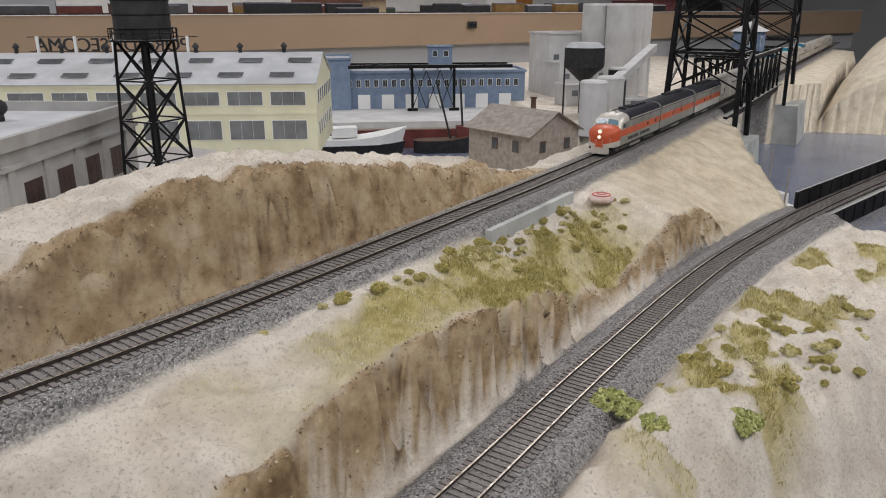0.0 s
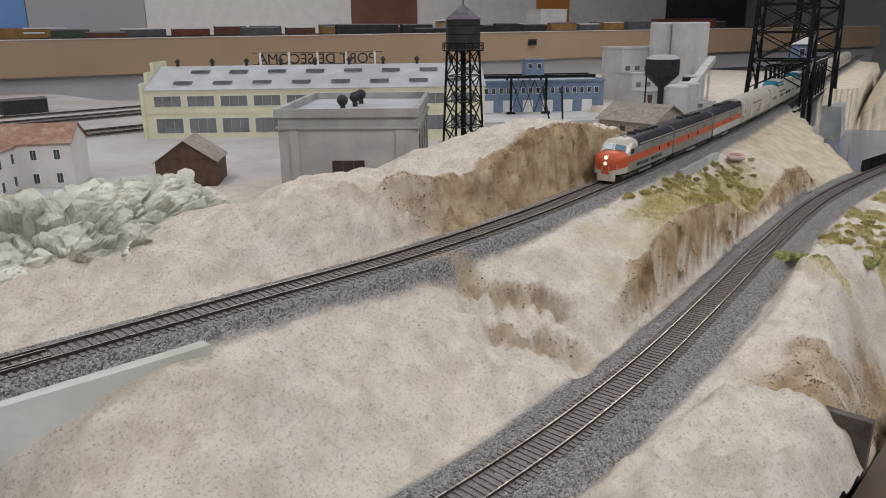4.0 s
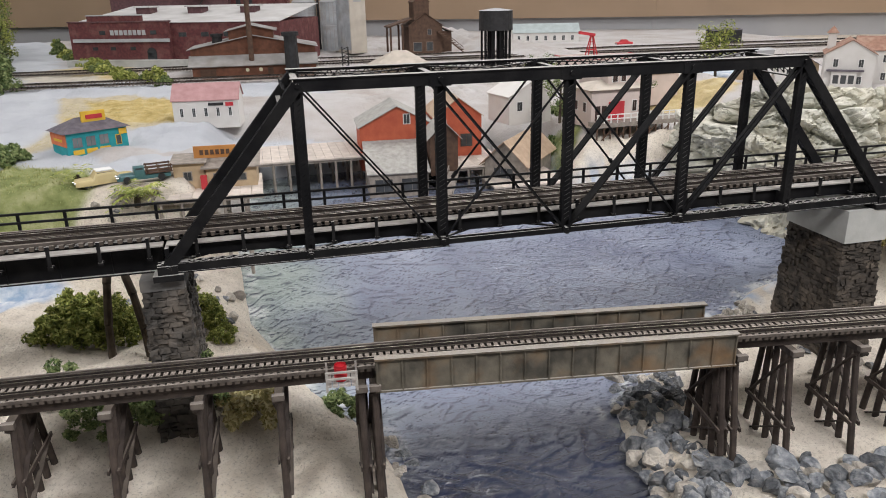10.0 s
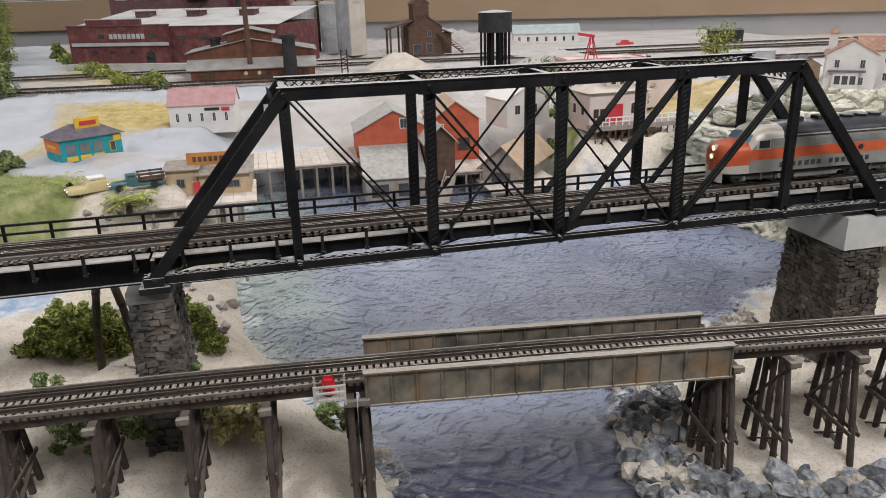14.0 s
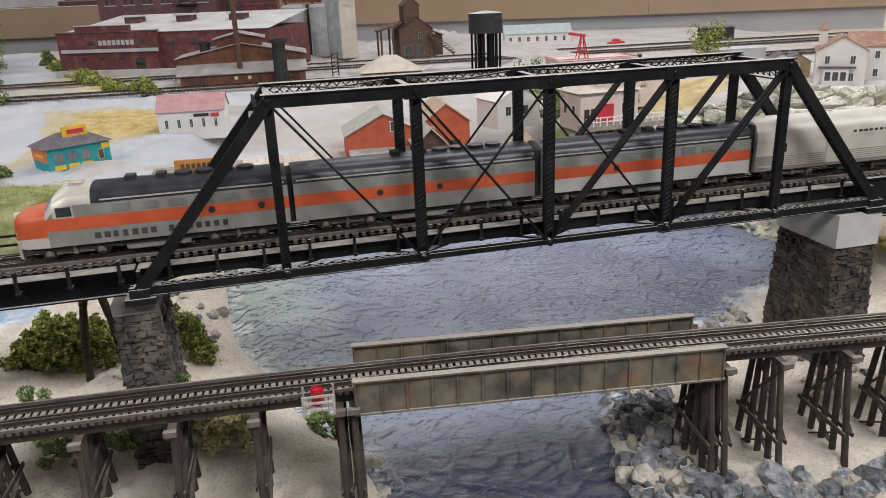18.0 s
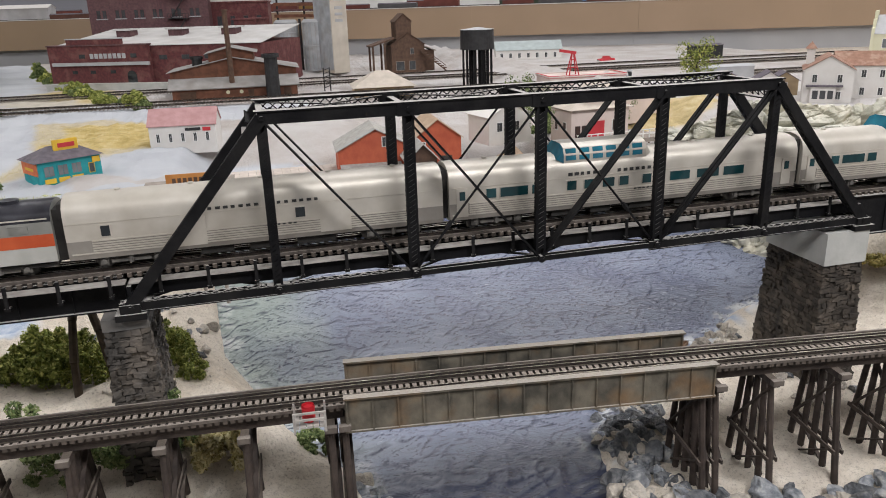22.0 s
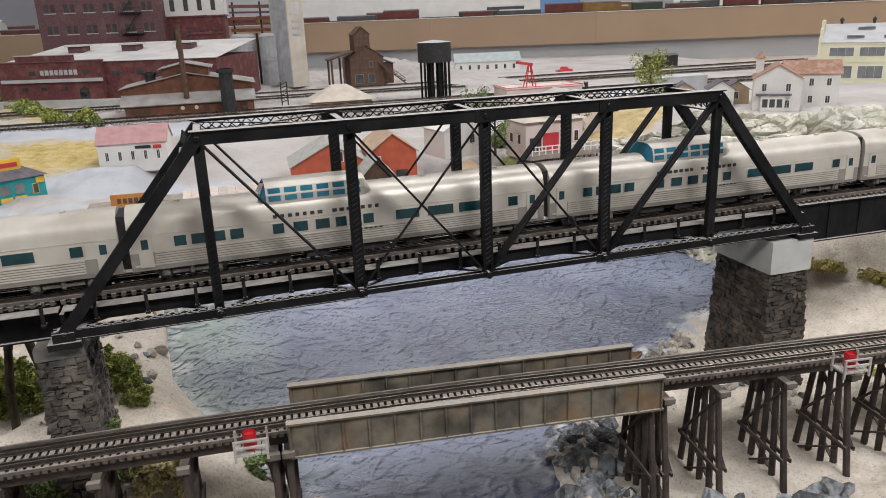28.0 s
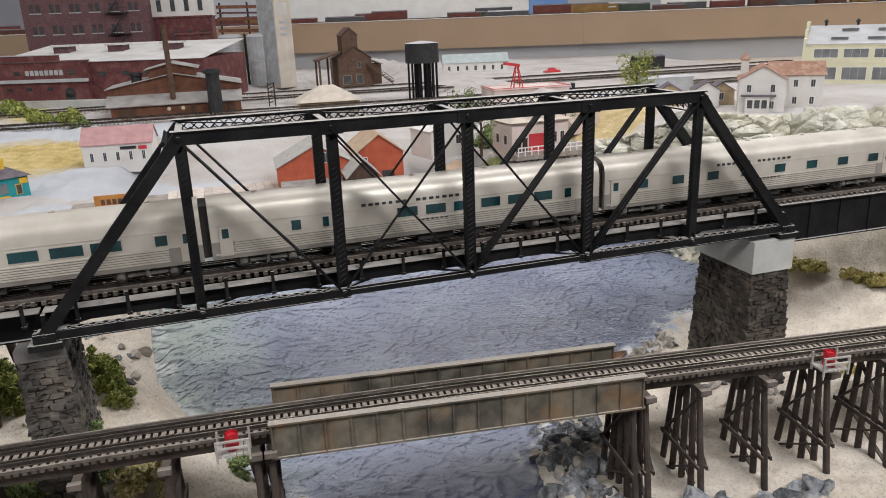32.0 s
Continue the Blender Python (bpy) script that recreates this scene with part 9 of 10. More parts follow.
# ---- dry grass ----
def blades(name, label, count, lo, hi, x0, x1, y0, y1, channel, material, seed, floor=0.45, lean=0.5):
    rnd = np.random.RandomState(seed)
    x, y = rnd.uniform(x0, x1, count), rnd.uniform(y0, y1, count)
    z = ground_height(x, y)
    a, b = ground_masks(x, y, z)
    keep = np.concatenate([a, b], -1)[:, channel] * (0.55 + 0.9 * vnoise(x, y, 0.012)) > floor
    x, y, z = x[keep], y[keep], z[keep]
    n = len(x)
    h, ang = rnd.uniform(lo, hi, n), rnd.uniform(0, math.tau, n)
    tx, ty = rnd.normal(size=n) * lean * h, rnd.normal(size=n) * lean * h
    w = h * 0.16
    dx, dy = np.cos(ang) * w, np.sin(ang) * w
    v = np.stack([np.stack([x - dx, y - dy, z - 0.001], -1), np.stack([x + dx, y + dy, z - 0.001], -1), np.stack([x + tx, y + ty, z + h], -1)], 1)
    me = bpy.data.meshes.new(name)
    me.from_pydata(v.reshape(-1, 3).tolist(), [], np.arange(3 * n).reshape(-1, 3).tolist())
    me.materials.append(material)
    return tagged(new(name, me), label, "grass", kind="stuff")


blades("grass", "short dry yellow grass between the tracks", 110000, 0.0009, 0.0022, 1.25, 1.95, -0.13, 0.04, 1, STRAW, 3, 0.45)
blades("grass", "dry yellow grass in front of the lower track", 40000, 0.001, 0.003, 1.4, 2.06, -0.25, -0.12, 1, STRAW, 4, 0.4)
blades("grass", "matted olive turf on the hill between the tracks", 70000, 0.0014, 0.003, 1.52, 1.84, -0.08, 0.03, 1, TURF, 13, 0.8)
blades("grass", "matted olive turf on the bluff by the harbour", 60000, 0.0014, 0.0032, 1.5, 2.0, -0.25, -0.14, 1, TURF, 14, 0.8)
blades("grass", "dry grass on the river bank", 12000, 0.002, 0.005, -0.34, 0.02, 0.03, 0.3, 1, STRAW, 5, 0.3)
blades("grass", "yellow field grass beside the snack stand", 50000, 0.0006, 0.0014, -0.36, 0.02, 0.3, 0.95, 5, STRAW, 6, 0.45)
blades("grass", "green lawn grass", 40000, 0.0015, 0.003, -0.38, 0.62, 0.26, 0.62, 6, FRESH, 7, 0.5)


def stones(name, label, count, lo, hi, x0, x1, y0, y1, keep, material, seed):
    """Loose grit lying on the ground, too small to count."""
    rnd = np.random.RandomState(seed)
    x, y = rnd.uniform(x0, x1, count), rnd.uniform(y0, y1, count)
    z = ground_height(x, y)
    k = keep(x, y, z, rnd.rand(count))
    x, y, z = x[k], y[k], z[k]
    n = len(x)
    s = rnd.uniform(lo, hi, n)[:, None, None]
    base = np.array(((1, 0, -0.5), (-0.5, 0.87, -0.5), (-0.5, -0.87, -0.5), (0.1, 0.1, 0.7)))[None] * np.ones((n, 1, 1))
    base = base + rnd.normal(size=(n, 4, 3)) * 0.3
    a = rnd.uniform(0, math.tau, n)
    c, w = np.cos(a)[:, None], np.sin(a)[:, None]
    base = np.stack([base[..., 0] * c - base[..., 1] * w, base[..., 0] * w + base[..., 1] * c, base[..., 2]], -1)
    v = np.stack([x, y, z], -1)[:, None] + base * s * 0.5
    f = np.arange(n)[:, None, None] * 4 + np.array(((0, 2, 1), (0, 1, 3), (1, 2, 3), (2, 0, 3)))[None]
    me = bpy.data.meshes.new(name)
    me.from_pydata(v.reshape(-1, 3).tolist(), [], f.reshape(-1, 3).tolist())
    me.materials.append(material)
    return tagged(new(name, me), label, "gravel", kind="stuff")


def on_sand(x, y, z, r):
    a, b = ground_masks(x, y, z)
    clear = (np.abs(y - MAIN(x)) > 0.03) & (np.abs(y - LOWER(x)) > 0.04)
    return clear & (r < 0.12 + 0.3 * vnoise(x, y, 0.05)) & (a[:, 0] < 0.4) & (z > WZ + 0.002)


def on_soil(x, y, z, r):
    a, b = ground_masks(x, y, z)
    return (a[:, 0] > 0.4) & (r < 0.85)


def on_bed(x, y, z, r):
    a, b = ground_masks(x, y, z)
    return (a[:, 2] > 0.5) & (x > 0.86)


GRIT = leafy("sand_grit", [(0.0, (0.42, 0.37, 0.31)), (0.4, (0.55, 0.49, 0.42)), (0.8, (0.68, 0.62, 0.55)), (1.0, (0.48, 0.41, 0.33))], 0.9)
SOILGRIT = leafy("soil_grit", [(0.0, (0.15, 0.1, 0.06)), (0.4, (0.28, 0.2, 0.125)), (0.8, (0.4, 0.3, 0.195)), (1.0, (0.5, 0.41, 0.29))], 0.9)
CHIPS = leafy("ballast_chip", [(0.0, (0.11, 0.1, 0.1)), (0.4, (0.28, 0.265, 0.255)), (0.8, (0.43, 0.41, 0.395)), (1.0, (0.58, 0.55, 0.52))], 0.9)
stones("gravel", "pale sand grit scattered on the hills", 60000, 0.0008, 0.0022, 0.8, 2.1, -0.29, 0.26, on_sand, GRIT, 3)
stones("gravel", "pale grit on the river bank", 16000, 0.001, 0.0028, -0.25, 0.8, -0.25, 0.2, on_sand, GRIT, 5)
stones("gravel", "brown soil crumbs on the cut banks", 90000, 0.0008, 0.0023, 1.05, 1.95, -0.29, 0.16, on_soil, SOILGRIT, 7)
stones("ballast", "grey crushed stone ballast along the tracks", 170000, 0.0007, 0.0014, 0.86, 2.1, -0.22, 0.16, on_bed, CHIPS, 9)

# turf clumps on the hill and by the harbour
rnd = random.Random(11)
spots = []
for cx, cy, sx, sy, n in ((1.62, -0.02, 0.03, 0.03, 10), (1.7, -0.005, 0.05, 0.022, 12), (1.76, -0.012, 0.03, 0.015, 7), (1.6, -0.05, 0.012, 0.015, 6), (1.58, 0.0, 0.05, 0.008, 8), (1.62, -0.162, 0.035, 0.012, 12), (1.63, -0.205, 0.03, 0.02, 12), (1.72, -0.19, 0.025, 0.012, 9), (1.68, -0.225, 0.03, 0.012, 9), (1.78, -0.22, 0.03, 0.014, 9), (1.4, -0.012, 0.05, 0.008, 3)):
    for k in range(int(n * 1.6)):
        spots.append((rnd.gauss(cx, sx * 0.7), rnd.gauss(cy, sy * 0.7)))
for k in range(34):
    x = rnd.uniform(1.4, 1.75)
    spots.append((x, float(MAIN(x)) - rnd.uniform(0.034, 0.046)))
for x, y in spots:
    if y > float(MAIN(x)) - 0.03 or abs(y - float(LOWER(x))) < 0.042:
        continue
    w = rnd.uniform(0.004, 0.0095)
    bush(x, y, w, w * 0.17, TURF if rnd.random() < 0.6 else STRAW, "low olive turf clump on the hillside", size=0.0022)
for x, y, w in ((1.545, -0.148, 0.025), (1.53, -0.168, 0.02), (1.52, -0.185, 0.016), (1.57, -0.215, 0.022)):
    bush(x, y, w, w * 0.2, FRESH, "fresh green grass tuft on the bluff", size=0.003)

# ---- painted tide pool at the layout's edge ----
POOL = mat("tide_pool", (0.12, 0.42, 0.52), (0.7, 0.75, 0.78), 0.25, scale=55, bump=0.5, bump_scale=90, dist=0.003)
tp = thing("tide_pool", None, "blue and white painted tide pool below the bluff", "water")
bm = bmesh.new()
prism(bm, [(1.5, FRONT + 0.001), (1.86, FRONT + 0.001), (1.76, -0.278), (1.7, -0.266), (1.65, -0.258), (1.6, -0.252), (1.56, -0.25), (1.525, -0.265)], 0.0, 0.0165)
part("water_surface", bm, POOL, tp)

# ---- rowing boat at the trestle ----
rb = thing("rowing_boat", pose(0.426, 0.09, float(water_level(0.09)), 0, 0, 14), "small brown wooden rowing boat on the river", "boat")
bm = bmesh.new()
sec = []
for x, w, k in ((-0.022, 0.004, 0.004), (-0.012, 0.009, 0.0), (0.006, 0.009, 0.0), (0.024, 0.0008, 0.004)):
    sec.append([bm.verts.new((x, -w, 0.008)), bm.verts.new((x, -w * 0.6, k)), bm.verts.new((x, w * 0.6, k)), bm.verts.new((x, w, 0.008)), bm.verts.new((x, w * 0.8, 0.008)), bm.verts.new((x, w * 0.5, k + 0.0015)), bm.verts.new((x, -w * 0.5, k + 0.0015)), bm.verts.new((x, -w * 0.8, 0.008))])
for a, b in zip(sec, sec[1:]):
    for j in range(8):
        bm.faces.new((a[j], a[(j + 1) % 8], b[(j + 1) % 8], b[j]))
bm.faces.new(sec[0][::-1])
bm.faces.new(sec[-1])
bmesh.ops.recalc_face_normals(bm, faces=bm.faces[:])
part("hull", bm, mat("boat_wood", (0.22, 0.13, 0.08), (0.12, 0.07, 0.04), 0.7, scale=120), rb)
for x in (-0.01, 0.004):
    bm = bmesh.new()
    box(bm, x - 0.002, x + 0.002, -0.0075, 0.0075, 0.005, 0.006)
    part("thwart", bm, BARK, rb)

# ---- the train ----
SILVER = mat("silver_paint", (0.6, 0.565, 0.505), (0.5, 0.465, 0.405), 0.42, 0.3, scale=60, bump=0.05, dirt=(0.3, 0.26, 0.21), dirt_scale=25, dirt_amount=0.35)
# darker copy of the silver: shade between the flutes put into the colour
GROOVESHADE = mat("silver_groove_shade", (0.3, 0.28, 0.25), (0.22, 0.2, 0.18), 0.5, 0.2, scale=60, bump=0.05)
LOCOGREY = mat("loco_silver", (0.3, 0.3, 0.28), (0.22, 0.22, 0.2), 0.5, 0.25, scale=60, bump=0.05, dirt=(0.16, 0.14, 0.11), dirt_scale=40, dirt_amount=0.4)
ORANGE = mat("loco_orange", (0.52, 0.1, 0.035), (0.42, 0.07, 0.024), 0.45, scale=80, bump=0.05)
ROOFDK = mat("loco_roof", (0.045, 0.045, 0.055), (0.02, 0.02, 0.025), 0.35, 0.3, scale=80, bump=0.05)
TRUCK = mat("truck_grey", (0.2, 0.19, 0.17), (0.09, 0.085, 0.08), 0.7, 0.2, scale=120)
UNDER = mat("underframe_black", (0.03, 0.028, 0.026), (0.015, 0.014, 0.013), 0.75, scale=120)
TEAL = mat("teal_glass", (0.014, 0.062, 0.07), (0.006, 0.026, 0.03), 0.1, scale=60, bump=0.0, spec=0.6)
DOMEBLUE = mat("dome_glass", (0.03, 0.21, 0.3), (0.02, 0.12, 0.18), 0.08, scale=60, bump=0.0, spec=0.6)
DARKGLASS = mat("dark_glass", (0.03, 0.035, 0.04), (0.015, 0.018, 0.02), 0.08, scale=60, bump=0.0, spec=0.6)
# pale blue base colour stands for the reflection on the dark windshield
REFLECTGLASS = mat("windshield_reflection", (0.2, 0.3, 0.36), (0.12, 0.2, 0.25), 0.08, scale=40, bump=0.0, spec=0.7)
LETTER = mat("letter_dark", (0.05, 0.05, 0.05), (0.03, 0.03, 0.03), 0.6)
PALE = mat("loco_pale", (0.5, 0.5, 0.47), (0.4, 0.4, 0.37), 0.5, 0.2, scale=70, bump=0.05)
LAMP = bpy.data.materials.new("headlamp")
LAMP.use_nodes = True
LAMP.node_tree.nodes["Principled BSDF"].inputs["Emission Color"].default_value = (1.0, 0.75, 0.4, 1)
LAMP.node_tree.nodes["Principled BSDF"].inputs["Emission Strength"].default_value = 1.6

# cross-section: half width factor and height over the rail, from the sill up to the ridge
LOCO = [(1, 0.0095), (1, 0.0192), (1, 0.0268), (1, 0.0342), (0.95, 0.0382), (0.78, 0.0414), (0.42, 0.0433), (0.0, 0.0438)]
COACH = [(0.97, 0.0085), (1, 0.011), (1, 0.02), (1, 0.031), (0.985, 0.036), (0.9, 0.0405), (0.68, 0.044), (0.35, 0.0458), (0.0, 0.0463)]


def wheel_mesh():
    bm = bmesh.new()
    for s in (-1, 1):
        tube(bm, (0, s * 0.0072, 0), (0, s * 0.0094, 0), 0.0052, seg=14)
        tube(bm, (0, s * 0.0068, 0), (0, s * 0.0072, 0), 0.0058, seg=14)
    tube(bm, (0, -0.0072, 0), (0, 0.0072, 0), 0.0012, seg=6)
    me = bpy.data.meshes.new("wheelset")
    bm.to_mesh(me)
    bm.free()
    me.materials.append(TRUCK)
    return me


WHEELS = wheel_mesh()


def bogie(car, x, axles, gauge, colour):
    bm = bmesh.new()
    half = gauge * (axles - 1) / 2
    for s in (-1, 1):
        y = s * 0.0125
        beam(bm, (-half - 0.006, y, 0.0085), (half + 0.006, y, 0.0085), 0.0016, 0.0022)
        beam(bm, (-half + 0.004, y, 0.0052), (half - 0.004, y, 0.0052), 0.0018, 0.0022)
        for k in range(axles):
            cx = -half + k * gauge
            box(bm, cx - 0.0024, cx + 0.0024, y - 0.0014, y + 0.0014, 0.0032, 0.0092)
            tube(bm, (cx, y + s * 0.0012, 0.0055), (cx, y + s * 0.0026, 0.0055), 0.0017, seg=8)
        for k in range(axles - 1):
            cx = -half + (k + 0.5) * gauge
            tube(bm, (cx, y + s * 0.001, 0.0036), (cx, y + s * 0.001, 0.009), 0.0015, seg=6)
    box(bm, -half, half, -0.011, 0.011, 0.0075, 0.0092)
    bg = part("bogie", bm, colour, car)
    bg.matrix_basis = pose(x, 0, 0)
    for k in range(axles):
        w = new("wheelset", WHEELS)
        w.parent = bg
        w.matrix_basis = pose(-half + k * gauge, 0, 0.0052)


def bars(car, x0, x1, z, h, y, material, n, seed, tilt=0.0):
    """Writing that stays plain bars."""
    rnd = random.Random(seed)
    for s in (-1, 1):
        bm = bmesh.new()
        w = (x1 - x0) / n
        for k in range(n):
            if k % 8 == 7:
                continue
            box(bm, x0 + k * w + w * 0.18, x0 + k * w + w * rnd.uniform(0.65, 0.85), s * y - 0.0003, s * y + 0.0003, z, z + h)
        part("lettering", bm, material, car)


def loco(cab, pale=False):
    ln, w = 0.162, 0.0168
    car = thing("diesel_locomotive", None, "silver and orange streamlined diesel locomotive " + ("with a rounded cab nose" if cab else "booster unit without a cab"), "locomotive", "train")
    if cab:
        nose = [(0.0, 0.0045, 0.0215), (0.0007, 0.0085, 0.0255), (0.0026, 0.0120, 0.0284), (0.006, 0.0146, 0.0304), (0.0115, 0.0162, 0.0316), (0.0205, w, 0.0324)]
        shield = [(0.0205, w, 0.0324), (0.0248, w, 0.0388)]
        part("nose", shell(LOCO, nose, 1, 7), ORANGE, car, "orange rounded nose", smooth=True)
        part("nose_skirt", shell(LOCO, nose, 0, 1), SILVER, car, "silver lower nose", smooth=True)
        part("nose_tip", end_cap(LOCO, 0.0, 0.0045, 0.0215, False), ORANGE, car)
        bm = bmesh.new()
        box(bm, 0.0004, 0.003, -0.0105, 0.0105, 0.0022, 0.0116)
        for v in bm.verts:
            if v.co.x < 0.001:
                v.co.y *= 0.72
        part("pilot", bm, SILVER, car)
        part("cab_roof", shell(LOCO, [(0.0248, w, 0.0388), (0.029, w, 0.042), (0.035, w, 0.0438), (0.047, w, 0.0438)], 3, 7), SILVER, car, "pale silver cab roof", smooth=True)
        part("windshield_frame", shell(LOCO, shield, 2, 7), SILVER, car, smooth=False)
        for s in (-1, 1):
            bm = bmesh.new()
            pts = [(0.0209, 0.001), (0.0209, 0.0128), (0.0243, 0.0116), (0.0243, 0.001)]
            zs = [0.0334, 0.0322, 0.037, 0.0382]
            a = [bm.verts.new((x - 0.0006, s * y, z)) for (x, y), z in zip(pts, zs)]
            b = [bm.verts.new((x + 0.0012, s * y, z - 0.0006)) for (x, y), z in zip(pts, zs)]
            bm.faces.new(a if s < 0 else a[::-1])
            for k in range(4):
                f = (a[k], b[k], b[(k + 1) % 4], a[(k + 1) % 4])
                bm.faces.new(f if s < 0 else f[::-1])
            part("windshield", bm, REFLECTGLASS, car, "dark windshield pane with a pale reflection in its colour")
            bm = bmesh.new()
            box(bm, 0.027, 0.0355, s * (w + 0.0001) - 0.0003, s * (w + 0.0001) + 0.0003, 0.0278, 0.0334)
            part("side_window", bm, DARKGLASS, car)
        for z, r in ((0.0268, 0.0019), (0.0208, 0.0017)):
            bm = bmesh.new()
            x0 = 0.0016 if z > 0.025 else 0.0003
            tube(bm, (x0 + 0.003, 0, z), (x0 - 0.0012, 0, z), r * 1.3, seg=14)
            hl = part("headlight", bm, SILVER, car, "lit round headlight")
            bm = bmesh.new()
            tube(bm, (x0 - 0.0012, 0, z), (x0 - 0.0015, 0, z), r, seg=14)
            part("lens", bm, LAMP, hl)
        # nose wings in silver
        for s in (-1, 1):
            for z, t in ((0.0182, 0.0007), (0.0158, 0.0007), (0.0135, 0.0007)):
                bm = bmesh.new()
                beam(bm, (0.0002, s * 0.003, z - 0.001), (0.0032, s * 0.0125, z + 0.0008), 0.0012, t)
                part("nose_stripe", bm, SILVER, car)
        sec_low = [(0.0205, w, 0.0438), (ln, w, 0.0438)]
    else:
        sec_low = [(0.0, w, 0.0438), (ln, w, 0.0438)]
        part("front_end", end_cap(LOCO, 0.0, w, 0.0438, False), LOCOGREY, car)
    part("rear_end", end_cap(LOCO, ln, w, 0.0438, True), LOCOGREY, car)
    part("side_panel", shell(LOCO, sec_low, 0, 1), PALE if pale else LOCOGREY, car, "silver lower body side")
    st = [(x, ww + 0.00015, h) for x, ww, h in sec_low]
    part("stripe", shell(LOCO, st, 1, 2), ORANGE, car, "orange side stripe")
    part("upper_side", shell(LOCO, sec_low if not cab else [(0.0365, w, 0.0438), (ln, w, 0.0438)], 2, 3), LOCOGREY, car, "grey upper body side with grilles")
    if cab:
        part("cab_side", shell(LOCO, [(0.0205, w, 0.0324), (0.0248, w, 0.0388), (0.029, w, 0.042), (0.0365, w, 0.0438)], 2, 3), SILVER, car)
    part("roof", shell(LOCO, [(0.047 if cab else 0.0, w, 0.0438), (ln, w, 0.0438)], 3, 7), ROOFDK, car, "dark roof", smooth=True)
    for s in (-1, 1):
        bm = bmesh.new()
        box(bm, 0.052 if cab else 0.002, ln - 0.002, s * w * 0.985 - 0.0003, s * w * 0.985 + 0.0003, 0.0356, 0.0364)
        part("roof_line", bm, SILVER, car)
        for x in ((0.115, 0.145) if cab else (0.055, 0.095)):
            bm = bmesh.new()
            tube(bm, (x, s * (w - 0.0002), 0.0231), (x, s * (w + 0.0005), 0.0231), 0.0021, seg=14)
            ph = part("porthole", bm, DARK, car)
            bm = bmesh.new()
            tube(bm, (x, s * (w + 0.0003), 0.0231), (x, s * (w + 0.00062), 0.0231), 0.0014, seg=12)
            part("pane", bm, DARKGLASS, ph)
        for k in range(6):
            bm = bmesh.new()
            x = 0.058 + k * 0.016
            box(bm, x, x + 0.011, s * (w + 0.0001) - 0.0003, s * (w + 0.0001) + 0.0003, 0.0282, 0.033)
            for j in range(5):
                box(bm, x + 0.0005, x + 0.0105, s * (w + 0.0001) - 0.0003, s * (w + 0.0001) + 0.0007, 0.0285 + j * 0.0009, 0.0289 + j * 0.0009)
            part("grille", bm, LOCOGREY, car)
    for k in range(4):
        bm = bmesh.new()
        x = 0.1 + k * 0.0125
        tube(bm, (x, 0, 0.0425), (x, 0, 0.0455), 0.0054, seg=16)
        part("fan", bm, ROOFDK, car)
    for k in range(2):
        bm = bmesh.new()
        box(bm, 0.066 + k * 0.018, 0.072 + k * 0.018, -0.004, 0.004, 0.043, 0.0462)
        part("exhaust", bm, UNDER, car)
    if cab:
        for s in (-1, 1):
            bm = bmesh.new()
            tube(bm, (0.034, s * 0.004, 0.0449), (0.042, s * 0.004, 0.0449), 0.0008, 0.0011, seg=8)
            part("horn", bm, SILVER, car)
    bm = bmesh.new()
    box(bm, 0.008, ln - 0.001, -0.0145, 0.0145, 0.0062, 0.0082)
    part("underframe", bm, UNDER, car)
    bm = bmesh.new()
    box(bm, 0.062, 0.1, -0.0138, 0.0138, 0.0028, 0.0074)
    bmesh.ops.bevel(bm, geom=bm.edges[:], offset=0.001, segments=2)
    part("fuel_tank", bm, LOCOGREY, car)
    bm = bmesh.new()
    box(bm, ln, ln + 0.0052, -0.0125, 0.0125, 0.0085, 0.04)
    part("diaphragm", bm, UNDER, car)
    for x in (0.033, 0.129):
        bogie(car, x, 2, 0.0295, TRUCK)
    if cab:
        bars(car, 0.045, 0.125, 0.0126, 0.0036, w + 0.0001, LETTER, 15, 2)
    return car, ln


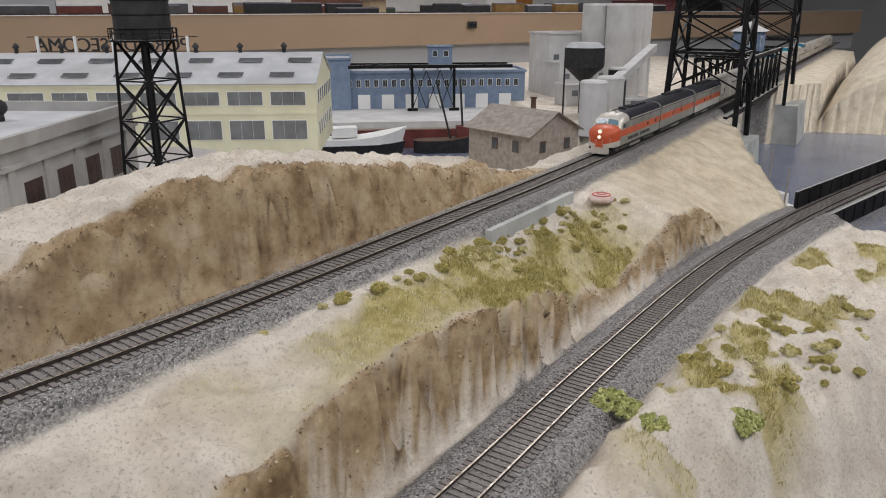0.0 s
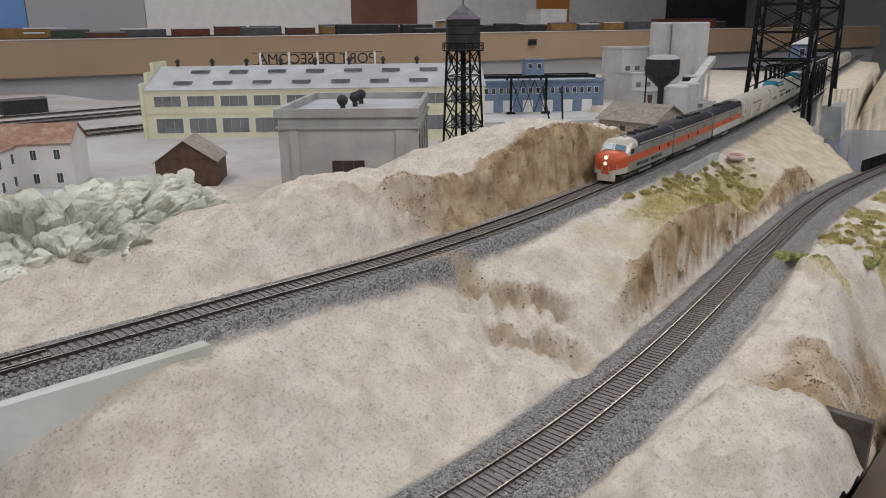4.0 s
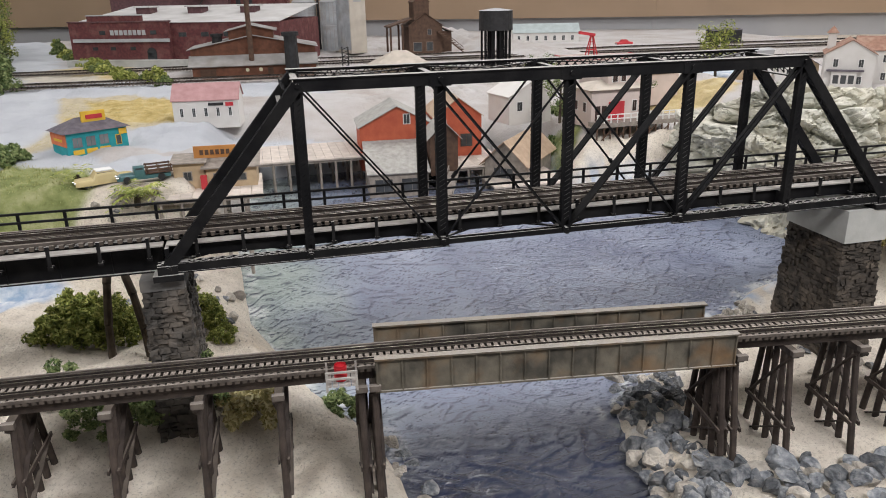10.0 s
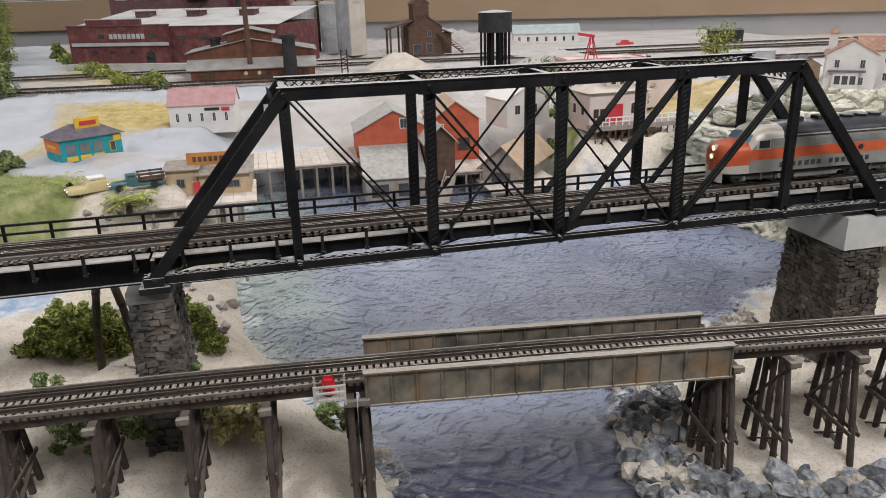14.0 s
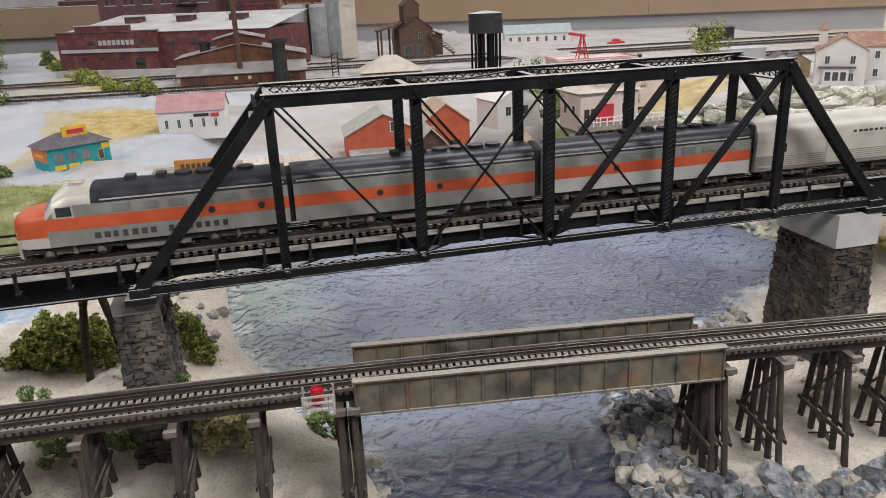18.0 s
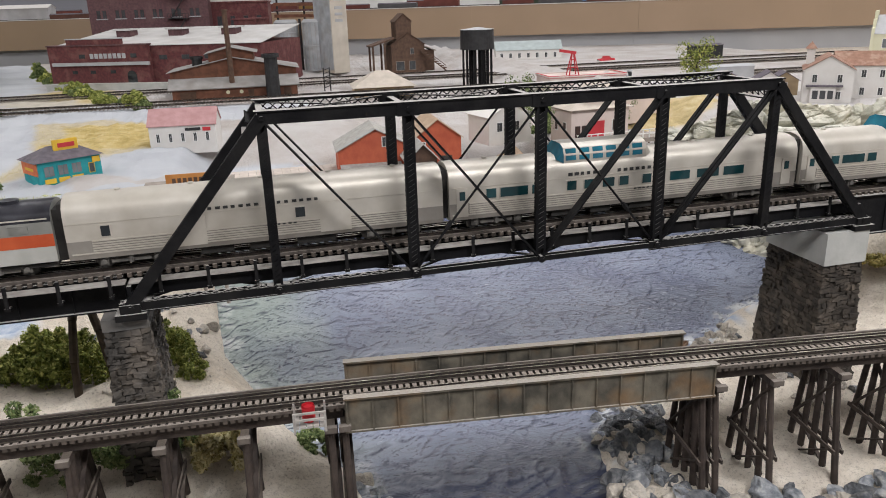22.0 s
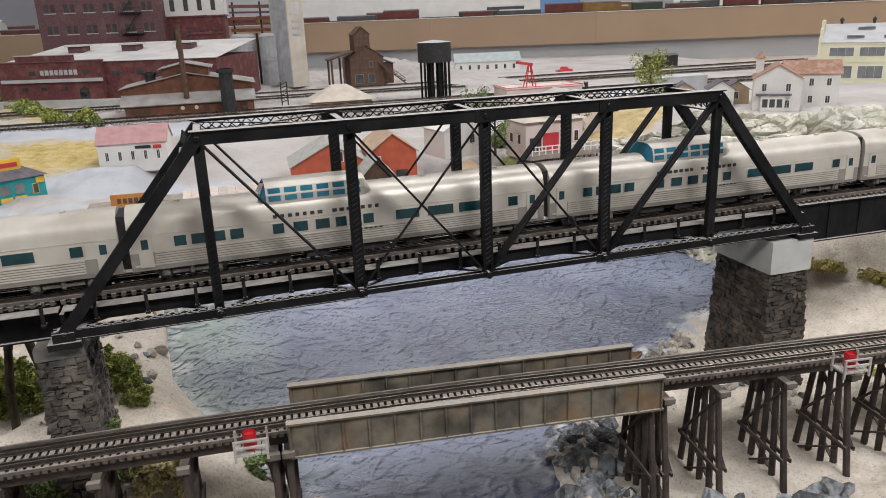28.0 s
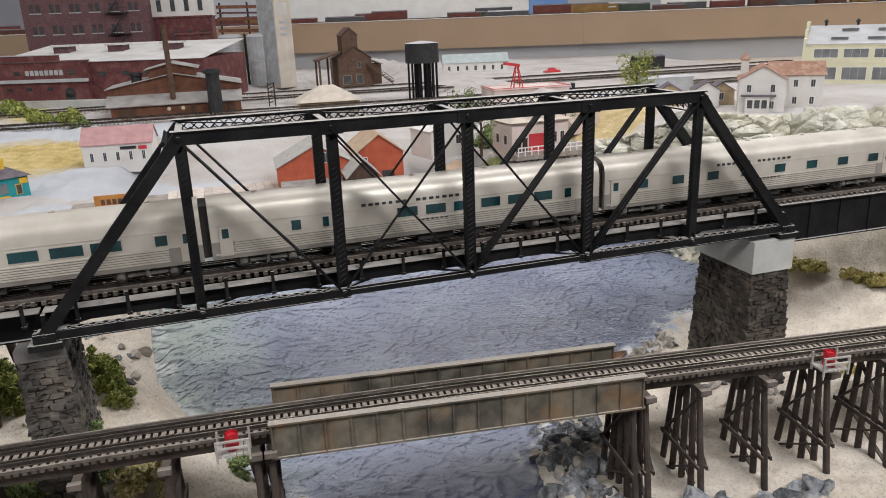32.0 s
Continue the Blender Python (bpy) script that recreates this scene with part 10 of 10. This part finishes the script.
def coach(kind, seed):
    rnd = random.Random(seed)
    ln = {"baggage": 0.232}.get(kind, 0.272)
    w = 0.0165
    words = {"baggage": "silver streamlined baggage car with fluted sides", "dome": "silver fluted passenger car with a glazed dome", "sleeper": "silver fluted sleeping car with small square windows", "diner": "silver fluted dining car with wide windows"}[kind]
    car = thing("passenger_car", None, words, "railway car", "train")
    secs = [(0.0, w, 0.0463), (ln, w, 0.0463)]
    part("body", shell(COACH, secs, 2, 3), SILVER, car, "silver body side")
    # the skin between the flutes carries their shade as colour
    part("lower_body", shell(COACH, secs, 0, 2), GROOVESHADE, car, "silver lower body side with groove shade in its colour")
    part("roof", shell(COACH, secs, 3, 8), SILVER, car, "pale silver rounded roof", smooth=True)
    for x, fl in ((0.0, False), (ln, True)):
        part("end_wall", end_cap(COACH, x, w, 0.0463, fl), SILVER, car)
        bm = bmesh.new()
        s = -1 if not fl else 1
        box(bm, min(x, x + s * 0.0026), max(x, x + s * 0.0026), -0.0125, 0.0125, 0.01, 0.043)
        part("diaphragm", bm, UNDER, car, "dark end diaphragm")
    for s in (-1, 1):
        for k in range(6):
            bm = bmesh.new()
            z = 0.0116 + k * 0.00152
            box(bm, 0.014 if k else 0.002, ln - 0.02, s * (w + 0.0001) - 0.0003, s * (w + 0.0001) + 0.0005, z, z + 0.0009)
            part("flute", bm, SILVER, car)
        bm = bmesh.new()
        box(bm, 0.0, ln, s * (w + 0.00005) - 0.0002, s * (w + 0.00005) + 0.0002, 0.0306, 0.0311)
        part("belt_rail", bm, SILVER, car)
        # doors
        for x in ((0.005, ln - 0.013) if kind != "baggage" else (0.06, 0.15)):
            dw = 0.008 if kind != "baggage" else 0.02
            bm = bmesh.new()
            box(bm, x, x + dw, s * (w + 0.0001) - 0.00045, s * (w + 0.0001) + 0.00045, 0.0108, 0.0302)
            door = part("door", bm, SILVER, car)
            if kind != "baggage":
                bm = bmesh.new()
                box(bm, x + 0.002, x + 0.006, s * (w + 0.0004) - 0.0003, s * (w + 0.0004) + 0.0003, 0.0222, 0.0282)
                part("window", bm, TEAL, door)
    if kind == "dome":
        wins = [(0.026, 0.033), (0.036, 0.056), (0.059, 0.067), (0.085, 0.092), (0.098, 0.107), (0.112, 0.121), (0.125, 0.132), (0.143, 0.15), (0.165, 0.181), (0.187, 0.205), (0.209, 0.226), (0.245, 0.252)]
    elif kind == "sleeper":
        wins = [(0.026 + k * 0.031, 0.026 + k * 0.031 + 0.01) for k in range(8)]
    elif kind == "diner":
        wins = [(0.05, 0.056), (0.07, 0.074)] + [(0.12 + k * 0.02, 0.134 + k * 0.02) for k in range(6)] + [(0.244, 0.249)]
    else:
        wins = [(0.135, 0.141), (0.02, 0.025)]
    for a, b in wins:
        for s in (-1, 1):
            bm = bmesh.new()
            box(bm, a - 0.0006, b + 0.0006, s * (w + 0.00005) - 0.0003, s * (w + 0.00005) + 0.0003, 0.0216, 0.0292)
            fr = part("window_frame", bm, SILVER, car)
            bm = bmesh.new()
            box(bm, a, b, s * (w + 0.0002) - 0.0003, s * (w + 0.0002) + 0.0003, 0.0222, 0.0286)
            part("window", bm, TEAL if kind != "baggage" else DARKGLASS, fr, "teal tinted window")
    if kind == "dome":
        x0, x1, dw = 0.078, 0.15, 0.0148
        DP = [(1, 0.041), (0.985, 0.0465), (0.87, 0.0513), (0.5, 0.0536), (0.0, 0.0541)]
        dome = part("dome", shell(DP, [(x0 + 0.005, dw, 0.0541), (x1 - 0.004, dw, 0.0541)], 0, 4), SILVER, car, "raised dome with blue panes", smooth=False)
        for xe, xi, fl in ((x0, x0 + 0.005, -1), (x1, x1 - 0.004, 1)):
            bm = bmesh.new()
            a = [bm.verts.new((xi, y * dw * f, z)) for f, z, y in ((1, 0.041, -1), (0.985, 0.0465, -1), (0.87, 0.0513, -1), (0.5, 0.0536, -1), (0.5, 0.0536, 1), (0.87, 0.0513, 1), (0.985, 0.0465, 1), (1, 0.041, 1))]
            b = [bm.verts.new((xe, y * dw * 0.9, 0.0435)) for y in (-1, 1)]
            bm.faces.new((a[0], a[1], b[0]))
            bm.faces.new((a[1], a[2], b[0]))
            bm.faces.new((a[2], a[3], b[0]))
            bm.faces.new((a[3], a[4], b[1], b[0]))
            bm.faces.new((a[4], a[5], b[1]))
            bm.faces.new((a[5], a[6], b[1]))
            bm.faces.new((a[6], a[7], b[1]))
            bmesh.ops.recalc_face_normals(bm, faces=bm.faces[:])
            part("end_glazing", bm, DOMEBLUE if fl < 0 else SILVER, dome)
        n = 6
        for k in range(n):
            a = x0 + 0.0065 + k * (x1 - x0 - 0.011) / n
            b = a + (x1 - x0 - 0.011) / n - 0.0026
            for s in (-1, 1):
                bm = bmesh.new()
                q = [(a, dw * 0.998, 0.0428), (b, dw * 0.998, 0.0428), (b, dw * 0.988, 0.0461), (a, dw * 0.988, 0.0461)]
                vs = [bm.verts.new((x, s * (y + 0.0003), z)) for x, y, z in q]
                vs2 = [bm.verts.new((x, s * (y - 0.0006), z)) for x, y, z in q]
                bm.faces.new(vs if s < 0 else vs[::-1])
                for j in range(4):
                    bm.faces.new((vs[j], vs[(j + 1) % 4], vs2[(j + 1) % 4], vs2[j]))
                bmesh.ops.recalc_face_normals(bm, faces=bm.faces[:])
                part("pane", bm, DOMEBLUE, dome)
                bm = bmesh.new()
                q = [(a, 0.0146 * 0.965, 0.0475), (b, 0.0146 * 0.965, 0.0475), (b, dw * 0.9, 0.0505), (a, dw * 0.9, 0.0505)]
                vs = [bm.verts.new((x, s * (y + 0.0004), z + 0.0003)) for x, y, z in q]
                vs2 = [bm.verts.new((x, s * (y - 0.0004), z - 0.0005)) for x, y, z in q]
                bm.faces.new(vs if s < 0 else vs[::-1])
                for j in range(4):
                    bm.faces.new((vs[j], vs[(j + 1) % 4], vs2[(j + 1) % 4], vs2[j]))
                bmesh.ops.recalc_face_normals(bm, faces=bm.faces[:])
                part("pane", bm, DOMEBLUE, dome)
        bars(car, 0.085, 0.16, 0.0322, 0.0022, w + 0.00005, LETTER, 16, seed)
    else:
        bars(car, ln * 0.35, ln * 0.35 + 0.07, 0.0322, 0.0017, w + 0.00005, LETTER, 15, seed)
    bars(car, ln * 0.5, ln * 0.5 + 0.02, 0.0185, 0.0009, w + 0.0005, LETTER, 6, seed + 1)
    for k in range(5):
        bm = bmesh.new()
        x = 0.03 + k * (ln - 0.06) / 4
        tube(bm, (x, 0, 0.0458), (x, 0, 0.0472), 0.0018, seg=8)
        part("roof_vent", bm, SILVER, car)
    bm = bmesh.new()
    box(bm, 0.004, ln - 0.004, -0.0135, 0.0135, 0.0068, 0.009)
    part("underframe", bm, UNDER, car)
    for a, b in ((0.075, 0.095), (0.105, 0.12), (0.135, 0.16), (0.172, 0.184)):
        if b < ln - 0.06:
            bm = bmesh.new()
            box(bm, a, b, -0.0135, 0.0135, 0.0035, 0.0075)
            part("equipment_box", bm, UNDER, car)
    for x in (0.034, ln - 0.034):
        bogie(car, x, 2, 0.031, TRUCK)
    return car, ln


CONSIST = []
back = 0.0
for k, (made, pitch) in enumerate(((loco(True), 0.1655), (loco(False), 0.168), (loco(False, True), 0.168), (coach("baggage", 1), 0.2365), (coach("dome", 2), 0.277), (coach("dome", 3), 0.277), (coach("dome", 4), 0.277), (coach("dome", 5), 0.277), (coach("diner", 6), 0.277), (coach("sleeper", 7), 0.277), (coach("sleeper", 8), 0.277))):
    CONSIST.append((made[0], back, made[1]))
    back += pitch
NOSE = spline([(0, 1.905), (1, 1.781), (2.5, 1.62), (5, 1.358), (9, 0.932), (13, 0.509), (14, 0.399), (16.5, 0.103), (18, -0.068), (19, -0.184), (21, -0.417), (23, -0.65), (25.5, -0.944), (28, -1.2515), (30, -1.4985), (32, -1.748)])


def motions():
    """The train runs along the upper track, car by car."""
    for car, behind, ln in CONSIST:
        rows = []
        for t in range(0, 33):
            a = float(NOSE(t)) + behind
            p, q = a + ln * 0.2, a + ln * 0.8
            yp, yq = float(MAIN(p)), float(MAIN(q))
            h = math.atan2(yq - yp, q - p)
            rows.append((t, pose(a, yp - (p - a) * math.tan(h), MZ, 0, 0, math.degrees(h))))
        walk(car, rows)


motions()
